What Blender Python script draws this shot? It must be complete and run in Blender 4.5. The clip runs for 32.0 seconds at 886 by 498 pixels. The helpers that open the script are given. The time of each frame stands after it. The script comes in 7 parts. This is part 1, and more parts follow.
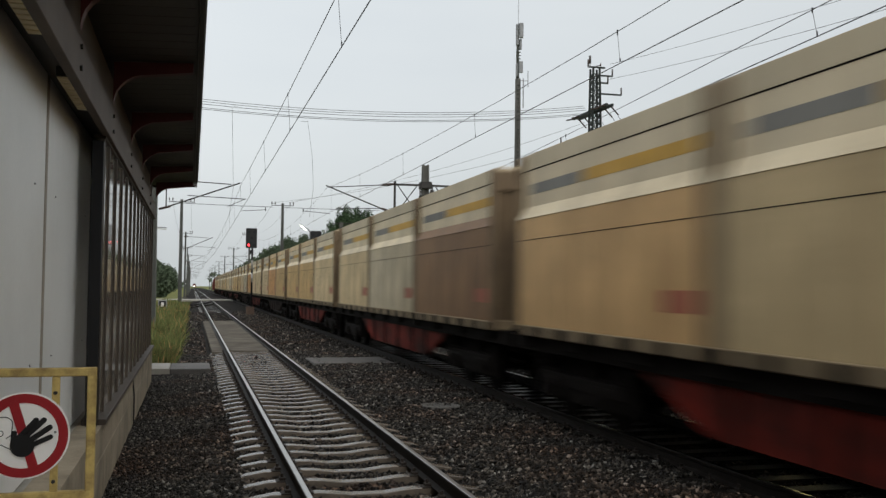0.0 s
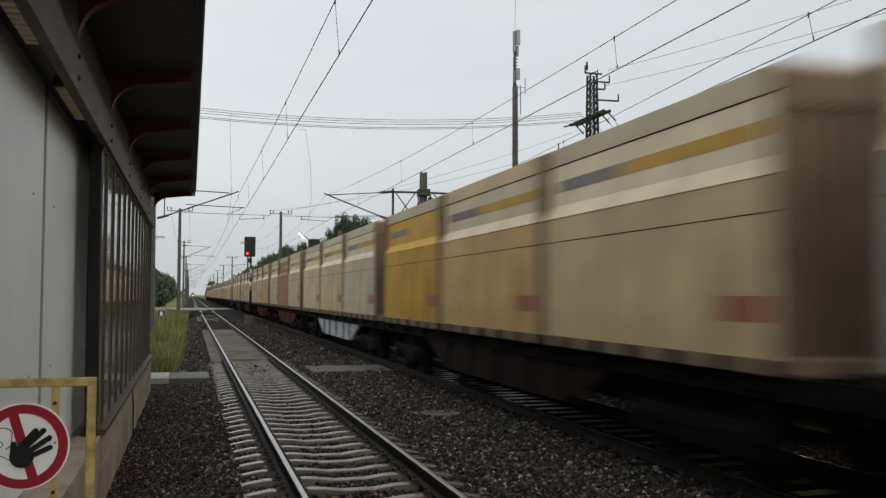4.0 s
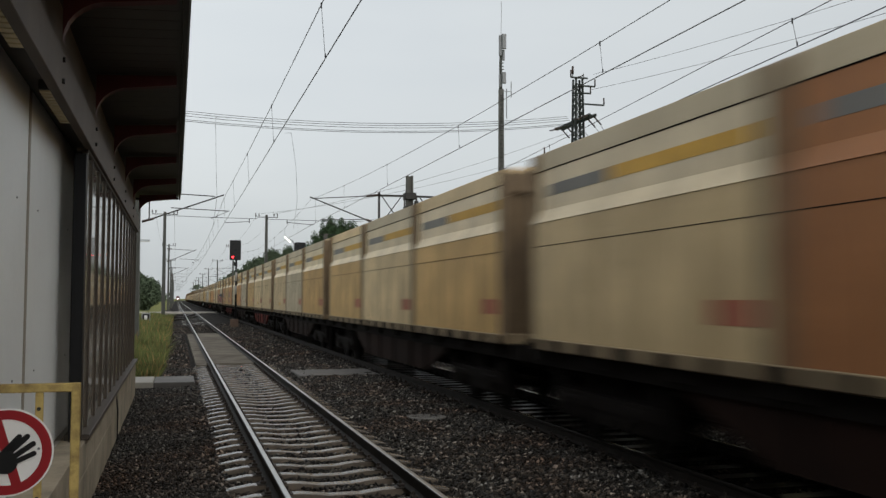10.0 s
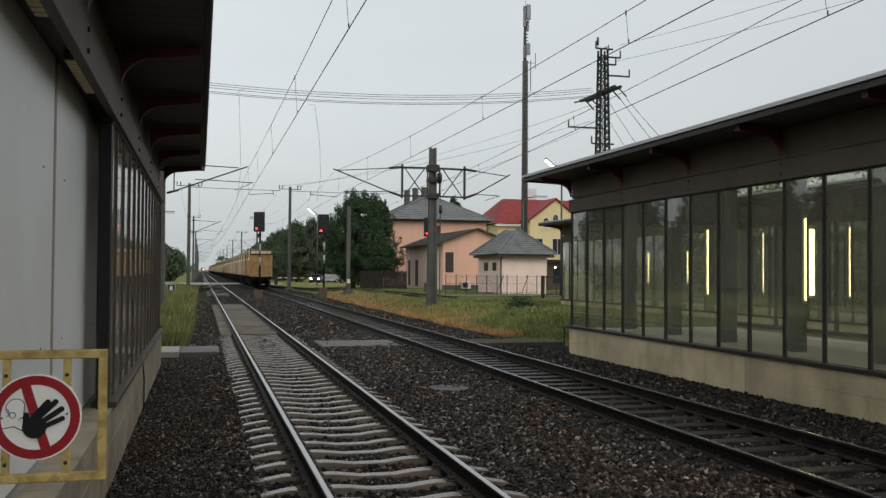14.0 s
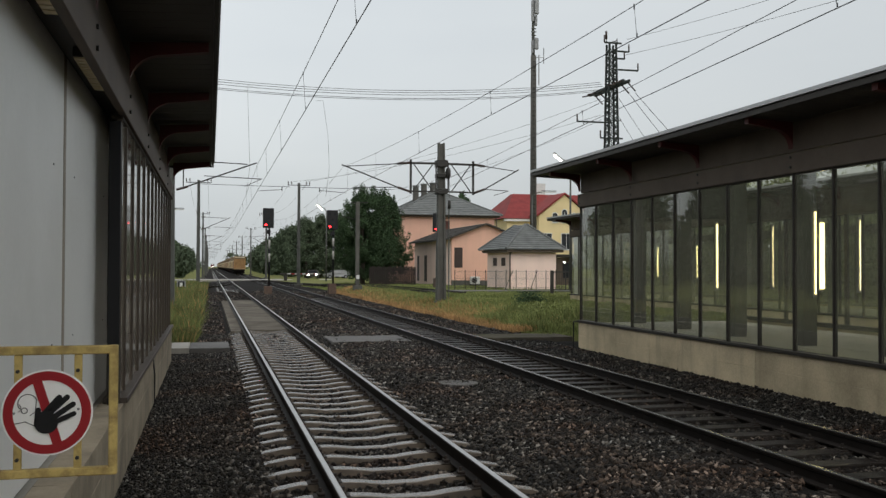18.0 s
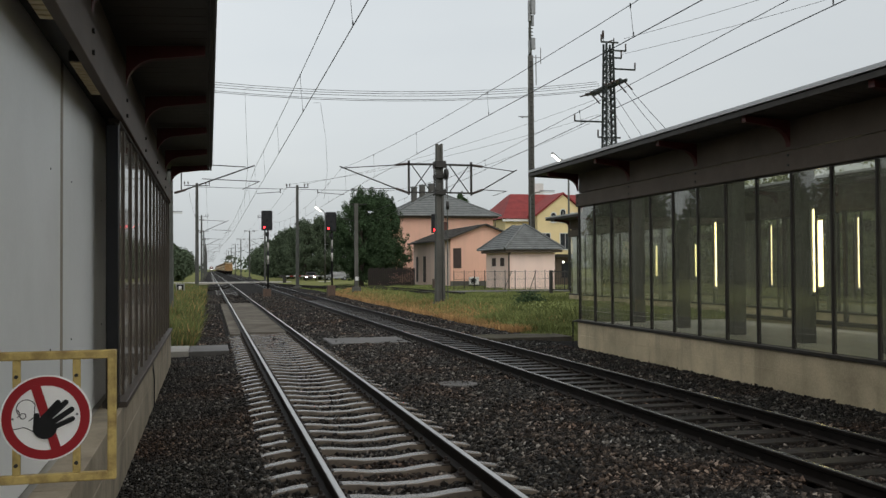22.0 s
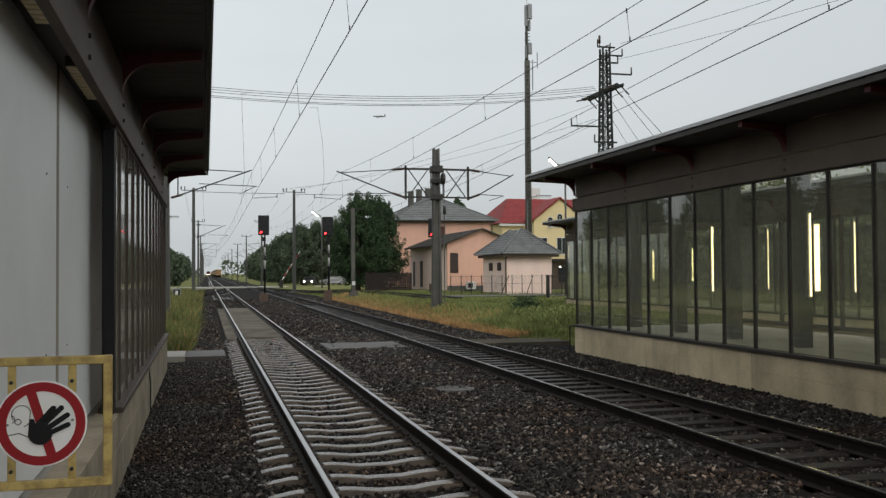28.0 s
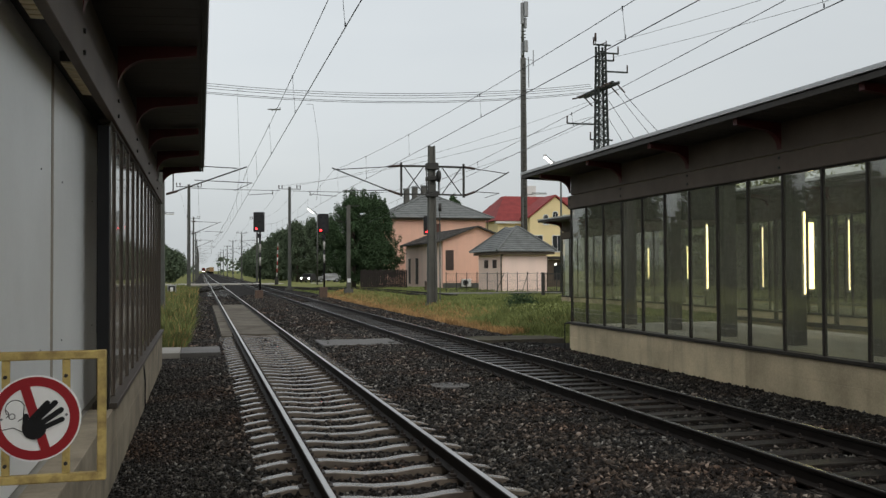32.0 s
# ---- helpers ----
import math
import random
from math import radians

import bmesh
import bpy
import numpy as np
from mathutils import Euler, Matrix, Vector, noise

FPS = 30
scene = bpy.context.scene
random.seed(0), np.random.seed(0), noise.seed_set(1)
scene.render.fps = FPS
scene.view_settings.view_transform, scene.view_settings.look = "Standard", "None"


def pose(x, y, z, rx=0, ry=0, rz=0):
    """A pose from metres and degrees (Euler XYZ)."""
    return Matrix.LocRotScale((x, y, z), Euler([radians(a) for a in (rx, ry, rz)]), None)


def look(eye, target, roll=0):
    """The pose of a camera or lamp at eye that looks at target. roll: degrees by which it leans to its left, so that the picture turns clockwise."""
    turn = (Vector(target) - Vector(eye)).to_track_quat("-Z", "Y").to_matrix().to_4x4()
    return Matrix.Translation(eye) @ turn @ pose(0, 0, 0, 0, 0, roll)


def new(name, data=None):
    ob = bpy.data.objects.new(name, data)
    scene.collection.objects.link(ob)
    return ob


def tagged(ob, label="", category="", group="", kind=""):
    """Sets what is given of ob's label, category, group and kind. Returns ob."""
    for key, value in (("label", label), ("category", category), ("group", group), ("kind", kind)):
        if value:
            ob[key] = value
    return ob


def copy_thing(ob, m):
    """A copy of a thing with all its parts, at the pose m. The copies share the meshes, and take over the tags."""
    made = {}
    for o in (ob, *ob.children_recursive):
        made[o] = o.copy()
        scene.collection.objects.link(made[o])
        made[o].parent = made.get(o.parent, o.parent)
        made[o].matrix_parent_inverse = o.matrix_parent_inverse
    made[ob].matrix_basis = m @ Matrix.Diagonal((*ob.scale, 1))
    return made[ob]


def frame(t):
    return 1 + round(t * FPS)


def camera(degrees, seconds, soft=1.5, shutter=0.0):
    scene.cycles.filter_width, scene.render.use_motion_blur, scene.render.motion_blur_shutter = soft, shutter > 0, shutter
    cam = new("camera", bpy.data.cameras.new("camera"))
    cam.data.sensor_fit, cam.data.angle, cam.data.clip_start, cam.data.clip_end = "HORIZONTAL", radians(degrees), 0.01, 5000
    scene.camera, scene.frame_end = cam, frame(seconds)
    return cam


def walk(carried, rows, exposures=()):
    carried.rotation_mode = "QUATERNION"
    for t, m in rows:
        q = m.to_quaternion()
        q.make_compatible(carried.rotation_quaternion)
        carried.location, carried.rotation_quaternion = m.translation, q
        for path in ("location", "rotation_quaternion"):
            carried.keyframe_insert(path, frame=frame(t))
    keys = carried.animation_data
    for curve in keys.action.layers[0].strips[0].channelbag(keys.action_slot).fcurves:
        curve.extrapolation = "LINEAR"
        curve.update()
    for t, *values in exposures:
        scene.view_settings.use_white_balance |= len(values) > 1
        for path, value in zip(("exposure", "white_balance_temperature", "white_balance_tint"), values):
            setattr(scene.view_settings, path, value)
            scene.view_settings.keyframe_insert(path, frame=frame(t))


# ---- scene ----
# Camera: held by hand at the end of a platform, turning slightly.
cam = camera(51.38, 32.0, soft=1.4, shutter=0.8)
# seconds, x, y, z, turn to the right of the track, upward tilt, lean
PATH = [
    (0, 0.000, 0.000, 1.976, 15.189, 2.448, 0.598),
    (0.5, -0.002, -0.001, 1.975, 15.260, 2.437, 0.552),
    (1, 0.002, -0.001, 1.976, 15.115, 2.418, 0.407),
    (1.5, -0.000, -0.006, 1.976, 15.056, 2.429, 0.462),
    (2, -0.002, 0.002, 1.974, 15.060, 2.476, 0.490),
    (2.5, -0.002, 0.002, 1.974, 15.059, 2.580, 0.482),
    (3, -0.003, -0.002, 1.978, 15.021, 2.729, 0.428),
    (3.5, -0.003, 0.006, 1.975, 15.103, 2.827, 0.281),
    (5.5, -0.005, -0.004, 1.979, 15.959, 3.264, 0.133),
    (6, -0.007, -0.001, 1.979, 16.157, 3.441, 0.103),
    (6.5, -0.006, -0.006, 1.981, 16.228, 3.390, 0.042),
    (7, -0.006, -0.004, 1.981, 16.170, 3.202, 0.099),
    (7.5, -0.005, -0.003, 1.983, 16.135, 3.169, 0.178),
    (8, -0.003, -0.001, 1.981, 16.119, 3.206, 0.097),
    (8.5, -0.005, 0.000, 1.981, 16.017, 3.169, 0.123),
    (9, -0.005, 0.000, 1.983, 15.970, 3.138, 0.094),
    (9.5, -0.004, -0.004, 1.983, 16.074, 3.090, 0.110),
    (10, -0.006, 0.001, 1.982, 16.148, 3.109, 0.145),
    (10.5, -0.004, 0.009, 1.981, 16.253, 3.060, 0.161),
    (11, -0.002, 0.013, 1.975, 16.265, 2.601, 0.385),
    (11.5, -0.001, 0.000, 1.971, 16.028, 2.010, 0.609),
    (12, -0.003, 0.006, 1.972, 15.417, 1.955, 0.496),
    (12.5, -0.003, 0.009, 1.972, 15.157, 2.018, 0.372),
    (13, 0.000, 0.006, 1.972, 15.037, 1.993, 0.269),
    (13.5, -0.002, 0.012, 1.972, 14.985, 1.822, 0.376),
    (14, -0.006, 0.011, 1.967, 14.729, 1.395, 0.429),
    (14.5, -0.003, 0.011, 1.967, 14.541, 1.330, 0.177),
    (16.5, -0.002, 0.012, 1.969, 14.585, 1.250, 0.269),
    (17, -0.002, 0.006, 1.968, 14.255, 1.088, 0.321),
    (17.5, -0.005, 0.014, 1.962, 14.104, 1.016, 0.222),
    (18, -0.004, 0.003, 1.963, 14.172, 1.107, 0.179),
    (18.5, -0.002, 0.004, 1.966, 14.229, 1.283, 0.075),
    (19, 0.000, -0.000, 1.967, 14.119, 1.371, -0.000),
    (19.5, 0.001, 0.007, 1.964, 14.181, 1.325, -0.021),
    (20, 0.003, 0.011, 1.962, 14.353, 1.188, -0.014),
    (20.5, 0.004, 0.001, 1.962, 14.270, 1.090, -0.173),
    (21, 0.002, 0.009, 1.963, 14.171, 1.039, -0.243),
    (21.5, 0.003, 0.003, 1.966, 14.158, 1.095, -0.335),
    (22, 0.002, 0.004, 1.966, 14.244, 1.156, -0.354),
    (22.5, 0.001, -0.000, 1.967, 14.356, 1.206, -0.350),
    (23, 0.005, -0.004, 1.968, 14.464, 1.210, -0.349),
    (23.5, 0.002, 0.009, 1.966, 14.452, 1.245, -0.344),
    (24, 0.004, 0.002, 1.970, 14.415, 1.249, -0.292),
    (24.5, 0.003, 0.005, 1.969, 14.479, 1.261, -0.260),
    (25, 0.001, 0.005, 1.969, 14.608, 1.260, -0.280),
    (25.5, 0.005, 0.007, 1.966, 14.645, 1.240, -0.357),
    (27.5, 0.003, 0.004, 1.967, 14.498, 1.383, -0.386),
    (28, 0.004, 0.011, 1.967, 14.440, 1.445, -0.399),
    (28.5, 0.003, 0.009, 1.969, 14.394, 1.522, -0.426),
    (29, 0.008, 0.007, 1.970, 14.383, 1.583, -0.465),
    (29.5, 0.008, 0.004, 1.969, 14.383, 1.624, -0.381),
    (30, 0.006, 0.006, 1.969, 14.394, 1.702, -0.327),
    (30.5, 0.002, 0.007, 1.966, 14.236, 1.597, -0.154),
    (31, -0.001, 0.004, 1.958, 13.942, 1.258, -0.198),
    (31.5, 0.001, 0.000, 1.961, 14.324, 1.238, -0.187),
    (32, 0.008, 0.000, 1.960, 14.715, 1.278, -0.249),
]


def aim(x, y, z, turn, tilt, lean):
    a, b = radians(turn), radians(tilt)
    d = Vector((math.sin(a) * math.cos(b), math.cos(a) * math.cos(b), math.sin(b)))
    return look((x, y, z), Vector((x, y, z)) + d, lean)


walk(cam, [(r[0], aim(*r[1:])) for r in PATH], [(0.0, 0.02), (3.5, 0.02), (6.0, -0.07), (11.0, -0.07), (13.0, -0.05), (32.0, -0.05)])

# ---- world and light: an overcast evening sky ----
world = bpy.data.worlds.new("overcast_sky")
scene.world = world
world.use_nodes = True
wn, wl = world.node_tree.nodes, world.node_tree.links
wn.clear()
w_out = wn.new("ShaderNodeOutputWorld")
w_add = wn.new("ShaderNodeAddShader")
w_sky = wn.new("ShaderNodeTexSky")
w_sky.sky_type, w_sky.sun_disc = "NISHITA", False
w_sky.sun_elevation, w_sky.sun_rotation = radians(50), radians(172)
w_sky.air_density, w_sky.dust_density, w_sky.ozone_density = 1.0, 6.0, 1.0
w_hsv = wn.new("ShaderNodeHueSaturation")
w_hsv.inputs["Saturation"].default_value = 0.35
w_b1 = wn.new("ShaderNodeBackground")
w_b1.inputs["Strength"].default_value = 0.05
wl.new(w_sky.outputs[0], w_hsv.inputs["Color"])
wl.new(w_hsv.outputs[0], w_b1.inputs["Color"])
# the cloud layer: soft grey with faint patches
w_tc = wn.new("ShaderNodeTexCoord")
w_map = wn.new("ShaderNodeMapping")
w_map.inputs["Scale"].default_value = (1.0, 1.0, 3.5)
w_noise = wn.new("ShaderNodeTexNoise")
w_noise.inputs["Scale"].default_value = 1.6
w_noise.inputs["Detail"].default_value = 5.0
w_noise.inputs["Roughness"].default_value = 0.5
w_ramp = wn.new("ShaderNodeValToRGB")
w_ramp.color_ramp.elements[0].position, w_ramp.color_ramp.elements[0].color = 0.3, (0.52, 0.561, 0.586, 1)
w_ramp.color_ramp.elements[1].position, w_ramp.color_ramp.elements[1].color = 0.7, (0.606, 0.642, 0.65, 1)
w_b2 = wn.new("ShaderNodeBackground")
w_b2.inputs["Strength"].default_value = 0.95
wl.new(w_tc.outputs["Generated"], w_map.inputs["Vector"])
wl.new(w_map.outputs[0], w_noise.inputs["Vector"])
wl.new(w_noise.outputs[0], w_ramp.inputs[0])
w_sep = wn.new("ShaderNodeSeparateXYZ")
w_side = wn.new("ShaderNodeMapRange")
w_side.inputs["From Min"].default_value, w_side.inputs["From Max"].default_value = 0.0, 0.75
w_side.inputs["To Min"].default_value, w_side.inputs["To Max"].default_value = 1.04, 0.84
w_shade = wn.new("ShaderNodeVectorMath")
w_shade.operation = "SCALE"
wl.new(w_tc.outputs["Generated"], w_sep.inputs[0])
wl.new(w_sep.outputs["X"], w_side.inputs["Value"])
wl.new(w_ramp.outputs[0], w_shade.inputs[0])
wl.new(w_side.outputs[0], w_shade.inputs["Scale"])
# the layer brightens a little away from the horizon
w_rise = wn.new("ShaderNodeMapRange")
w_rise.inputs["From Min"].default_value, w_rise.inputs["From Max"].default_value = 0.0, 0.3
w_rise.inputs["To Min"].default_value, w_rise.inputs["To Max"].default_value = 0.94, 1.07
w_lift = wn.new("ShaderNodeVectorMath")
w_lift.operation = "SCALE"
wl.new(w_sep.outputs["Z"], w_rise.inputs["Value"])
wl.new(w_shade.outputs[0], w_lift.inputs[0])
wl.new(w_rise.outputs[0], w_lift.inputs["Scale"])
wl.new(w_lift.outputs[0], w_b2.inputs["Color"])
wl.new(w_b1.outputs[0], w_add.inputs[0])
wl.new(w_b2.outputs[0], w_add.inputs[1])
wl.new(w_add.outputs[0], w_out.inputs["Surface"])

sun_data = bpy.data.lights.new("sun", "SUN")
sun_data.energy, sun_data.angle, sun_data.color = 0.75, radians(60), (1.0, 0.96, 0.9)
sun = new("sun", sun_data)
sun.matrix_world = look((13, -42, 78), (5, 20, 0))


# ---- shaping helpers ----
def box(bm, x0, x1, y0, y1, z0, z1):
    v = [bm.verts.new(c) for c in ((x0, y0, z0), (x1, y0, z0), (x1, y1, z0), (x0, y1, z0),
                                   (x0, y0, z1), (x1, y0, z1), (x1, y1, z1), (x0, y1, z1))]
    for f in ((0, 3, 2, 1), (4, 5, 6, 7), (0, 1, 5, 4), (1, 2, 6, 5), (2, 3, 7, 6), (3, 0, 4, 7)):
        bm.faces.new([v[i] for i in f])
    return v


def rbox(bm, x0, x1, y0, y1, z0, z1, r=0.01):
    """A box with its edges bevelled."""
    v = box(bm, x0, x1, y0, y1, z0, z1)
    edges = list({e for a in v for e in a.link_edges})
    bmesh.ops.bevel(bm, geom=edges, offset=r, segments=1, affect="EDGES")


def rod(bm, p0, p1, r0, r1=None, seg=8, caps=True):
    """A round or tapered bar from p0 to p1."""
    p0, p1 = Vector(p0), Vector(p1)
    r1 = r0 if r1 is None else r1
    q = (p1 - p0).to_track_quat("Z", "Y").to_matrix()
    ra, rb = [], []
    for i in range(seg):
        a = 2 * math.pi * (i + 0.5) / seg
        d = q @ Vector((math.cos(a), math.sin(a), 0))
        ra.append(bm.verts.new(p0 + d * r0))
        rb.append(bm.verts.new(p1 + d * r1))
    for i in range(seg):
        j = (i + 1) % seg
        bm.faces.new((ra[i], ra[j], rb[j], rb[i])).smooth = seg > 6
    if caps:
        bm.faces.new(ra[::-1])
        bm.faces.new(rb)


def bar(bm, p0, p1, w, h):
    """A square bar from p0 to p1."""
    p0, p1 = Vector(p0), Vector(p1)
    q = (p1 - p0).to_track_quat("Z", "Y").to_matrix()
    ra, rb = [], []
    for a, b in ((-1, -1), (1, -1), (1, 1), (-1, 1)):
        d = q @ Vector((a * w / 2, b * h / 2, 0))
        ra.append(bm.verts.new(p0 + d))
        rb.append(bm.verts.new(p1 + d))
    for i in range(4):
        j = (i + 1) % 4
        bm.faces.new((ra[i], ra[j], rb[j], rb[i]))
    bm.faces.new(ra[::-1])
    bm.faces.new(rb)


def strip(bm, profile, y0, y1, closed=True):
    """A profile of (x, z) drawn out along y."""
    a = [bm.verts.new((x, y0, z)) for x, z in profile]
    b = [bm.verts.new((x, y1, z)) for x, z in profile]
    n = len(profile)
    for i in range(n if closed else n - 1):
        j = (i + 1) % n
        bm.faces.new((a[i], a[j], b[j], b[i]))
    if closed:
        bm.faces.new(a[::-1])
        bm.faces.new(b)


def prism(bm, outline, y0, y1):
    """An outline of (x, z), counter-clockwise seen from the front, drawn out along y."""
    strip(bm, outline, y0, y1, True)


def part(name, bm, material, parent=None, label="", keep=False):
    """Links bm as one mesh object, under a thing or a part."""
    if isinstance(bm, bmesh.types.BMesh):
        bmesh.ops.recalc_face_normals(bm, faces=bm.faces[:])
        me = bpy.data.meshes.new(name)
        bm.to_mesh(me)
        bm.free()
        me.materials.append(material)
    else:
        me = bm
    ob = new(name, me)
    if parent is not None:
        ob.parent = parent
    if label:
        ob["label"] = label
    return ob


def thing(name, label, category, m=None, group="", kind=""):
    ob = new(name)
    if m is not None:
        ob.matrix_basis = m
    return tagged(ob, label, category, group, kind)


def B():
    return bmesh.new()


# ---- materials ----
def make(name, colour, rough=0.7, metal=0.0, var=0.15, scale=6.0, fine=60.0, bump=0.1, bump_scale=None,
         stain=None, stain_amount=0.0, stain_scale=1.5, per_object=0.0, island=0.0, spec=0.3, streak=False, coord="Object", stain_from=0.45):
    """A surface with a base colour, two scales of variation, stains and fine relief."""
    m = bpy.data.materials.new(name)
    m.use_nodes = True
    n, l = m.node_tree.nodes, m.node_tree.links
    b = n["Principled BSDF"]
    b.inputs["Roughness"].default_value, b.inputs["Metallic"].default_value = rough, metal
    b.inputs["Specular IOR Level"].default_value = spec
    tc = n.new("ShaderNodeTexCoord")
    src = tc.outputs["Object"]
    if coord == "World":
        src = n.new("ShaderNodeNewGeometry").outputs["Position"]
    big = n.new("ShaderNodeTexNoise")
    big.inputs["Scale"].default_value, big.inputs["Detail"].default_value = scale, 6.0
    small = n.new("ShaderNodeTexNoise")
    small.inputs["Scale"].default_value, small.inputs["Detail"].default_value = fine, 3.0
    l.new(src, big.inputs["Vector"])
    l.new(src, small.inputs["Vector"])
    add = n.new("ShaderNodeMath")
    add.operation = "MULTIPLY_ADD"
    add.inputs[1].default_value = 0.4
    l.new(small.outputs[0], add.inputs[0])
    l.new(big.outputs[0], add.inputs[2])
    rng = n.new("ShaderNodeMapRange")
    rng.inputs["From Min"].default_value, rng.inputs["From Max"].default_value = 0.4, 1.0
    rng.inputs["To Min"].default_value, rng.inputs["To Max"].default_value = 1 - var, 1 + var
    l.new(add.outputs[0], rng.inputs["Value"])
    value = rng.outputs[0]
    if per_object or island:
        rnd = n.new("ShaderNodeObjectInfo").outputs["Random"] if per_object else n.new("ShaderNodeNewGeometry").outputs["Random Per Island"]
        r2 = n.new("ShaderNodeMapRange")
        amount = per_object or island
        r2.inputs["To Min"].default_value, r2.inputs["To Max"].default_value = 1 - amount, 1 + amount
        l.new(rnd, r2.inputs["Value"])
        mul = n.new("ShaderNodeMath")
        mul.operation = "MULTIPLY"
        l.new(value, mul.inputs[0])
        l.new(r2.outputs[0], mul.inputs[1])
        value = mul.outputs[0]
    tint = n.new("ShaderNodeVectorMath")
    tint.operation = "SCALE"
    tint.inputs[0].default_value = colour
    l.new(value, tint.inputs["Scale"])
    out = tint.outputs[0]
    if stain is not None:
        st = n.new("ShaderNodeTexNoise")
        st.inputs["Scale"].default_value, st.inputs["Detail"].default_value = stain_scale, 8.0
        st.inputs["Roughness"].default_value = 0.65
        if streak:
            mp = n.new("ShaderNodeMapping")
            mp.inputs["Scale"].default_value = (3.0, 3.0, 0.25)
            l.new(src, mp.inputs["Vector"])
            l.new(mp.outputs[0], st.inputs["Vector"])
        else:
            l.new(src, st.inputs["Vector"])
        sr = n.new("ShaderNodeMapRange")
        sr.inputs["From Min"].default_value, sr.inputs["From Max"].default_value = stain_from, stain_from + 0.3
        sr.inputs["To Max"].default_value = stain_amount
        l.new(st.outputs[0], sr.inputs["Value"])
        mix = n.new("ShaderNodeMix")
        mix.data_type = "RGBA"
        l.new(sr.outputs[0], mix.inputs["Factor"])
        l.new(out, mix.inputs["A"])
        mix.inputs["B"].default_value = (*stain, 1)
        out = mix.outputs["Result"]
    l.new(out, b.inputs["Base Color"])
    if bump:
        bp = n.new("ShaderNodeBump")
        bp.inputs["Strength"].default_value = bump
        bp.inputs["Distance"].default_value = 0.02
        if bump_scale:
            bn = n.new("ShaderNodeTexNoise")
            bn.inputs["Scale"].default_value, bn.inputs["Detail"].default_value = bump_scale, 4.0
            l.new(src, bn.inputs["Vector"])
            l.new(bn.outputs[0], bp.inputs["Height"])
        else:
            l.new(add.outputs[0], bp.inputs["Height"])
        l.new(bp.outputs[0], b.inputs["Normal"])
    return m


def glow(name, colour, strength):
    m = bpy.data.materials.new(name)
    m.use_nodes = True
    b = m.node_tree.nodes["Principled BSDF"]
    b.inputs["Base Color"].default_value = (*colour, 1)
    b.inputs["Emission Color"].default_value = (*colour, 1)
    b.inputs["Emission Strength"].default_value = strength
    return m


def glass(name, tint, rough, dust_sheen, film):
    """A thin pane: mostly clear, with a mirror gloss that grows at a slant and an uneven matt film: grime, with pale
    reflections put into its colour.
    """
    m = bpy.data.materials.new(name)
    m.use_nodes = True
    n, l = m.node_tree.nodes, m.node_tree.links
    n.clear()
    o = n.new("ShaderNodeOutputMaterial")
    t = n.new("ShaderNodeBsdfTransparent")
    t.inputs["Color"].default_value = (*tint, 1)
    g = n.new("ShaderNodeBsdfGlossy")
    g.inputs["Roughness"].default_value = rough
    lw = n.new("ShaderNodeLayerWeight")
    lw.inputs["Blend"].default_value = 0.5
    pw = n.new("ShaderNodeMath")
    pw.operation = "POWER"
    pw.inputs[1].default_value = 3.8
    l.new(lw.outputs["Facing"], pw.inputs[0])
    fr = n.new("ShaderNodeMath")
    fr.operation = "MULTIPLY_ADD"
    fr.inputs[1].default_value, fr.inputs[2].default_value = 0.88, 0.085
    l.new(pw.outputs[0], fr.inputs[0])
    d = n.new("ShaderNodeBsdfDiffuse")
    d.inputs["Color"].default_value = (*film, 1)
    geo = n.new("ShaderNodeNewGeometry")
    ns = n.new("ShaderNodeTexNoise")
    ns.inputs["Scale"].default_value, ns.inputs["Detail"].default_value = 1.3, 6.0
    l.new(geo.outputs["Position"], ns.inputs["Vector"])
    dr = n.new("ShaderNodeMapRange")
    dr.inputs["From Min"].default_value, dr.inputs["From Max"].default_value = 0.3, 0.75
    dr.inputs["To Min"].default_value, dr.inputs["To Max"].default_value = dust_sheen * 0.6, dust_sheen * 1.5
    l.new(ns.outputs[0], dr.inputs["Value"])
    dirty = n.new("ShaderNodeMixShader")
    l.new(dr.outputs[0], dirty.inputs[0])
    l.new(t.outputs[0], dirty.inputs[1])
    l.new(d.outputs[0], dirty.inputs[2])
    mx = n.new("ShaderNodeMixShader")
    l.new(fr.outputs[0], mx.inputs[0])
    l.new(dirty.outputs[0], mx.inputs[1])
    l.new(g.outputs[0], mx.inputs[2])
    l.new(mx.outputs[0], o.inputs["Surface"])
    return m


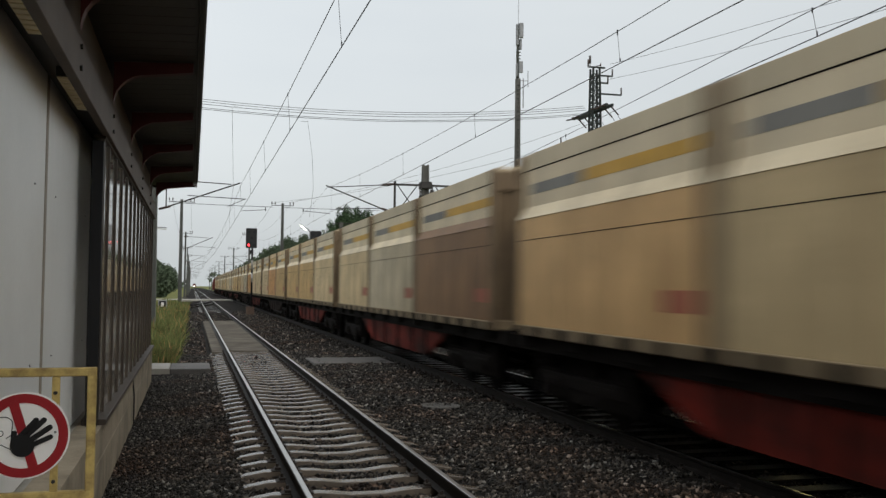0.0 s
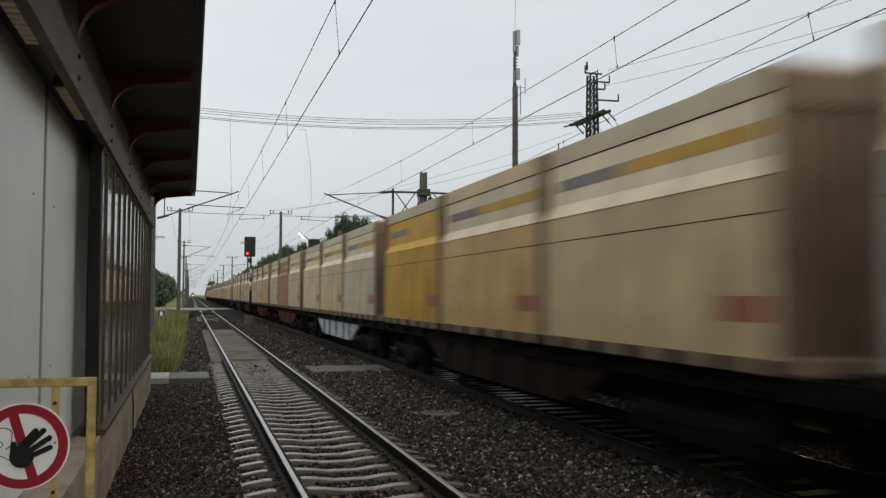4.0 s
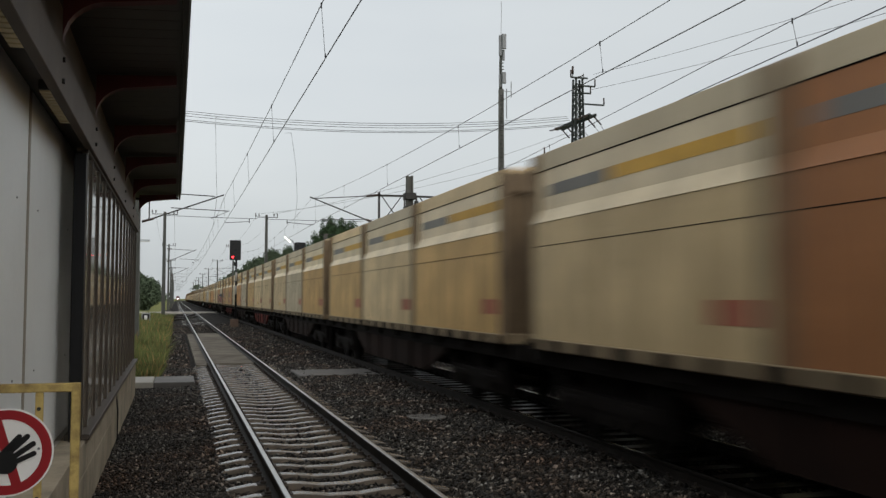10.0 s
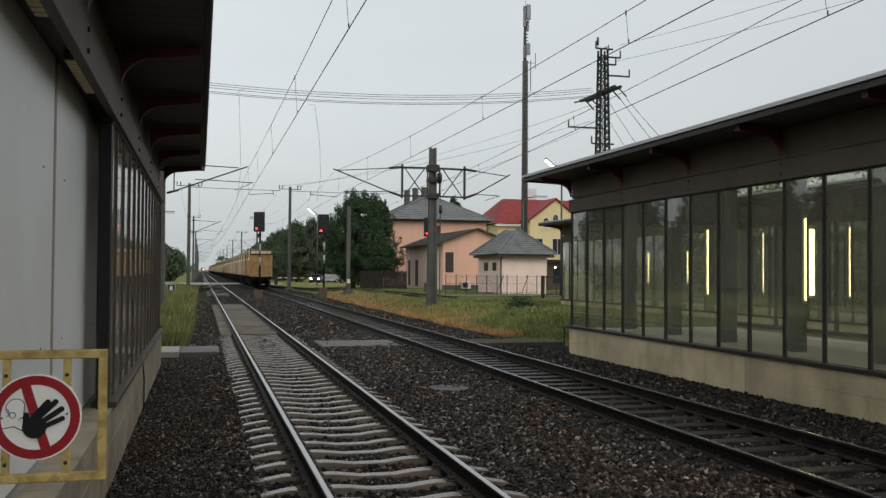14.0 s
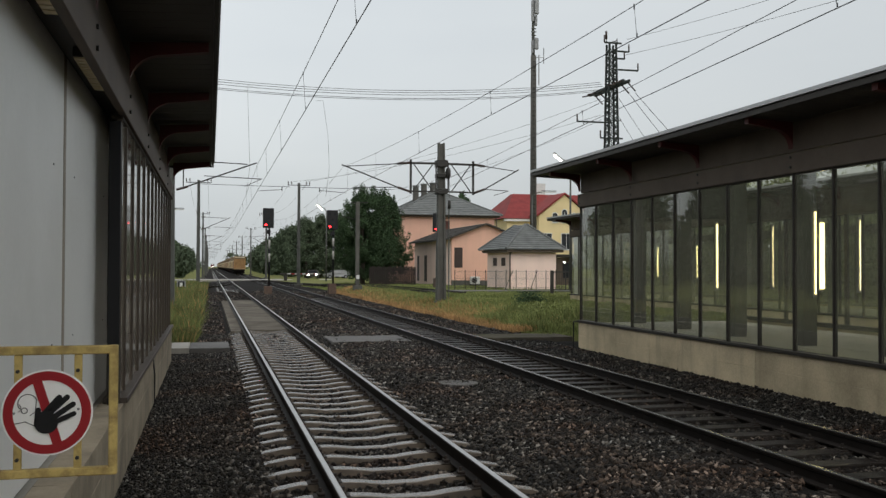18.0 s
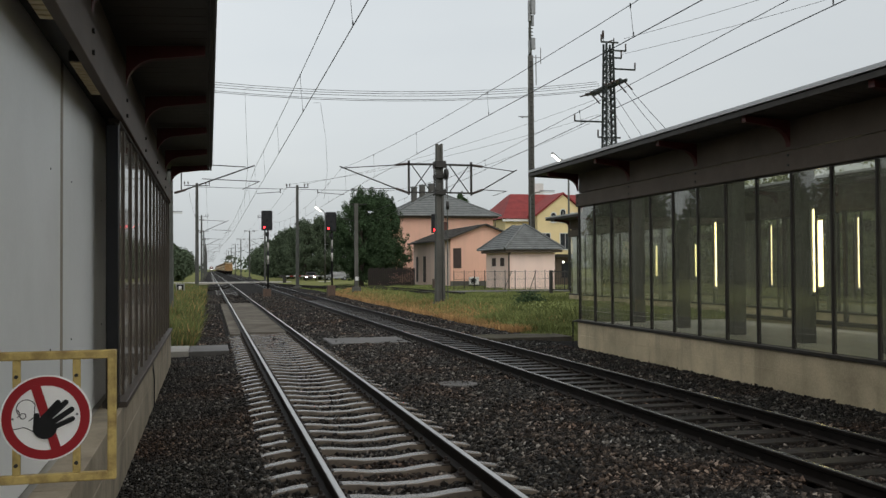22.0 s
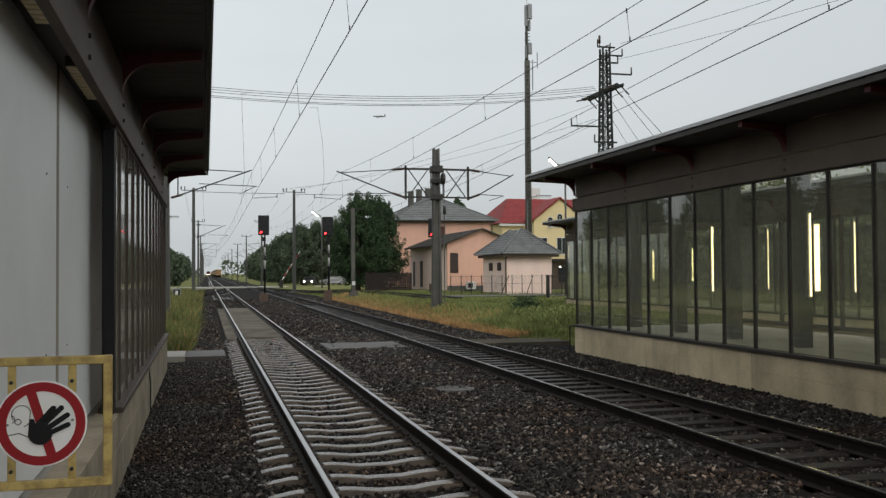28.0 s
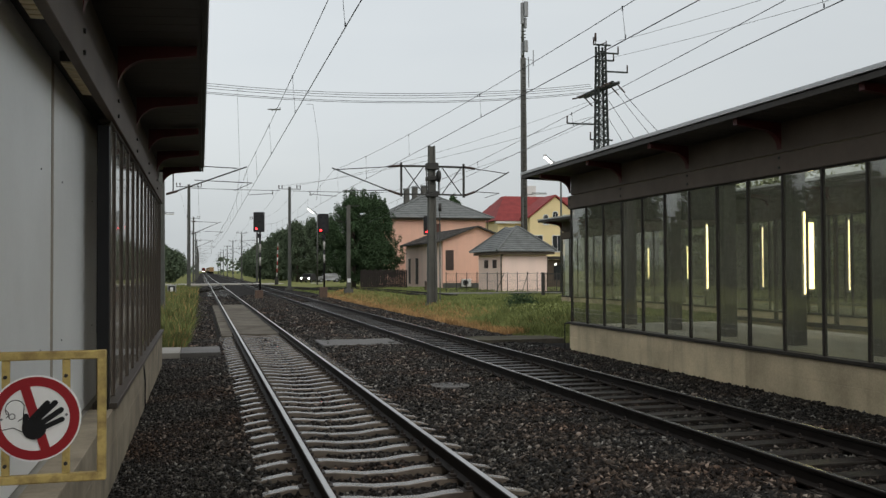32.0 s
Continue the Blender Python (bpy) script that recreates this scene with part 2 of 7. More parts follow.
def stone_material(name, k=1.0):
    """Crushed stone: each lump has its own shade, dark basalt to pale and rust-stained, in drifts of brown."""
    m = make(name, (0.05, 0.044, 0.04), 0.5, var=0.35, scale=9, fine=120, bump=0.3, coord="World", spec=0.1)
    n, l = m.node_tree.nodes, m.node_tree.links
    b = n["Principled BSDF"]
    grain = b.inputs["Base Color"].links[0].from_node
    geo = n.new("ShaderNodeNewGeometry")
    ramp = n.new("ShaderNodeValToRGB")
    e = ramp.color_ramp.elements
    e[0].position, e[0].color = 0.0, (0.007 * k, 0.0065 * k, 0.006 * k, 1)
    e[1].position, e[1].color = 1.0, (0.34 * k, 0.33 * k, 0.3 * k, 1)
    for p, c in ((0.45, (0.0165, 0.0145, 0.012)), (0.7, (0.039, 0.034, 0.0285)), (0.85, (0.084, 0.074, 0.062)), (0.95, (0.16, 0.143, 0.123))):
        e.new(p).color = (c[0] * k, c[1] * k, c[2] * k, 1)
    l.new(geo.outputs["Random Per Island"], ramp.inputs[0])
    drift = n.new("ShaderNodeTexNoise")
    drift.inputs["Scale"].default_value, drift.inputs["Detail"].default_value = 0.55, 5.0
    l.new(geo.outputs["Position"], drift.inputs["Vector"])
    dr = n.new("ShaderNodeMapRange")
    dr.inputs["From Min"].default_value, dr.inputs["From Max"].default_value = 0.46, 0.68
    dr.inputs["To Max"].default_value = 0.85
    l.new(drift.outputs[0], dr.inputs["Value"])
    rust = n.new("ShaderNodeMix")
    rust.data_type, rust.blend_type = "RGBA", "MULTIPLY"
    l.new(dr.outputs[0], rust.inputs["Factor"])
    l.new(ramp.outputs[0], rust.inputs["A"])
    rust.inputs["B"].default_value = (1.42, 0.97, 0.76, 1)
    vm = n.new("ShaderNodeVectorMath")
    vm.operation = "SCALE"
    l.new(rust.outputs["Result"], vm.inputs[0])
    l.new(grain.inputs["Scale"].links[0].from_socket, vm.inputs["Scale"])
    l.new(vm.outputs[0], b.inputs["Base Color"])
    return m


M = {}
# near black: the shadow between the loose stones is in the bed's colour
M["ballast"] = make("ballast_bed", (0.012, 0.0105, 0.0095), 0.85, var=0.5, scale=1.1, fine=26, bump=0.9, bump_scale=22, stain=(0.02, 0.016, 0.013), stain_amount=0.7, stain_scale=0.5, coord="World", spec=0.06)
M["stone"] = stone_material("crushed_stone", 0.74)
# same stone toned down: shade between the sleepers put into its colour
M["stone_crib"] = stone_material("crushed_stone_in_the_cribs", 0.52)
# same stone in a darker tone for the strip beside the shelter
M["stone_dark"] = stone_material("oily_dark_crushed_stone", 0.55)
M["louvre"] = make("beige_louvre", (0.62, 0.5, 0.28), 0.5, var=0.1, scale=9, fine=60, bump=0.02)
M["rail_dirt"] = make("dirty_container_sill", (0.31, 0.235, 0.145), 0.6, var=0.3, scale=3, fine=30, bump=0.1, stain=(0.12, 0.09, 0.06), stain_amount=0.85, stain_scale=1.4, spec=0.12)
M["soil"] = make("grassy_soil", (0.15, 0.165, 0.06), 0.95, var=0.4, scale=0.6, fine=9, bump=0.6, stain=(0.16, 0.115, 0.055), stain_amount=0.6, stain_scale=0.25, coord="World", spec=0.05)
M["asphalt"] = make("asphalt", (0.1, 0.095, 0.088), 0.6, var=0.25, scale=1.5, fine=80, bump=0.3, stain=(0.045, 0.043, 0.043), stain_amount=0.7, stain_scale=0.9, coord="World", spec=0.2)
M["slab"] = make("concrete_slab", (0.34, 0.32, 0.28), 0.6, var=0.2, scale=2, fine=40, bump=0.2, stain=(0.09, 0.085, 0.075), stain_amount=0.7, stain_scale=1.0, per_object=0.1, coord="World")
M["slab_pale"] = make("pale_floor", (0.62, 0.58, 0.48), 0.6, var=0.12, scale=1.5, fine=30, bump=0.05, coord="World")
M["slab_rough"] = make("rough_broken_asphalt", (0.085, 0.075, 0.06), 0.85, var=0.4, scale=1.8, fine=25, bump=0.8, stain=(0.05, 0.055, 0.025), stain_amount=0.8, stain_scale=1.4, coord="World", spec=0.05)
M["panel"] = make("crossing_panel", (0.115, 0.102, 0.084), 0.8, var=0.4, scale=1.3, fine=30, bump=0.6, stain=(0.045, 0.038, 0.03), stain_amount=0.85, stain_scale=0.8, per_object=0.05, coord="World", spec=0.04)
M["sleeper"] = make("wet_concrete_sleeper", (0.115, 0.094, 0.073), 0.24, var=0.25, scale=3, fine=70, bump=0.1, stain=(0.04, 0.033, 0.027), stain_amount=0.75, stain_scale=2.6, per_object=0.2, coord="World", spec=0.95)
M["timber"] = make("tarred_timber_sleeper", (0.018, 0.0155, 0.0135), 0.34, var=0.4, scale=4, fine=60, bump=0.3, stain=(0.035, 0.03, 0.025), stain_amount=0.5, stain_scale=2.0, per_object=0.5, coord="World", spec=0.06)
M["rail_side"] = make("rusty_rail_side", (0.018, 0.0145, 0.0125), 0.6, 0.2, var=0.35, scale=4, fine=50, bump=0.2, coord="World", spec=0.12)
M["rail_head"] = make("worn_rail_head", (0.45, 0.44, 0.43), 0.28, 1.0, var=0.12, scale=2, fine=120, bump=0.03, coord="World")
M["rail_head_dull"] = make("dull_rail_head", (0.11, 0.098, 0.088), 0.22, 1.0, var=0.25, scale=2, fine=120, bump=0.03, coord="World")
M["mast_steel"] = make("weathered_mast_steel", (0.085, 0.088, 0.08), 0.6, 0.2, var=0.2, scale=4, fine=50, bump=0.08)
# dark brown for the container posts and ends that face a gap
M["gap_brown"] = make("dirty_container_corner", (0.185, 0.132, 0.08), 0.6, var=0.3, scale=3, fine=30, bump=0.1, stain=(0.06, 0.045, 0.035), stain_amount=0.8, stain_scale=1.5, spec=0.15)
M["joint"] = make("brown_joint_strip", (0.33, 0.29, 0.23), 0.6, var=0.1, scale=3, fine=40, bump=0.03, coord="World")
M["leaf_hedge"] = make("light_green_leaves", (0.23, 0.25, 0.14), 0.8, var=0.35, scale=0.35, fine=4, bump=0.0, island=0.3, coord="World", spec=0.05)
M["end_dirt"] = make("weathered_container_end", (0.4, 0.25, 0.115), 0.6, var=0.3, scale=2, fine=25, bump=0.1, stain=(0.17, 0.085, 0.035), stain_amount=0.75, stain_scale=1.6, per_object=0.15, spec=0.15)
M["old_concrete"] = make("dark_weathered_concrete", (0.33, 0.275, 0.2), 0.8, var=0.25, scale=1.6, fine=30, bump=0.25, stain=(0.11, 0.095, 0.07), stain_amount=0.85, stain_scale=1.3, coord="World")
M["pylon"] = make("dark_green_steel", (0.03, 0.036, 0.033), 0.6, 0.2, var=0.25, scale=4, fine=50, bump=0.1)
M["old_board"] = make("dark_old_boards", (0.022, 0.017, 0.015), 0.85, var=0.3, scale=3, fine=40, bump=0.1, coord="World")
M["column_grey"] = make("grey_painted_column", (0.11, 0.108, 0.098), 0.5, var=0.15, scale=3, fine=40, bump=0.04, coord="World", spec=0.2)
M["clip"] = make("rusty_fastening", (0.032, 0.026, 0.022), 0.6, 0.3, var=0.3, bump=0.2, spec=0.2)
M["plinth"] = make("board_marked_concrete", (0.53, 0.435, 0.285), 0.75, var=0.34, scale=1.3, fine=35, bump=0.25, stain=(0.2, 0.165, 0.11), stain_amount=0.8, stain_scale=0.7, streak=True, stain_from=0.53, per_object=0.08, coord="World")
M["white_panel"] = make("white_wall_panel", (0.8, 0.8, 0.77), 0.45, var=0.05, scale=0.7, fine=25, bump=0.03, stain=(0.58, 0.57, 0.53), stain_amount=0.35, stain_scale=0.6, coord="World")
M["brown_frame"] = make("worn_brown_metal_frame", (0.075, 0.06, 0.047), 0.5, 0.0, var=0.25, scale=3, fine=50, bump=0.05, stain=(0.04, 0.033, 0.028), stain_amount=0.6, stain_scale=1.5, coord="World", spec=0.2)
M["dark_frame"] = make("dark_brown_metal_frame", (0.036, 0.031, 0.026), 0.5, 0.0, var=0.2, scale=5, fine=60, bump=0.04, coord="World", spec=0.18)
M["fascia"] = make("brown_painted_board", (0.105, 0.08, 0.06), 0.6, var=0.14, scale=2, fine=40, bump=0.08, stain=(0.065, 0.05, 0.04), stain_amount=0.6, stain_scale=1.2, coord="World", spec=0.2)
M["red_steel"] = make("red_painted_steel", (0.07, 0.01, 0.009), 0.5, var=0.2, scale=5, fine=50, bump=0.05, coord="World")
M["roof_sheet"] = make("grey_brown_roof_sheet", (0.075, 0.066, 0.058), 0.5, 0.1, var=0.12, scale=2, fine=40, bump=0.04, coord="World", spec=0.15)
M["roof_edge"] = make("pale_metal_roof_edge", (0.42, 0.42, 0.42), 0.4, 0.5, var=0.1, scale=3, fine=50, bump=0.03, coord="World")
# the matt film on both glasses also stands in for pale sky reflections
M["glass"] = glass("window_glass", (0.95, 0.96, 0.9), 0.012, 0.13, (0.42, 0.4, 0.32))
M["dusty_sheen_glass"] = glass("dusty_window_glass", (0.85, 0.84, 0.78), 0.06, 0.75, (0.4, 0.345, 0.275))
M["yellow"] = make("worn_yellow_paint", (0.52, 0.39, 0.14), 0.55, var=0.2, scale=9, fine=80, bump=0.1, stain=(0.13, 0.075, 0.035), stain_amount=0.9, stain_scale=11)
M["sign_white"] = make("sign_white", (0.88, 0.88, 0.86), 0.4, var=0.04, scale=6, fine=60, bump=0.0)
M["sign_red"] = make("sign_red", (0.3, 0.014, 0.02), 0.4, var=0.08, scale=6, fine=60, bump=0.0)
M["black"] = make("matt_black", (0.008, 0.008, 0.009), 0.5, var=0.2, bump=0.02)
M["dark_steel"] = make("dark_weathered_steel", (0.045, 0.043, 0.04), 0.6, 0.4, var=0.25, scale=4, fine=50, bump=0.1)
M["grey_steel"] = make("galvanised_steel", (0.24, 0.245, 0.25), 0.5, 0.6, var=0.15, scale=4, fine=50, bump=0.05)
M["mast_concrete"] = make("weathered_mast_concrete", (0.092, 0.09, 0.08), 0.8, var=0.25, scale=1.5, fine=40, bump=0.15, stain=(0.055, 0.052, 0.046), stain_amount=0.7, stain_scale=1.2, streak=True, coord="World")
M["wire"] = make("copper_wire", (0.035, 0.036, 0.038), 0.5, 0.5, var=0.1, bump=0.0)
M["insulator"] = make("brown_insulator", (0.045, 0.03, 0.025), 0.35, var=0.15, bump=0.0)
M["signal_red"] = glow("red_signal_light", (1.0, 0.025, 0.03), 8.0)
M["tube"] = glow("tube_light", (1.0, 0.84, 0.42), 5.0)
M["lamp_white"] = glow("street_lamp_light", (1.0, 0.97, 0.86), 5.0)
M["headlight"] = glow("head_light", (1.0, 0.97, 0.88), 14.0)
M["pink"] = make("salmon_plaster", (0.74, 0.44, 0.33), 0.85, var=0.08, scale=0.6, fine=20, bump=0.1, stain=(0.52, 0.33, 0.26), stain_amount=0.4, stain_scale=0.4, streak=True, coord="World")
M["pale_pink"] = make("pale_pink_plaster", (0.86, 0.66, 0.575), 0.85, var=0.06, scale=0.6, fine=20, bump=0.1, stain=(0.64, 0.5, 0.44), stain_amount=0.4, stain_scale=0.4, streak=True, coord="World")
M["cream_wall"] = make("yellow_cream_plaster", (0.68, 0.55, 0.31), 0.85, var=0.07, scale=0.6, fine=20, bump=0.1, coord="World")
M["slate"] = make("grey_roof_tiles", (0.13, 0.136, 0.133), 0.6, var=0.3, scale=1.6, fine=15, bump=0.4, per_object=0.1, coord="World", spec=0.2)
M["brown_tile"] = make("dark_grey_brown_roof_tiles", (0.062, 0.056, 0.051), 0.7, var=0.25, scale=1.2, fine=15, bump=0.4, per_object=0.1, coord="World", spec=0.1)
M["red_tile"] = make("red_roof_tiles", (0.21, 0.032, 0.03), 0.7, var=0.25, scale=1.2, fine=15, bump=0.4, per_object=0.05, coord="World")
M["dark_pane"] = make("dark_window_pane", (0.02, 0.022, 0.025), 0.12, var=0.1, bump=0.0)
M["shutter"] = make("brown_shutter", (0.09, 0.035, 0.025), 0.6, var=0.15, bump=0.05)
M["door_brown"] = make("dark_brown_door", (0.05, 0.035, 0.03), 0.6, var=0.2, bump=0.05)
M["white"] = make("white_paint", (0.6, 0.6, 0.58), 0.5, var=0.08, bump=0.02)
M["bark"] = make("tree_bark", (0.055, 0.045, 0.035), 0.9, var=0.3, scale=5, fine=30, bump=0.5)
M["leaf"] = make("dark_green_leaves", (0.046, 0.075, 0.036), 0.75, var=0.35, scale=0.35, fine=4, bump=0.0, island=0.3, coord="World", spec=0.08)
# paler and greyer than the near leaves: distance haze put into the colour
M["leaf_hazed"] = make("grey_green_leaves", (0.082, 0.108, 0.068), 0.8, var=0.25, scale=0.3, fine=3, bump=0.0, island=0.18, coord="World", spec=0.05)
M["grass"] = make("green_grass_blades", (0.165, 0.19, 0.066), 0.6, var=0.4, scale=0.4, fine=4, bump=0.0, island=0.4, coord="World", spec=0.12)
M["verge_grass"] = make("olive_green_grass_blades", (0.125, 0.142, 0.05), 0.6, var=0.45, scale=0.7, fine=4, bump=0.0, island=0.45, coord="World", spec=0.1)
M["dry_grass"] = make("dry_grass_blades", (0.37, 0.225, 0.1), 0.7, var=0.35, scale=0.5, fine=4, bump=0.0, island=0.4, coord="World", spec=0.1)


def paint(name, colour, dirt):
    return make(name, colour, 0.55, var=0.3, scale=1.1, fine=18, bump=0.06, per_object=0.12, stain=dirt, stain_amount=0.95, stain_scale=1.1, streak=True)


C = {
    "cream": paint("cream_container_paint", (0.64, 0.485, 0.27), (0.39, 0.275, 0.14)),
    "tan": paint("tan_container_paint", (0.61, 0.395, 0.155), (0.38, 0.235, 0.09)),
    "orange": paint("orange_container_paint", (0.56, 0.28, 0.09), (0.34, 0.17, 0.07)),
    "brown": paint("red_brown_container_paint", (0.36, 0.155, 0.06), (0.2, 0.09, 0.045)),
    "grey": paint("grey_container_paint", (0.535, 0.45, 0.305), (0.34, 0.26, 0.16)),
    "peach": paint("peach_container_paint", (0.72, 0.46, 0.21), (0.5, 0.29, 0.12)),
    "ochre": paint("dull_ochre_container_paint", (0.53, 0.33, 0.12), (0.31, 0.185, 0.07)),
    "umber": paint("dark_brown_container_paint", (0.27, 0.15, 0.07), (0.14, 0.08, 0.045)),
    "yellow": paint("yellow_container_paint", (0.6, 0.34, 0.02), (0.4, 0.19, 0.03)),
    "silver": paint("pale_grey_container_paint", (0.55, 0.55, 0.52), (0.35, 0.33, 0.28)),
}
# pale upper-wall paint; on the sloped ledge it also paints in light from above
M["band"] = paint("pale_container_band", (0.76, 0.64, 0.44), (0.5, 0.38, 0.22))
M["mark_yellow"] = paint("yellow_container_mark", (0.58, 0.335, 0.05), (0.38, 0.22, 0.06))
M["mark_grey"] = paint("grey_container_mark", (0.2, 0.19, 0.17), (0.14, 0.13, 0.11))
M["mark_red"] = paint("red_container_mark", (0.42, 0.12, 0.075), (0.3, 0.14, 0.08))
M["mark_blue"] = paint("blue_container_mark", (0.02, 0.035, 0.16), (0.02, 0.03, 0.1))
M["mark_black"] = paint("black_spray_paint", (0.02, 0.018, 0.018), (0.04, 0.03, 0.03))
M["mark_orange"] = paint("orange_spray_paint", (0.5, 0.12, 0.06), (0.3, 0.1, 0.07))
M["mark_pink"] = paint("pink_spray_paint", (0.5, 0.2, 0.15), (0.3, 0.12, 0.1))
# grime, with the shade beneath the containers put into the black
M["wagon_black"] = make("grimy_wagon_steel", (0.012, 0.01, 0.009), 0.75, 0.0, var=0.3, scale=3, fine=30, bump=0.15, spec=0.04)
M["wagon_red"] = make("red_wagon_steel", (0.25, 0.028, 0.018), 0.6, var=0.3, scale=2, fine=25, bump=0.1, stain=(0.024, 0.014, 0.012), stain_amount=0.98, stain_scale=1.1, stain_from=0.33, spec=0.06)
M["wagon_brown"] = make("brown_wagon_steel", (0.022, 0.012, 0.0095), 0.65, var=0.25, scale=2, fine=25, bump=0.1, stain=(0.014, 0.01, 0.009), stain_amount=0.9, stain_scale=0.8, spec=0.05)
M["wagon_silver"] = make("pale_grey_wagon_steel", (0.55, 0.58, 0.6), 0.5, var=0.25, scale=2, fine=25, bump=0.1, stain=(0.16, 0.16, 0.155), stain_amount=0.85, stain_scale=1.3, streak=True)


# ---- ground ----
def smooth(a, b, t):
    t = min(1.0, max(0.0, (t - a) / (b - a)))
    return t * t * (3 - 2 * t)


def grass_height(x, y):
    """The lie of the grass land beside the line."""
    right = 0.45 * smooth(9.5, 12.6, x) * smooth(22, 30, y) * (1 - 0.6 * smooth(75, 115, y))
    left = -0.12 - 0.4 * smooth(26, 22, y)
    z = left if x < 3 else -0.2 + right
    return z + 0.05 * noise.noise(Vector((x * 0.3, y * 0.3, 0)))


def edge(y):
    """Where the ballast ends and the grass begins, beside the far track."""
    return 9.6 + 0.45 * smooth(60, 85, y) - 0.9 * smooth(85, 110, y)


def bed_height(x, y):
    """The ballast bed: flat between the tracks, falling off at the shoulders."""
    z = -0.262 + 0.1 * smooth(3.0, 3.7, x) * smooth(5.85, 5.6, x) + 0.08 * smooth(7.35, 7.6, x) + 0.03 * smooth(5.8, 6.0, x) * smooth(7.4, 7.2, x)
    z -= 0.05 * smooth(0.5, -0.9, x)
    z -= 0.02 * smooth(8.3, 9.3, x) * smooth(26, 23, y)
    z += 0.012 * smooth(3.1, 2.9, x) * smooth(0.6, 0.8, x)
    z += 0.02 * noise.noise(Vector((x * 1.7, y * 1.7, 3)))
    if x > 8.9 and y > 25:
        z += (grass_height(x, y) + 0.02 - z) * smooth(8.9, 9.6, x) * smooth(25, 27, y) - 0.3 * smooth(edge(y), edge(y) + 0.5, x)
    return z


def sheet(name, xs, ys, height, material, label, category):
    me = bpy.data.meshes.new(name)
    verts = [(x, y, height(x, y)) for y in ys for x in xs]
    n = len(xs)
    faces = [(j * n + i, j * n + i + 1, (j + 1) * n + i + 1, (j + 1) * n + i) for j in range(len(ys) - 1) for i in range(n - 1)]
    me.from_pydata(verts, [], faces)
    me.materials.append(material)
    me.polygons.foreach_set("use_smooth", [True] * len(me.polygons))
    return tagged(new(name, me), label, category, kind="structure")


def steps(*spans):
    out = []
    for a, b, d in spans:
        n = max(1, round((b - a) / d))
        out += [a + (b - a) * i / n for i in range(n)]
    return out + [spans[-1][1]]


def land(x, y):
    if -1.3 < x < (11.6 if y < 27 else edge(y)) and y < 1000:
        return -0.75
    return grass_height(x, y)


sheet("ground", steps((-3000, -400, 650), (-400, -60, 68), (-60, -6, 6), (-6, -1.5, 0.75), (-1.5, -0.8, 0.35), (-0.8, 8.8, 2.4), (8.8, 13, 0.3), (13, 60, 3), (60, 400, 68), (400, 3000, 650)),
      steps((-1500, -60, 360), (-60, 0, 15), (0, 20, 5), (20, 130, 1.5), (130, 400, 30), (400, 4000, 600)), land, M["soil"],
      "grassy trackside land with sparse weeds reaching to the horizon", "ground")
sheet("ballast_bed", steps((-1.4, 11.8, 0.2)), steps((-60, 0, 10), (0, 40, 0.25), (40, 130, 1.5), (130, 1000, 30)), bed_height, M["ballast"],
      "dark brown-grey crushed stone bed under both tracks", "ballast")


def stones(name, count, x0, x1, y0, y1, seed, avoid, size, label, power=1.7, material="stone"):
    """Loose crushed stones, each a small sharp-edged lump, thinning out with distance."""
    rng = np.random.default_rng(seed)
    base = np.array([(-1, 0, 0), (1, 0, 0), (0, -1, 0), (0, 1, 0), (0, 0, -1), (0, 0, 1)], float)
    tris = np.array([(0, 2, 5), (2, 1, 5), (1, 3, 5), (3, 0, 5), (2, 0, 4), (1, 2, 4), (3, 1, 4), (0, 3, 4)])
    x = rng.uniform(x0, x1, count)
    y = y0 + (y1 - y0) * rng.uniform(0, 1, count) ** power
    keep = ~avoid(x, y)
    x, y = x[keep], y[keep]
    z = np.array([bed_height(a, b) for a, b in zip(x, y)])
    n = len(x)
    s = rng.uniform(0.6, 1.35, (n, 1)) * size
    v = (base[None] * rng.uniform(0.7, 1.3, (n, 6, 1)) + rng.normal(0, 0.28, (n, 6, 3))) * s[:, :, None] * np.array([1.1, 0.9, 0.75])
    a, b = rng.uniform(0, 6.28, n), rng.normal(0, 0.8, n)
    ca, sa, cb, sb = np.cos(a)[:, None], np.sin(a)[:, None], np.cos(b)[:, None], np.sin(b)[:, None]
    vy, vz = v[:, :, 1] * cb - v[:, :, 2] * sb, v[:, :, 1] * sb + v[:, :, 2] * cb
    vx, vy = v[:, :, 0] * ca - vy * sa, v[:, :, 0] * sa + vy * ca
    lie = rng.uniform(-0.1, 0.55, n)[:, None] * size
    v = np.stack([vx + x[:, None], vy + y[:, None], vz + z[:, None] + lie], axis=2).reshape(-1, 3)
    f = (tris[None] + 6 * np.arange(n)[:, None, None]).reshape(-1, 3)
    me = bpy.data.meshes.new(name)
    me.vertices.add(len(v))
    me.vertices.foreach_set("co", v.ravel())
    me.loops.add(f.size)
    me.loops.foreach_set("vertex_index", f.ravel().astype(np.int32))
    me.polygons.add(len(f))
    me.polygons.foreach_set("loop_start", np.arange(0, f.size, 3, dtype=np.int32))
    me.update(calc_edges=True)
    me.materials.append(M[material])
    return tagged(new(name, me), label, "ballast stones", kind="stuff")


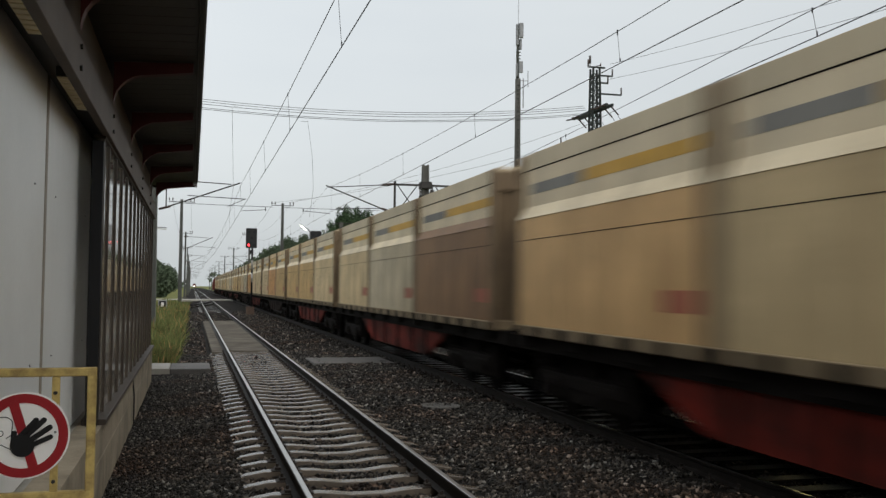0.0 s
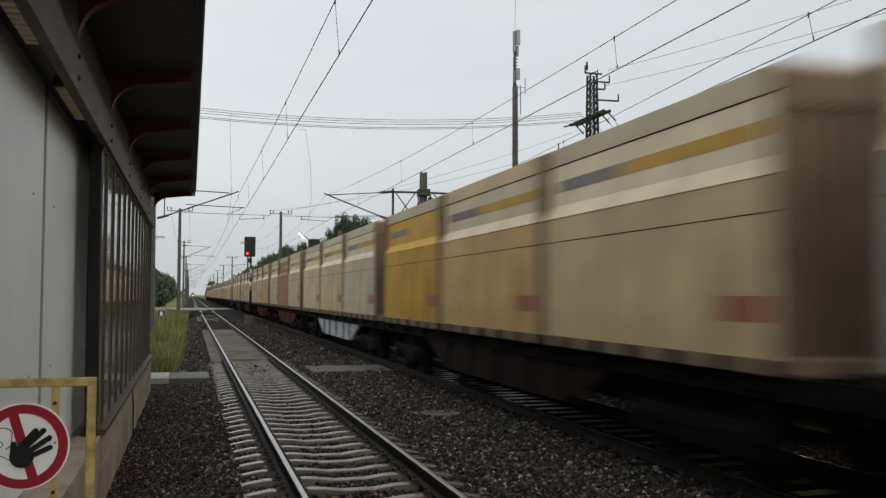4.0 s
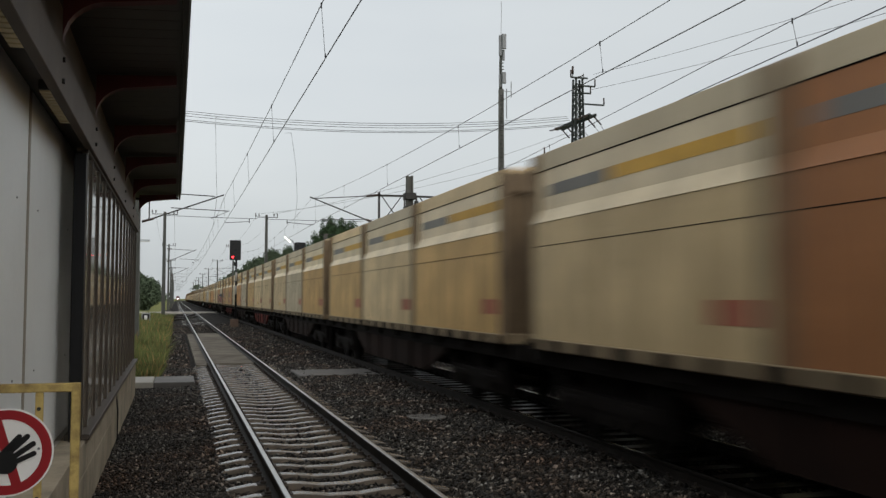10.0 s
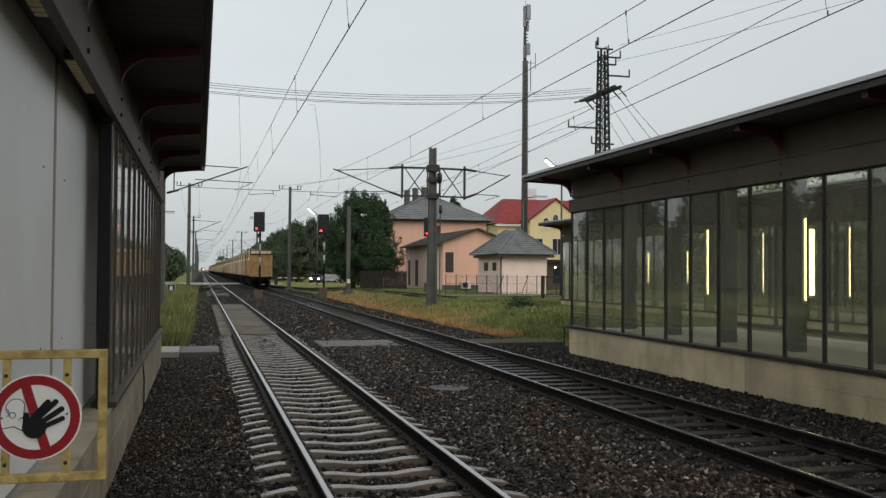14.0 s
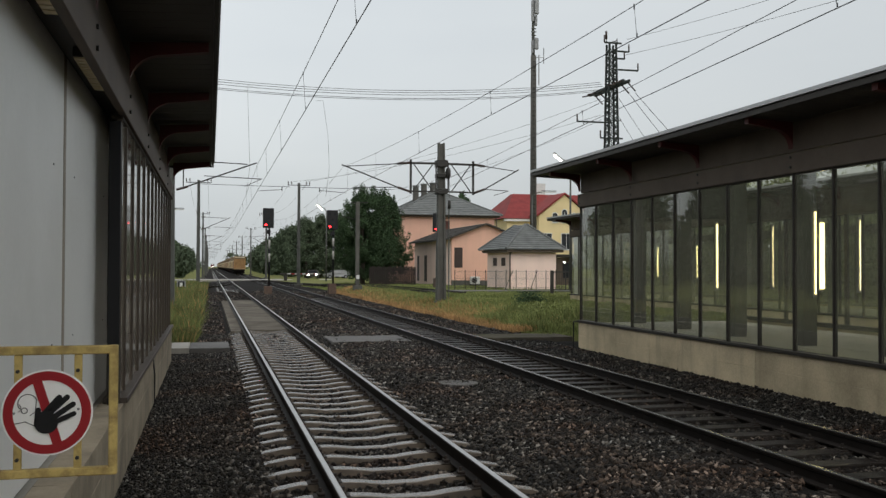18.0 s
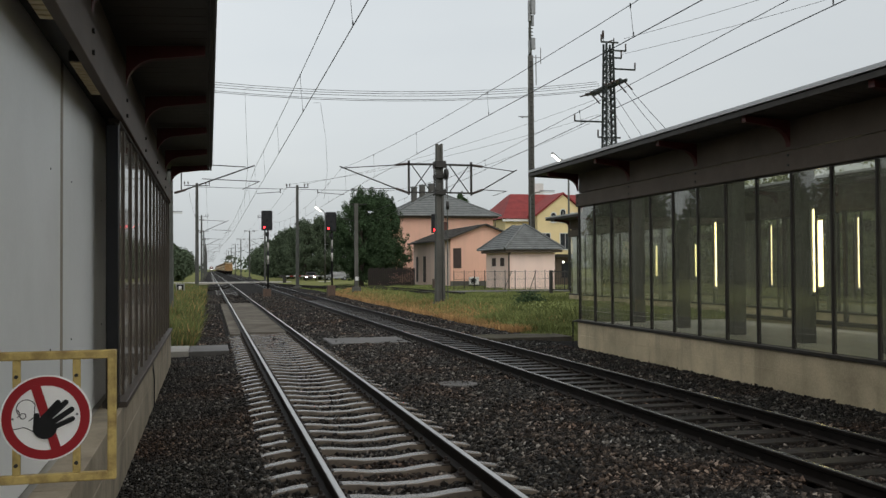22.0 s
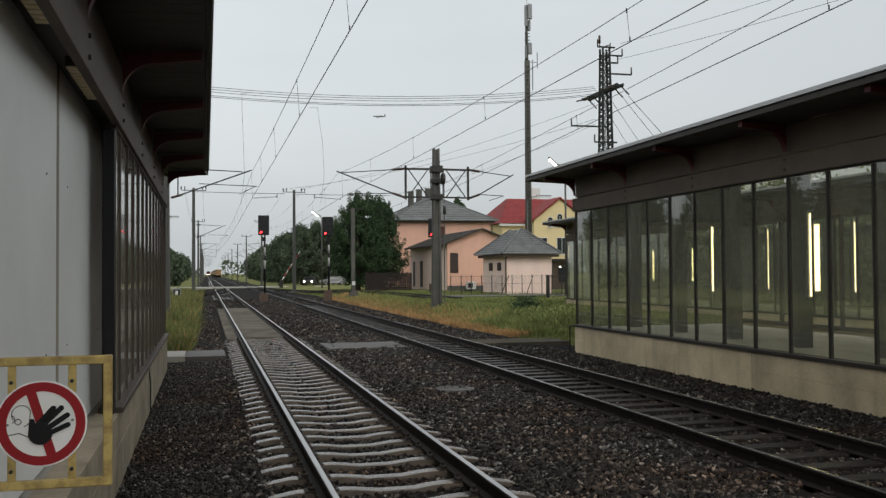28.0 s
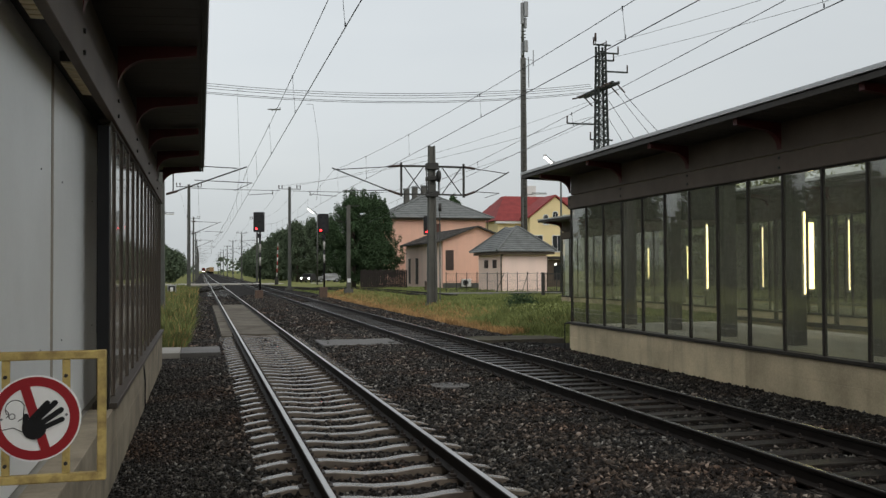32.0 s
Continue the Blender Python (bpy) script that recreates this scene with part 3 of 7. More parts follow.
def on_track(x, y):
    """Where no stone may lie: under the rails, on the sleepers and on the deck."""
    rails = (np.abs(np.abs(x - 1.86) - 0.7525) < 0.09) | (np.abs(np.abs(x - 6.57) - 0.7525) < 0.09)
    one = (np.abs(x - 1.86) < 1.2) & (np.abs((y - 3.2 + 0.3) % 0.6 - 0.3) < 0.108)
    two = (np.abs(x - 6.57) < 1.25) & (np.abs((y - 3.4 + 0.3) % 0.6 - 0.3) < 0.14)
    ragged = 0.16 * np.sin(x * 5.1 + y * 2.3) + 0.1 * np.sin(x * 13.7 - y * 7.9)
    slabs = ((x > 3.6 + ragged) & (x < 5.45 + ragged) & (y > 25.6 + ragged) & (y < 27.6 + ragged)) | ((x < 0.3 + ragged) & (y > 24.65 + ragged) & (y < 26.3)) | ((x > 8.0 + ragged) & (y > 25.4 + ragged) & (y < 27.1))
    return rails | one | two | slabs | ((x > 0.5) & (x < 2.55) & (y > 30.3) & (y < 58.6))


def beside_track(x, y):
    return on_track(x, y) | (np.abs(x - 1.86) < 1.25)


stones("crib_stones", 32000, 0.6, 3.12, 6.2, 32, 15, on_track, 0.034, "crushed stones between the concrete sleepers, crib shade in their tone", 1.7, "stone_crib")
stones("path_gravel", 42000, -0.95, 0.3, 6.2, 32, 25, beside_track, 0.021, "fine dark gravel lying along the shelter wall", 1.5)
stones("ballast_stones", 90000, 0.2, 5.5, 6.2, 32, 5, beside_track, 0.034, "loose dark crushed stones lying between and beside the tracks")
stones("ballast_stones", 52000, 5.3, 9.5, 8.0, 32, 9, on_track, 0.033, "darker crushed stones lying round the track beside the shelter", 1.6, "stone_dark")
stones("ballast_stones", 9000, -0.95, 9.5, 2.5, 6.6, 12, on_track, 0.042, "loose dark crushed stones lying beside the platform", 1.0)
stones("ballast_stones", 16000, 0.3, 9.5, -8.0, 2.5, 13, on_track, 0.045, "loose dark crushed stones lying along the platform wall", 1.0)
stones("ballast_stones", 52000, -0.95, 10.6, 26, 80, 6, on_track, 0.043, "loose dark crushed stones lying farther along the tracks", 1.4)


# ---- tracks ----
RAIL = [(-0.075, -0.172), (0.075, -0.172), (0.075, -0.158), (0.012, -0.138), (0.01, -0.052), (0.034, -0.038), (0.036, -0.008), (0.028, 0.0),
        (-0.028, 0.0), (-0.036, -0.008), (-0.034, -0.038), (-0.01, -0.052), (-0.012, -0.138), (-0.075, -0.158)]


def rail(track, x, head):
    bm = B()
    strip(bm, RAIL, -320, 1000)
    ob = part("rail", bm, M["rail_side"], track, "steel rail with a worn bright head and rusty flanks")
    bm = B()
    strip(bm, [(-0.0285, 0.0005), (0.0285, 0.0005), (0.0225, 0.004), (-0.0225, 0.004)], -320, 1000)
    band = part("running_band", bm, head, ob, "bright polished running band")
    ob.location.x = x
    return ob


def concrete_sleeper_mesh():
    bm = B()
    # lengthwise outline: high rail seats, a dip in the middle, sloped ends
    top = [(-1.27, -0.228), (-1.22, -0.212), (-1.0, -0.175), (-0.52, -0.172), (-0.4, -0.18), (-0.18, -0.207), (0.18, -0.207), (0.4, -0.18), (0.52, -0.172), (1.0, -0.175), (1.22, -0.212), (1.27, -0.228)]
    rows = []
    for x, z in top:
        rows.append([bm.verts.new((x, y, zz)) for y, zz in ((-0.085, -0.39), (-0.075, z - 0.008), (-0.066, z), (0.066, z), (0.075, z - 0.008), (0.085, -0.39))])
    for a, b in zip(rows, rows[1:]):
        for i in range(5):
            bm.faces.new((a[i], b[i], b[i + 1], a[i + 1]))
    bm.faces.new(rows[0])
    bm.faces.new(rows[-1][::-1])
    bmesh.ops.recalc_face_normals(bm, faces=bm.faces[:])
    me = bpy.data.meshes.new("sleeper")
    bm.to_mesh(me)
    bm.free()
    me.materials.append(M["sleeper"])
    return me


def timber_sleeper_mesh():
    bm = B()
    rbox(bm, -1.3, 1.3, -0.13, 0.13, -0.34, -0.178, 0.012)
    bmesh.ops.recalc_face_normals(bm, faces=bm.faces[:])
    me = bpy.data.meshes.new("sleeper")
    bm.to_mesh(me)
    bm.free()
    me.materials.append(M["timber"])
    return me


def fastening_mesh():
    """Ribbed base plate with a clip and bolt on each side of the rail foot."""
    bm = B()
    rbox(bm, -0.17, 0.17, -0.08, 0.08, -0.18, -0.166, 0.004)
    for s in (-1, 1):
        rbox(bm, s * 0.1 - 0.035, s * 0.1 + 0.035, -0.05, 0.05, -0.166, -0.135, 0.006)
        rod(bm, (s * 0.105, 0, -0.14), (s * 0.105, 0, -0.095), 0.02, 0.018, 6)
    bmesh.ops.recalc_face_normals(bm, faces=bm.faces[:])
    me = bpy.data.meshes.new("rail_fastening")
    bm.to_mesh(me)
    bm.free()
    me.materials.append(M["clip"])
    return me


FASTENING = fastening_mesh()


def track(name, x, mesh, spans, head, label, material):
    t = thing(name, label, "railway track", pose(x, 0, 0), kind="structure")
    for s in (-0.7525, 0.7525):
        rail(t, s, head)
    rng = random.Random(int(x * 10))
    far = B()
    for a, b in spans:
        y = a
        while y < b:
            if -13 < y < 62:
                ob = part("sleeper", mesh, None, t)
                ob.location.y = y + rng.uniform(-0.02, 0.02)
                ob.location.z = rng.uniform(-0.006, 0.004)
                ob.rotation_euler.z = rng.uniform(-0.008, 0.008)
                if 3 < y < 40:
                    for s in (-0.7525, 0.7525):
                        part("rail_fastening", FASTENING, None, ob).location.x = s
            else:
                box(far, -1.25, 1.25, y - 0.1, y + 0.1, -0.36, -0.252)
            y += 0.6
    tagged(part("far_sleepers", far, material, t), kind="stuff")
    return t


track("track_1", 1.86, concrete_sleeper_mesh(), [(-13.0, 31), (76, 420)], M["rail_head"], "railway track on pale concrete sleepers with bright rails", M["sleeper"])
track("track_2", 6.57, timber_sleeper_mesh(), [(-13.4, 420)], M["rail_head_dull"], "railway track on dark timber sleepers with brown rails", M["timber"])


# ---- crossing slabs and paths ----
def slab(name, x0, x1, y0, y1, z0, z1, material, label, category="concrete slab", group=""):
    bm = B()
    rbox(bm, x0, x1, y0, y1, z0, z1, 0.015)
    return tagged(part(name, bm, material), label, category, group, "structure")


slab("path_slab", -1.15, -0.52, 24.6, 26.4, -0.5, -0.14, M["slab"], "pale concrete slab at the end of a service crossing")
slab("path_slab", -0.51, 0.5, 24.55, 26.45, -0.5, -0.15, M["asphalt"], "worn asphalt strip of a service crossing beside the track", "asphalt strip")
slab("path_slab", 3.3, 5.55, 25.5, 27.7, -0.5, -0.128, M["asphalt"], "asphalt strip of a service crossing between the tracks", "asphalt strip")
slab("path_slab", 7.75, 10.4, 25.5, 27.0, -0.5, -0.085, M["slab_rough"], "asphalt strip of a service crossing beside the grass", "asphalt strip")
deck = thing("crossing_deck", "worn grey concrete panels laid between the rails of the track", "crossing panels", kind="structure")
for i in range(9):
    y = 31.2 + i * 3.0
    bm = B()
    rbox(bm, 1.2, 2.5, y, y + 2.995, -0.3, -0.147 + 0.004 * math.sin(i * 2.3), 0.003)
    part("panel", bm, M["panel"], deck)
    bm = B()
    rbox(bm, 0.66, 1.02, y - 0.6, y + 2.395, -0.3, -0.152 + 0.004 * math.cos(i * 1.7), 0.003)
    part("panel", bm, M["panel"], deck)


# ---- platform shelters ----
def shelter(x0, s, y_end, y_start, glazed_from, spacing, label, name, proud=0.02, pane_at=-0.02, half=0.024, roof_over=0.9, sill_from=None, base=None, pane=None, bars=None):
    """A glazed platform shelter. Its wall stands at x0, s points from it to the track; it runs from y_start to y_end."""
    t = thing(name, label, "platform shelter", kind="")
    base = base or M["plinth"]
    bars = bars or M["dark_frame"]

    def b(u0, u1, ya, yb, z0, z1, r=0.006):
        bm = B()
        a, c = sorted((x0 + s * u0, x0 + s * u1))
        rbox(bm, a, c, min(ya, yb), max(ya, yb), z0, z1, r)
        return bm

    # concrete plinth in lengths, with a fine board joint
    y = y_end
    while y > y_start + 0.2:
        y2 = max(y_start, y - 4.1)
        p = part("plinth", b(-0.2, 0.05, y, y2 + 0.012, -0.85, 0.16), base, t, "bare concrete plinth with board marks")
        part("upper_course", b(-0.2, 0.05, y, y2 + 0.012, 0.161, 0.5), base, p)
        y = y2
    part("sill", b(-0.16, 0.09, y_end + 0.02, y_start if sill_from is None else sill_from, 0.5, 0.56), bars, t, "dark metal sill")
    part("header_rail", b(-0.1, 0.02, y_end, y_start if sill_from is None else sill_from, 3.535, 3.575), bars, t)
    # boards under the roof
    part("fascia_board", b(-0.02, 0.06, y_end + 0.05, y_start, 3.56, 3.9), M["fascia"], t, "brown painted fascia board")
    part("upper_board", b(-0.12, -0.03, y_end + 0.05, y_start, 3.935, 4.44), M["fascia"], t, "brown painted board under the roof")
    yb = y_end - 0.1
    while yb > y_start:
        for z in (3.66, 3.83):
            bm = B()
            rod(bm, (x0 + s * 0.055, yb, z), (x0 + s * 0.08, yb, z), 0.022, seg=6)
            part("bolt", bm, M["dark_steel"], t)
        yb -= 3.06
    # roof: sloping sheet with pale edge, ribs below
    roof_y = y_end + roof_over
    out, inn = 0.95, -4.6
    z_out, z_in = 4.5, 4.28
    bm = B()
    prism(bm, [(x0 + s * out, z_out), (x0 + s * inn, z_in), (x0 + s * inn, z_in + 0.1), (x0 + s * out, z_out + 0.1)], y_start, roof_y)
    roof = part("roof", bm, M["roof_sheet"], t, "brown-grey roof sheet with a boarded underside")
    k = int((roof_y - y_start) / 0.3)
    for i in range(k):
        bm = B()
        ya = y_start + 0.3 * i + 0.05
        prism(bm, [(x0 + s * (out - 0.03), z_out - 0.016), (x0 + s * 0.05, z_out - 0.055), (x0 + s * 0.05, z_out - 0.03), (x0 + s * (out - 0.03), z_out + 0.006)], ya, ya + 0.288)
        part("soffit_board", bm, M["roof_sheet"], roof)
    bm = B()
    a, c = sorted((x0 + s * (out + 0.005), x0 + s * (out + 0.05)))
    box(bm, a, c, y_start, roof_y + 0.03, z_out - 0.05, z_out + 0.03)
    part("eave_board", bm, M["dark_frame"], roof)
    bm = B()
    a, c = sorted((x0 + s * (out - 0.25), x0 + s * (out + 0.07)))
    box(bm, a, c, y_start, roof_y + 0.04, z_out + 0.06, z_out + 0.125)
    part("edge_trim", bm, M["roof_edge"], roof, "pale metal roof edge")
    bm = B()
    prism(bm, [(x0 + s * out, z_out - 0.05), (x0 + s * inn, z_in - 0.05), (x0 + s * inn, z_in + 0.12), (x0 + s * out, z_out + 0.12)], roof_y, roof_y + 0.03)
    part("gable_trim", bm, M["dark_frame"], roof)
    # red steel brackets under the eaves
    y = y_end - 0.1
    while y > y_start:
        bm = B()
        arc = [(x0 + s * (0.42 - 0.36 * math.cos(a)), 3.97 + 0.33 * math.sin(a)) for a in [math.pi / 2 * i / 7 for i in range(8)]]
        prism(bm, arc + [(x0 + s * 0.9, 4.36), (x0 + s * 0.9, 4.465), (x0 + s * 0.06, 4.42)], y - 0.06, y + 0.06)
        part("bracket", bm, M["red_steel"], t, "dark red steel bracket")
        y -= 3.06
    # glazing
    y, i = y_end, 0
    ys = [y_end - 0.03]
    while y > glazed_from + 0.1:
        y = max(glazed_from, y - spacing)
        ys.append(y)
    for i, y in enumerate(ys):
        part("mullion", b(pane_at - 0.03, proud, y - half, y + half, 0.56, 3.535), bars, t)
    for a, c in zip(ys, ys[1:]):
        p = part("pane", b(pane_at, pane_at + 0.012, c + half + 0.001, a - half - 0.001, 0.565, 3.53, 0.001), pane or M["glass"], t, "window pane with reflections and a film for grime and sheen")
        p.visible_shadow = False
    return t


LEFT = shelter(-0.94, 1, 23.0, -8.0, 10.4, 1.0, "platform shelter with white panels, dark window frames and brown boards", "platform_shelter", 0.014, -0.02, 0.026, sill_from=10.36, base=M["old_concrete"], pane=M["dusty_sheen_glass"], bars=M["brown_frame"])
RIGHT = shelter(9.55, -1, 22.9, -12.0, -11.0, 1.03, "long glazed platform shelter on a concrete plinth, lit inside", "platform_shelter", roof_over=1.06)
FAR = shelter(18.5, -1, 45.6, 12.0, 13.0, 1.022, "glazed platform shelter farther off with a dark flat roof", "platform_shelter")


# ---- freight train ----
PITCH = 19.74


def as_mesh(name, bm, material):
    bmesh.ops.recalc_face_normals(bm, faces=bm.faces[:])
    me = bpy.data.meshes.new(name)
    bm.to_mesh(me)
    bm.free()
    me.materials.append(material)
    return me


W2, HB, HT = 1.25, 1.24, 4.22


def container_meshes():
    out = {}
    bm = B()
    prism(bm, [(-W2, HB + 0.1), (W2, HB + 0.1), (W2, 3.14), (-W2, 3.14)], 0.14, 5.92)
    out["body"] = bm
    bm = B()
    for s in (-1, 1):
        prism(bm, [(s * W2, 3.142), (s * (W2 + 0.012), 3.145), (s * (W2 - 0.09), 3.34), (s * 0.6, 3.34), (s * 0.6, 3.142)], 0.14, 5.92)
    out["ledge"] = bm
    bm = B()
    box(bm, -W2 + 0.09, W2 - 0.09, 0.14, 5.92, 3.34, 3.955)
    out["upper_wall"] = bm
    bm = B()
    prism(bm, [(-W2 + 0.075, 3.965), (W2 - 0.075, 3.965), (W2 - 0.09, HT), (-W2 + 0.09, HT)], 0.03, 6.03)
    box(bm, -W2 + 0.14, W2 - 0.14, 0.1, 5.96, HT, HT + 0.03)
    out["top_rim"] = bm
    bm = B()
    rbox(bm, -W2 - 0.01, W2 + 0.01, 0.0, 6.06, HB - 0.03, HB + 0.15, 0.015)
    out["bottom_rail"] = bm
    bm = B()
    for y, ln in ((0.05, 0.3), (0.8, 0.42), (1.75, 0.5), (2.75, 0.55), (3.85, 0.5), (4.85, 0.42), (5.72, 0.3)):
        box(bm, -W2 - 0.016, -W2 + 0.02, y, y + ln, HB - 0.025, HB + 0.125)
    out["fork_pocket"] = bm
    bm = B()
    rbox(bm, -0.06, 0.06, -0.085, 0.085, HB, HT - 0.02, 0.01)
    out["corner_post"] = bm
    bm = B()
    # one corrugated sheet
    low, high = [], []
    for i in range(11):
        x = -1.05 + i * 0.21
        for dx, dy in ((-0.072, 0.0), (-0.05, -0.085), (0.05, -0.085), (0.072, 0.0)):
            low.append(bm.verts.new((x + dx, dy, HB + 0.1)))
            high.append(bm.verts.new((x + dx, dy, 3.8)))
    for i in range(len(low) - 1):
        bm.faces.new((low[i], low[i + 1], high[i + 1], high[i]))
    out["end_wall"] = bm
    bm = B()
    rbox(bm, -W2 + 0.09, W2 - 0.09, -0.05, 0.05, 3.8, HT - 0.04, 0.02)
    out["end_beam"] = bm
    bm = B()
    for s in (-1,):
        box(bm, *sorted((s * (W2 - 0.02), s * (W2 + 0.004))), 0.1, 5.96, 2.78, 2.79)
        box(bm, *sorted((s * (W2 - 0.12), s * (W2 - 0.083))), 0.1, 5.96, 3.95, 3.968)
        for y in (1.2, 2.4, 3.6, 4.8):
            box(bm, *sorted((s * (W2 - 0.02), s * (W2 + 0.003))), y, y + 0.01, HB + 0.15, 2.77)
    out["seam"] = bm
    return out


def decal(name, y0, y1, z0, z1, material, w=W2, lift=0.004):
    """A painted mark on the long side, a thin raised coat."""
    bm = B()
    for s in (-1,):
        box(bm, *sorted((s * (w - 0.02), s * (w + lift))), y0, y1, z0, z1)
    return as_mesh(name, bm, material)


CM = {k: v for k, v in container_meshes().items()}
SHARED = {}
for key, bmx in CM.items():
    bmesh.ops.recalc_face_normals(bmx, faces=bmx.faces[:])
    me = bpy.data.meshes.new(key)
    bmx.to_mesh(me)
    bmx.free()
    SHARED[key] = me


def coloured(key, material):
    """The shared shape in one paint."""
    name = key + "_" + material.name
    if name not in SHARED:
        me = SHARED[key].copy()
        me.name = key
        me.materials.append(material)
        SHARED[name] = me
    return SHARED[name]


MARK_Y = decal("yellow_stripe", 0.35, 3.5, 3.545, 3.715, M["mark_yellow"], W2 - 0.09)
MARK_G = decal("grey_stripe", 3.55, 5.6, 3.545, 3.715, M["mark_grey"], W2 - 0.09)
MARK_R = decal("red_plate", 0.25, 1.0, 1.72, 1.98, M["mark_red"])
MARK_B = decal("yellow_plate", 2.6, 3.2, 1.62, 1.76, M["mark_yellow"])


def logo_mesh():
    bm = B()
    for s in (-1,):
        x = sorted((s * (W2 - 0.02), s * (W2 + 0.004)))
        box(bm, *x, 4.3, 4.95, 1.55, 1.9)
        box(bm, *x, 4.25, 4.95, 2.1, 2.6)
    return as_mesh("logo_patch", bm, M["mark_blue"])


def scrawl_mesh(seed, y0, y1, z0, z1, material, n=26):
    """Spray-painted strokes, as short bars of paint."""
    rng = random.Random(seed)
    bm = B()
    for i in range(n):
        y, z = rng.uniform(y0, y1), rng.uniform(z0, z1)
        a, ln = rng.uniform(0, 3.14), rng.uniform(0.2, 0.6)
        dy, dz = math.cos(a) * ln / 2, math.sin(a) * ln / 2
        for s in (-1,):
            x = s * (W2 + 0.002)
            bar(bm, (x, max(y0, y - dy), min(z1, max(z0, z - dz))), (x, min(y1, y + dy), min(z1, max(z0, z + dz)) + 0.02), 0.008, 0.1)
    return as_mesh("spray_paint", bm, material)


LOGO = logo_mesh()
WORDS = decal("writing_bar", 3.0, 4.15, 2.1, 2.25, M["mark_grey"])
WORDS_LOW = decal("writing_bar", 3.2, 4.2, 1.6, 1.75, M["mark_grey"])
WORDS_RED = decal("red_writing_bar", 2.7, 4.15, 2.42, 2.62, M["mark_red"])
SPRAY_GREY = scrawl_mesh(1, 1.0, 5.4, 1.55, 2.35, M["mark_grey"])
SPRAY_PINK = scrawl_mesh(2, 0.6, 5.8, 1.45, 2.5, M["mark_pink"], 34)
SPRAY_BLUE = scrawl_mesh(3, 0.4, 5.6, 1.45, 2.55, M["mark_blue"], 24)


SPRAY_BLACK = scrawl_mesh(4, 0.4, 5.7, 1.5, 2.45, M["mark_black"], 44)
SPRAY_ORANGE = scrawl_mesh(5, 0.3, 5.7, 1.45, 2.2, M["mark_orange"], 60)
SPRAY_DENSE = scrawl_mesh(6, 0.2, 5.8, 1.5, 2.55, M["mark_black"], 70)


def container(wagon, y, paint_key, extra, tail=False):
    c = part("container", coloured("body", C[paint_key]), None, wagon)
    c["label"] = {"cream": "dirty cream", "tan": "dirty tan", "orange": "faded orange", "brown": "red-brown", "grey": "dirty grey", "yellow": "bright yellow",
                  "silver": "pale grey", "peach": "grimy peach-coloured", "umber": "dark brown", "ochre": "grimy ochre"}[paint_key] + " steel bulk container with a pale ledge"
    c.location.y = y
    body = C[paint_key]
    # the ledge takes the pale band so that it looks lit from above
    for key, m in (("ledge", M["band"] if paint_key not in ("brown", "yellow", "umber") else body), ("upper_wall", body if paint_key in ("yellow", "brown") else C["tan"] if paint_key == "orange" else M["band"]),
                   ("top_rim", C["cream"] if paint_key in ("tan", "orange") else C["grey"]), ("bottom_rail", M["rail_dirt"]), ("fork_pocket", M["wagon_black"]), ("seam", M["wagon_black"])):
        ob = part(key, coloured(key, m), None, c)
        if key == "fork_pocket":
            tagged(ob, kind="stuff")
    for x in (-W2 + 0.055, W2 - 0.055):
        for py in (0.06, 6.0):
            part("corner_post", coloured("corner_post", M["end_dirt"] if tail and py < 1 else M["gap_brown"]), None, c).location = (x, py, 0)
    for py, turn in ((0.13, 0), (5.93, math.pi)):
        e = part("end_wall", coloured("end_wall", M["end_dirt"] if tail else M["gap_brown"]), None, c)
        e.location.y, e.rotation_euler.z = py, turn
        e = part("end_beam", coloured("end_beam", C["grey"] if tail and turn == 0 else M["gap_brown"]), None, c)
        e.location.y = 0.06 if turn == 0 else 6.0
    if tail:
        bm = B()
        rbox(bm, -W2 + 0.12, W2 - 0.12, 0.02, 0.1, HB + 0.1, HB + 0.2, 0.01)
        part("end_sill", bm, M["end_dirt"], c)
        for z0, z1 in ((3.72, 3.8), (4.15, 4.225)):
            bm = B()
            rbox(bm, -W2 + 0.02, W2 - 0.02, -0.03, 0.06, z0, z1, 0.012)
            part("end_lip", bm, M["wagon_brown"], c, "dark brown steel lip")
        for s in (-1, 1):
            bm = B()
            rbox(bm, *sorted((s * (W2 - 0.13), s * (W2 - 0.02))), -0.028, 0.06, 3.8, 4.15, 0.012)
            part("end_lip", bm, M["wagon_brown"], c)
    for me in [MARK_Y, MARK_G, MARK_R] + extra:
        ob = part(me.name.split(".")[0], me, None, c)
        if "spray" in me.name:
            tagged(ob, kind="stuff")
    return c


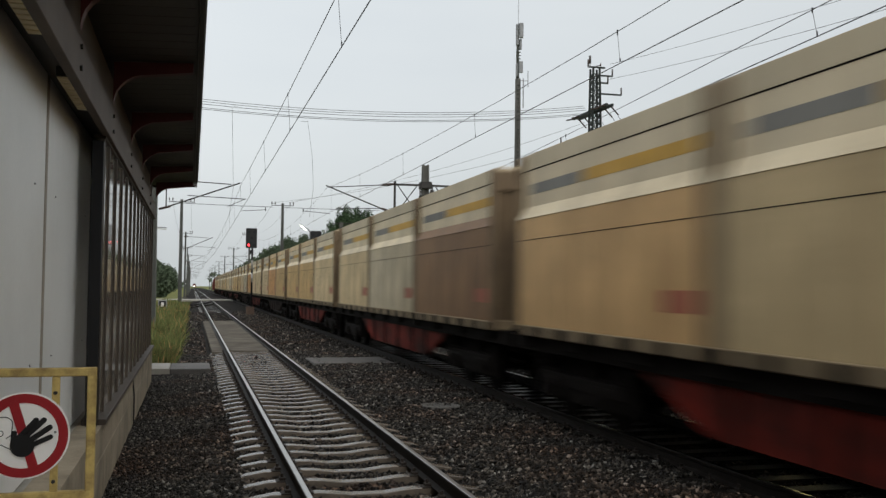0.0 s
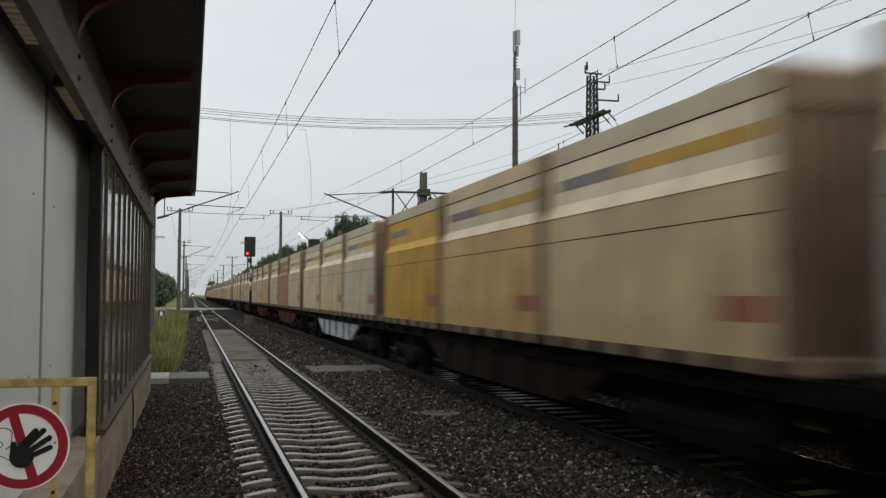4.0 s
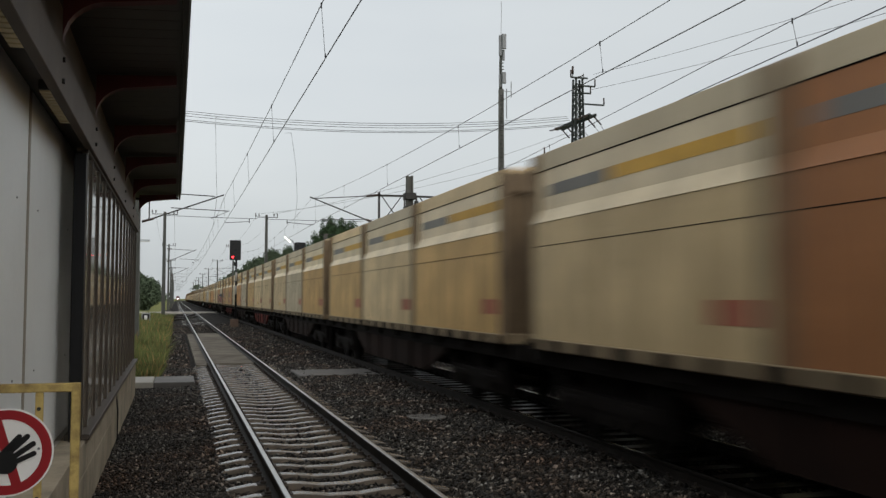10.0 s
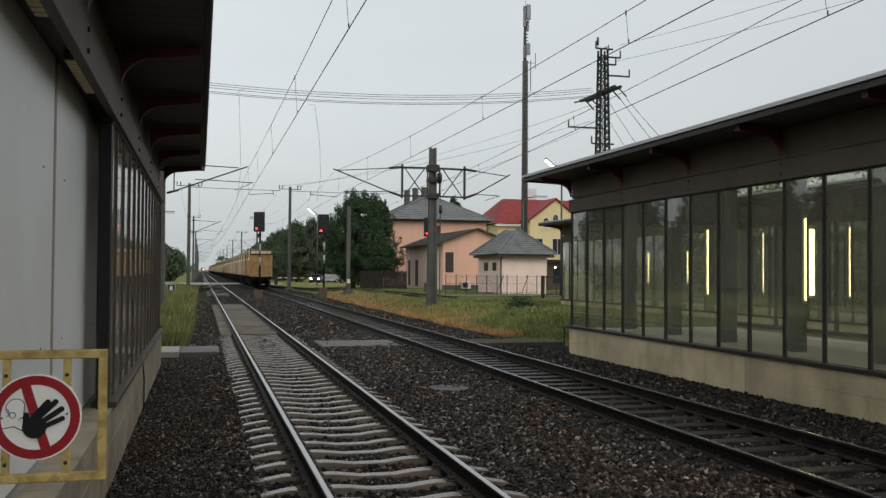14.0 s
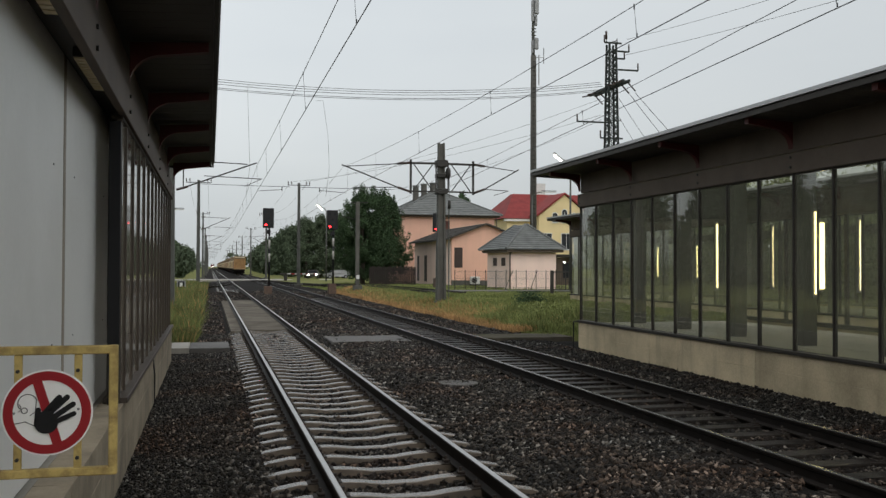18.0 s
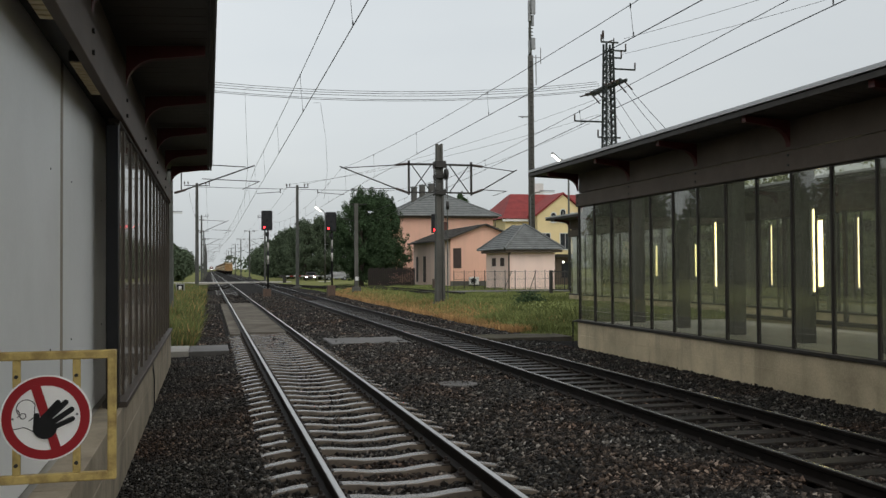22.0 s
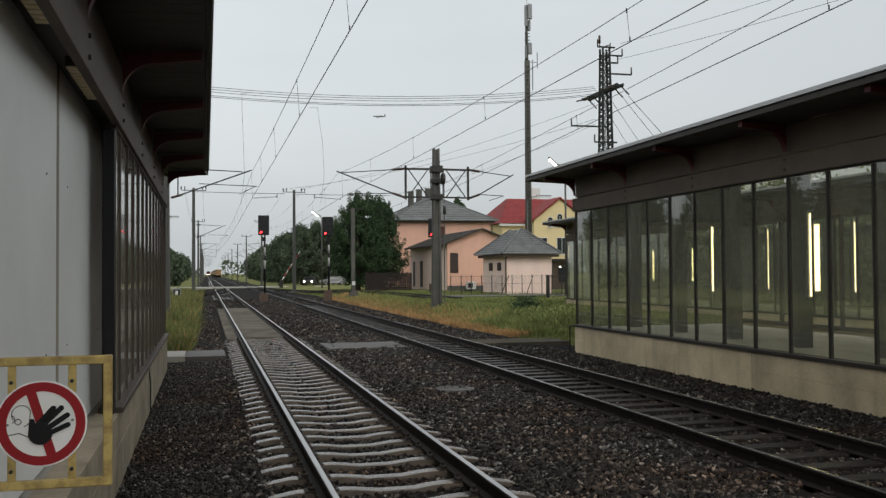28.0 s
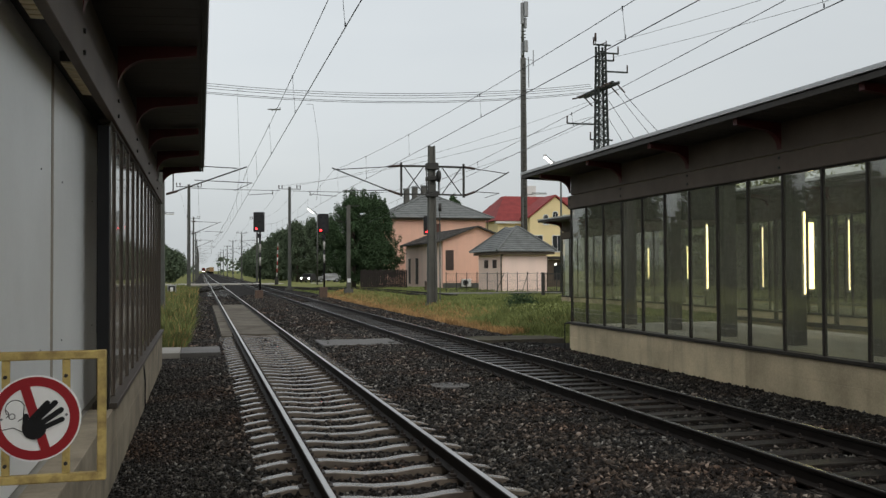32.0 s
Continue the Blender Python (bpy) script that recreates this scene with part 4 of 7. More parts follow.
def frame_parts(w, belly_material):
    """Side sills, cross-beams and the deep fish-bellied girders between the bogies."""
    bm = B()
    for s in (-1, 1):
        box(bm, *sorted((s * 0.98, s * 1.1)), -0.5, 18.9, 0.97, 1.21)
    for y in (-0.5, 4.2, 9.2, 14.2, 18.75):
        box(bm, -0.99, 0.99, y, y + 0.15, 0.98, 1.2)
    for y in (1.0, 3.3, 6.6, 8.0, 10.4, 11.6, 15.0, 17.4):
        box(bm, -0.99, 0.99, y, y + 0.1, 0.9, 1.18)
    part("underframe", bm, M["wagon_black"], w, "grimy wagon frame, shade deepened in its black")
    # block added to stop bright ground showing through beneath the deck
    bm = B()
    box(bm, -0.3, 0.3, -0.4, 18.8, 0.72, 1.19)
    box(bm, -0.24, 0.24, 3.9, 14.5, 0.42, 0.72)
    part("centre_sill", bm, M["wagon_black"], w)
    for x, z in ((-0.62, 0.62), (0.55, 0.7)):
        bm = B()
        rod(bm, (x, 0.2, z), (x, 18.2, z), 0.04, seg=6)
        part("brake_pipe", bm, M["wagon_black"], w)
    for s in (-1, 1):
        outline = [(4.0, 0.96), (14.4, 0.96), (12.7, 0.36), (5.7, 0.36)]
        bm = B()
        v0 = [bm.verts.new((s * 0.94, y, z)) for y, z in outline]
        v1 = [bm.verts.new((s * 1.04, y, z)) for y, z in outline]
        for i in range(4):
            j = (i + 1) % 4
            bm.faces.new((v0[i], v0[j], v1[j], v1[i]))
        bm.faces.new(v0)
        bm.faces.new(v1[::-1])
        g = part("belly_girder", bm, belly_material, w, "deep side girder with worn paint")
        for y in (5.7, 7.1, 8.9, 10.6, 12.2):
            bm = B()
            box(bm, *sorted((s * 1.02, s * 1.075)), y, y + 0.1, 0.38, 0.96)
            part("stiffener", bm, M["wagon_black"], g)


def bogie_parts(wagon, y):
    bm = B()
    for s in (-1, 1):
        x = sorted((s * 0.92, s * 1.06))
        box(bm, *x, y - 1.35, y + 1.35, 0.5, 0.68)
        prism_side = [(-0.62, 0.5), (-0.3, 0.3), (0.3, 0.3), (0.62, 0.5)]
        va = [bm.verts.new((x[0] + 0.02, y + a, z)) for a, z in prism_side]
        vb = [bm.verts.new((x[1] - 0.02, y + a, z)) for a, z in prism_side]
        for i in range(4):
            bm.faces.new((va[i], va[(i + 1) % 4], vb[(i + 1) % 4], vb[i]))
        bm.faces.new(va)
        bm.faces.new(vb[::-1])
        for e in (-1.5, 1.5):
            box(bm, *x, y + e - 0.08, y + e + 0.08, 0.32, 0.9)
        for dy in (-0.9, 0.9):
            rbox(bm, *sorted((s * 0.9, s * 1.12)), y + dy - 0.17, y + dy + 0.17, 0.3, 0.62, 0.03)
            for e in (-0.26, 0.26):
                rod(bm, (s * 1.0, y + dy + e, 0.46), (s * 1.0, y + dy + e, 0.72), 0.07, seg=8)
    box(bm, -0.9, 0.9, y - 0.2, y + 0.2, 0.55, 0.93)
    bg = part("bogie", bm, M["wagon_black"], wagon, "grimy bogie frame, shade deepened in its black")
    for dy in (-0.9, 0.9):
        bm = B()
        for s in (-1, 1):
            rod(bm, (s * 0.69, 0, 0), (s * 0.82, 0, 0), 0.46, seg=20)
            rod(bm, (s * 0.66, 0, 0), (s * 0.7, 0, 0), 0.485, seg=20)
        rod(bm, (-0.7, 0, 0), (0.7, 0, 0), 0.08, seg=8)
        w = part("wheelset", bm, M["wagon_black"], bg)
        w.location = (0, y + dy, 0.46)


def wagon_base(frame_material, belly, name_label):
    w = thing("freight_wagon", name_label, "freight wagon", group="wagons of the freight train")
    frame_parts(w, frame_material)
    for y in (2.1, 16.3):
        bogie_parts(w, y)
    for y, d in ((-0.5, -1), (18.93, 1)):
        for s in (-1, 1):
            bm = B()
            rod(bm, (s * 0.875, y, 1.06), (s * 0.875, y + d * 0.4, 1.06), 0.09, seg=10)
            rod(bm, (s * 0.875, y + d * 0.4, 1.06), (s * 0.875, y + d * 0.44, 1.06), 0.23, seg=14)
            part("buffer", bm, M["wagon_black"], w)
        bm = B()
        bar(bm, (0, y, 1.0), (0, y + d * 0.42, 0.98), 0.09, 0.12)
        part("coupling", bm, M["wagon_black"], w)
    # lashing points along the side rail
    for i in range(10):
        bm = B()
        for s in (-1,):
            rbox(bm, *sorted((s * 1.1, s * 1.2)), 0.4 + i * 1.95, 0.85 + i * 1.95, 1.05, 1.24, 0.01)
        part("twist_lock_bracket", bm, M["wagon_black"], w)
    for y in (6.3, 11.8):
        bm = B()
        rbox(bm, -0.9, -0.4, y, y + 1.1, 0.5, 0.9, 0.03)
        rod(bm, (0.3, y, 0.72), (0.3, y + 1.2, 0.72), 0.2, seg=12)
        part("brake_gear", bm, M["wagon_black"], w)
    return w


BASES = {
    "red": wagon_base(M["wagon_red"], True, "red flat wagon carrying three bulk containers"),
    "brown": wagon_base(M["wagon_brown"], True, "dark brown flat wagon carrying three bulk containers"),
    "silver": wagon_base(M["wagon_silver"], True, "pale grey flat wagon carrying three bulk containers"),
}
# wagons from the tail forward: underframe, and the paint of the front, middle and rear container
CONSIST = [
    ("brown", "cream brown orange"), ("brown", "tan cream tan"), ("brown", "cream grey ochre"), ("red", "tan cream cream"),
    ("brown", "grey orange grey"), ("red", "orange tan orange"), ("brown", "cream orange grey"), ("brown", "orange orange cream"),
    ("red", "silver grey tan"), ("brown", "yellow tan cream"), ("silver", "cream cream grey"), ("red", "grey brown grey"),
    ("red", "grey cream tan"), ("red", "cream grey cream"), ("red", "peach cream tan"), ("red", "cream grey umber"),
    ("red", "tan tan cream"), ("brown", "cream orange tan"), ("red", "orange cream cream"), ("brown", "tan cream grey"),
    ("red", "cream tan tan"), ("red", "cream cream grey"), ("brown", "tan cream tan"), ("red", "cream grey cream"),
    ("brown", "tan cream cream"), ("red", "cream cream tan"),
]
EXTRAS = {(13, 0): [SPRAY_GREY], (12, 1): [SPRAY_GREY], (7, 2): [LOGO, WORDS, WORDS_LOW, WORDS_RED], (6, 1): [SPRAY_PINK, SPRAY_BLUE, SPRAY_BLACK], (6, 2): [SPRAY_BLACK, SPRAY_ORANGE, SPRAY_BLUE, SPRAY_DENSE],
          (5, 0): [LOGO, WORDS, WORDS_LOW, WORDS_RED], (5, 2): [LOGO, WORDS, WORDS_LOW, WORDS_RED], (3, 1): [MARK_B], (2, 0): [MARK_B], (4, 0): [MARK_B], (11, 2): [MARK_B]}
used, WAGONS = set(), []
for k, (base, paints) in enumerate(CONSIST):
    w = BASES[base] if base not in used else copy_thing(BASES[base], Matrix())
    used.add(base)
    WAGONS.append(w)
for k, (base, paints) in enumerate(CONSIST):
    for i, key in enumerate(paints.split()):
        container(WAGONS[k], 12.36 - 6.16 * i + 0.02, key, EXTRAS.get((k, i), []), k == 0 and i == 2)

# the tail's distance along the line, by time: an almost even run
TAIL = [(t * 0.5, -280.0 + 27.4 * (t * 0.5) + 0.01 * (t * 0.5) ** 2) for t in range(65)]


def locomotive(name, label, y_local):
    t = thing(name, label, "locomotive")
    bm = B()
    prism(bm, [(-1.48, 1.0), (1.48, 1.0), (1.48, 2.9), (1.2, 3.85), (-1.2, 3.85), (-1.48, 2.9)], 0.0, 18.6)
    part("body", bm, M["wagon_red"], t)
    bm = B()
    prism(bm, [(-1.2, 3.86), (1.2, 3.86), (1.0, 4.1), (-1.0, 4.1)], 0.6, 18.0)
    part("roof", bm, M["dark_steel"], t)
    for y in (-0.012, 18.6):
        bm = B()
        box(bm, -1.2, -0.06, y, y + 0.012, 2.35, 3.2)
        part("windscreen", bm, M["dark_pane"], t)
        bm = B()
        box(bm, 0.06, 1.2, y, y + 0.012, 2.35, 3.2)
        part("windscreen", bm, M["dark_pane"], t)
    for y in (3.5, 15.1):
        bogie_parts(t, y)
    return t


loco = locomotive("locomotive", "dark red electric locomotive at the head of the freight train", 0)


# ---- the shelters' insides and fittings ----
def plain(name, x0, x1, y0, y1, z0, z1, material, parent, label="", r=0.006):
    bm = B()
    rbox(bm, x0, x1, y0, y1, z0, z1, r)
    return part(name, bm, material, parent, label)


# white panel wall of the near shelter, set back under the eaves, with brown joints
WX = -1.19
for y0, y1 in ((-8.0, 0.44), (0.53, 4.28), (4.38, 8.15), (8.26, 11.6)):
    p = plain("wall_panel", WX - 0.1, WX, y0, y1, 0.5, 3.98, M["white_panel"], LEFT, "smooth white wall panel")
    for y in (y0 + 0.5, y1 - 0.5):
        for z in (1.35, 2.75):
            bm = B()
            rod(bm, (WX, y, z), (WX + 0.006, y, z), 0.008, seg=6)
            part("rivet", bm, M["dark_steel"], p)
for y in (0.485, 4.33, 8.205):
    plain("panel_joint", WX - 0.09, WX + 0.006, y - 0.05, y + 0.05, 0.5, 3.97, M["joint"], LEFT, "brownish cover strip over the panel joint")
plain("soffit", WX + 0.004, -0.965, -8.0, 11.6, 3.7, 3.74, M["dark_frame"], LEFT, "dark soffit over the white wall")
# blacker than the frames: the post's shade is put into its colour
plain("corner_post", -1.05, -0.932, 10.28, 10.42, 0.5, 3.5, M["black"], LEFT, "corner post toned black for shade")
for y in (5.05, 7.75):
    lamp = plain("lamp", -1.075, -0.965, y, y + 1.45, 3.62, 3.698, M["dark_frame"], LEFT, "unlit louvred strip lamp under the eaves")
    for i in range(12):
        plain("louvre", -1.07, -0.97, y + 0.03 + i * 0.117, y + 0.115 + i * 0.117, 3.608, 3.622, M["louvre"], lamp, r=0.002)
plain("back_wall", -5.2, -5.05, -8.0, 23.0, -0.8, 4.3, M["fascia"], LEFT)
plain("end_wall", -5.05, -1.05, 22.9, 23.0, 0.5, 4.3, M["dark_frame"], LEFT)
plain("floor_slab", -5.05, -1.1, -8.0, 22.9, 0.3, 0.48, M["slab"], LEFT)
bm = B()
rod(bm, (-0.86, 15.6, -0.5), (-0.86, 15.6, 0.2), 0.012, seg=6)
rod(bm, (-0.86, 15.6, 0.2), (-0.9, 15.7, 0.5), 0.012, seg=6)
part("earth_cable", bm, M["black"], LEFT)
bm = B()
rod(bm, (9.44, 23.1, -0.45), (9.47, 23.16, 0.5), 0.018, seg=6)
rod(bm, (9.47, 23.16, 0.5), (9.5, 22.9, 0.53), 0.018, seg=6)
part("earth_cable", bm, M["black"], RIGHT)

# platform under the camera, behind the gate
slab("platform", -0.9, 0.25, -12.0, 4.2, -0.7, 0.42, M["old_concrete"], "concrete platform end beside the shelter", "platform")


def inside(parent, x0, y_end, y_start, back, columns, lamps):
    """Floor, back glazing, columns and tube lamps of a glazed shelter."""
    plain("floor_slab", x0 + 0.2, back, y_start, y_end - 0.05, 0.3, 0.49, M["slab_pale"], parent, "pale concrete floor")
    plain("back_plinth", back, back + 0.2, y_start, y_end, -0.6, 0.56, M["plinth"], parent)
    plain("back_sill", back - 0.05, back + 0.1, y_start, y_end, 0.56, 0.66, M["dark_frame"], parent)
    plain("back_header", back - 0.03, back + 0.1, y_start, y_end, 3.2, 3.56, M["fascia"], parent)
    y = y_end - 0.1
    while y > y_start:
        plain("back_mullion", back, back + 0.07, y - 0.05, y + 0.05, 0.66, 3.2, M["dark_frame"], parent)
        y -= 2.3
    for s in (y_end - 0.07,):
        plain("end_frame", x0 + 0.1, back, s, s + 0.06, 3.3, 4.3, M["dark_frame"], parent)
    y = y_end - 0.5
    while y > y_start:
        plain("column", x0 + columns, x0 + columns + 0.3, y - 0.15, y + 0.15, 0.49, 4.36, M["column_grey"], parent, "grey painted steel column")
        y -= 2.35
    for x, y, r in lamps:
        lamp = plain("tube_lamp", x - 0.05, x + 0.05, y + r, y + r + 0.05, 1.42, 3.06, M["grey_steel"], parent, "upright tube lamp, lit warm white")
        bm = B()
        rod(bm, (x, y, 1.48), (x, y, 3.0), r, seg=8)
        part("tube", bm, M["tube"], lamp)


inside(RIGHT, 9.55, 22.9, -12.0, 14.1, 1.3, [(10.79, 14.75, 0.016), (13.6, 18.35, 0.055), (11.72, 19.7, 0.017), (13.7, 12.2, 0.026), (11.35, 10.9, 0.018), (13.7, 17.2, 0.009), (13.9, 20.7, 0.006)])
inside(FAR, 18.5, 45.6, 12.0, 23.2, 1.3, [(22.55, 39.7, 0.03), (22.6, 43.8, 0.035)])
plain("wall_panel", 18.58, 18.66, 42.0, 45.4, 0.5, 3.55, M["white_panel"], FAR, "white wall panel")


# ---- the gate with its sign ----
def disc(bm, x, z, y, r, thick, seg=40):
    a = [bm.verts.new((x + r * math.cos(2 * math.pi * i / seg), y, z + r * math.sin(2 * math.pi * i / seg))) for i in range(seg)]
    b = [bm.verts.new((v.co.x, y - thick, v.co.z)) for v in a]
    for i in range(seg):
        j = (i + 1) % seg
        bm.faces.new((a[i], a[j], b[j], b[i]))
    bm.faces.new(a)
    bm.faces.new(b[::-1])


def ring(bm, x, z, y, r0, r1, thick, seg=48):
    rows = []
    for r, dy in ((r0, 0), (r1, 0), (r1, -thick), (r0, -thick)):
        rows.append([bm.verts.new((x + r * math.cos(2 * math.pi * i / seg), y + dy, z + r * math.sin(2 * math.pi * i / seg))) for i in range(seg)])
    for k in range(4):
        for i in range(seg):
            j = (i + 1) % seg
            bm.faces.new((rows[k][i], rows[k][j], rows[(k + 1) % 4][j], rows[(k + 1) % 4][i]))


GY = 4.64
gate = thing("platform_gate", "small yellow steel gate with peeling paint closing the platform end", "gate")
plain("top_rail", -1.35, -0.43, GY, GY + 0.04, 1.545, 1.585, M["yellow"], gate, r=0.005)
plain("bottom_rail", -1.35, -0.43, GY, GY + 0.04, 0.972, 1.012, M["yellow"], gate, r=0.005)
plain("end_stile", -0.467, -0.427, GY - 0.001, GY + 0.041, 0.972, 1.586, M["yellow"], gate, r=0.005)
plain("hinge_post", -1.4, -1.35, GY - 0.01, GY + 0.05, 0.42, 1.65, M["yellow"], gate, "yellow hinge post standing on the platform", r=0.005)
plain("foot_plate", -1.42, -0.88, GY - 0.05, GY + 0.09, 0.4, 0.43, M["yellow"], gate, r=0.004)
for x in (-0.867, -0.605):
    st = plain("sign_strap", x - 0.017, x + 0.017, GY + 0.005, GY + 0.03, 1.013, 1.544, M["yellow"], gate, r=0.003)
    for z in (1.06, 1.47):
        bm = B()
        rod(bm, (x, GY - 0.006, z), (x, GY + 0.006, z), 0.009, seg=8)
        part("bolt", bm, M["dark_steel"], st)
bm = B()
disc(bm, -0.735, 1.278, GY - 0.004, 0.2, 0.006)
sign = tagged(part("prohibition_sign", bm, M["sign_white"]), "round white prohibition sign with red ring fixed to the gate", "sign")
bm = B()
ring(bm, -0.735, 1.278, GY - 0.011, 0.15, 0.192, 0.002)
part("red_ring", bm, M["sign_red"], sign)
bm = B()
bar(bm, (-0.735 - 0.048, GY - 0.013, 1.278 + 0.155), (-0.735 + 0.048, GY - 0.013, 1.278 - 0.155), 0.003, 0.042)
part("red_stripe", bm, M["sign_red"], sign)
SGX, SGZ = -0.735, 1.278
bm = B()
palm = (SGX - 0.004, SGZ - 0.044)
disc(bm, *palm, GY - 0.016, 0.053, 0.002, 24)
for root, tip, w in (((-0.028, -0.018), (0.052, 0.07), 0.025), ((-0.008, -0.02), (0.086, 0.07), 0.025), ((0.012, -0.032), (0.112, 0.036), 0.025), ((0.022, -0.05), (0.116, -0.008), 0.023), ((-0.042, -0.04), (-0.04, 0.012), 0.026)):
    p0, p1 = (SGX + root[0], SGZ + root[1]), (SGX + tip[0], SGZ + tip[1])
    bar(bm, (p0[0], GY - 0.0165, p0[1]), (p1[0], GY - 0.0165, p1[1]), 0.0006, w)
    disc(bm, *p1, GY - 0.0163, w / 2, 0.0006, 14)
part("black_symbol", bm, M["black"], sign)
bm = B()
for cx, cz, r, a0, a1 in ((-0.086, 0.045, 0.042, 20, 215), (-0.1, 0.012, 0.013, 0, 360), (-0.135, 0.024, 0.02, -60, 60)):
    pts = [(SGX + cx + r * math.cos(radians(a)), SGZ + cz + r * math.sin(radians(a))) for a in [a0 + (a1 - a0) * i / 16 for i in range(17)]]
    for p, q in zip(pts, pts[1:]):
        bar(bm, (p[0], GY - 0.0115, p[1]), (q[0], GY - 0.0115, q[1]), 0.0015, 0.0035)
for p, q in (((-0.048, 0.06), (-0.052, 0.005)), ((-0.052, 0.005), (-0.075, -0.012)), ((-0.148, -0.05), (-0.095, -0.04)), ((-0.095, -0.04), (-0.052, -0.062))):
    bar(bm, (SGX + p[0], GY - 0.0115, SGZ + p[1]), (SGX + q[0], GY - 0.0115, SGZ + q[1]), 0.0015, 0.0035)
part("line_symbol", bm, M["black"], sign)
for dx, dz in ((0.135, 0.012), (-0.145, 0.0)):
    bm = B()
    rod(bm, (SGX + dx, GY - 0.014, SGZ + dz), (SGX + dx, GY - 0.008, SGZ + dz), 0.006, seg=8)
    part("rivet", bm, M["grey_steel"], sign)


# ---- overhead line ----
def cantilever(t, x_mast, y, x_wire, z_mess=7.0, z_cont=5.6):
    """A bracket from the mast to the wire: top tube, sloping strut, steady arm and insulators."""
    s = 1 if x_wire > x_mast else -1
    xm = x_mast + s * 0.25
    bm = B()
    rod(bm, (xm + s * 0.45, y, z_mess + 0.12), (x_wire - s * 0.15, y, z_mess + 0.02), 0.022, seg=6)
    rod(bm, (xm + s * 0.45, y, z_mess - 1.05), (x_wire + s * 0.25, y, z_mess + 0.1), 0.03, seg=6)
    rod(bm, (xm + s * 1.2, y, z_cont + 0.5), (x_wire + s * 0.5, y, z_cont + 0.42), 0.018, seg=6)
    rod(bm, (x_wire + s * 0.45, y, z_cont + 0.42), (x_wire - s * 0.3, y, z_cont + 0.05), 0.012, seg=6)
    c = part("cantilever", bm, M["dark_steel"], t)
    for z0, z1 in ((z_mess + 0.14, z_mess + 0.12), (z_mess - 1.2, z_mess - 1.05)):
        bm = B()
        rod(bm, (xm, y, z0), (xm + s * 0.5, y, z1), 0.055, seg=8)
        part("insulator", bm, M["insulator"], c)


def cross_arm(t, x, y, z, w=1.7):
    bm = B()
    bar(bm, (x - w / 2, y, z), (x + w / 2, y, z), 0.07, 0.07)
    a = part("cross_arm", bm, M["dark_steel"], t)
    for dx in (-w / 2 + 0.05, -w / 2 + 0.4, w / 2 - 0.4, w / 2 - 0.05):
        bm = B()
        rod(bm, (x + dx, y, z), (x + dx, y, z + 0.2), 0.03, seg=6)
        rod(bm, (x + dx, y, z + 0.15), (x + dx, y, z + 0.4), 0.06, seg=8)
        part("insulator", bm, M["insulator"], a)


def h_mast(x, y, top, width, label, base_z=-0.3):
    """A tapered steel mast on a concrete foot."""
    t = thing("catenary_mast", label, "catenary mast", group="masts along the line")
    bm = B()
    for s in (-1, 1):
        a, b = width / 2, width * 0.36
        v0 = [bm.verts.new((x + dx, y + dy, base_z)) for dx, dy in ((s * a, -a), (s * (a - 0.05), -a), (s * (a - 0.05), a), (s * a, a))]
        v1 = [bm.verts.new((x + dx, y + dy, top)) for dx, dy in ((s * b, -b), (s * (b - 0.05), -b), (s * (b - 0.05), b), (s * b, b))]
        for i in range(4):
            j = (i + 1) % 4
            bm.faces.new((v0[i], v0[j], v1[j], v1[i]))
        bm.faces.new(v1)
    part("flange", bm, M["mast_steel"], t)
    bm = B()
    v0 = [bm.verts.new((x + dx, y + dy, base_z)) for dx, dy in ((-width * 0.4, -0.06), (width * 0.4, -0.06), (width * 0.4, 0.06), (-width * 0.4, 0.06))]
    v1 = [bm.verts.new((x + dx, y + dy, top)) for dx, dy in ((-width * 0.3, -0.06), (width * 0.3, -0.06), (width * 0.3, 0.06), (-width * 0.3, 0.06))]
    for i in range(4):
        j = (i + 1) % 4
        bm.faces.new((v0[i], v0[j], v1[j], v1[i]))
    bm.faces.new(v1)
    part("web", bm, M["mast_steel"], t)
    bm = B()
    rbox(bm, x - 0.45, x + 0.45, y - 0.45, y + 0.45, base_z - 0.5, base_z + 0.35, 0.03)
    part("footing", bm, M["mast_concrete"], t)
    return t


SUPPORTS = [-18, 42.5, 100, 160, 222, 284, 346, 408, 470, 532]
mast_labels = "tapered dark steel mast beside the track carrying the overhead wires"
for y in SUPPORTS[1:]:
    if y == 42.5:
        t = h_mast(-1.75, y, 9.5, 0.45, mast_labels, -0.35)
        cantilever(t, -1.75, y, 1.75, 6.55, 5.5)
        bm = B()
        rod(bm, (-1.2, y, 5.4), (-1.2, y, 6.8), 0.03, seg=6)
        part("drop_tube", bm, M["dark_steel"], t)
    else:
        t = h_mast(-1.25, y, 11.0, 0.4 if y < 150 else 0.34, mast_labels, -0.3)
        cross_arm(t, -1.25, y, 10.75, 2.6 if y < 150 else 2.2)
        cantilever(t, -1.25, y, 1.75, 7.0, 5.6)
for y in SUPPORTS[2:]:
    t = h_mast(9.25, y + 0.5, 11.0, 0.36 if y < 150 else 0.34, mast_labels, -0.3)
    cross_arm(t, 9.25, y + 0.5, 10.75, 2.4)
    if y > 110:
        cantilever(t, 9.25, y + 0.5, 6.6, 7.0, 5.6)

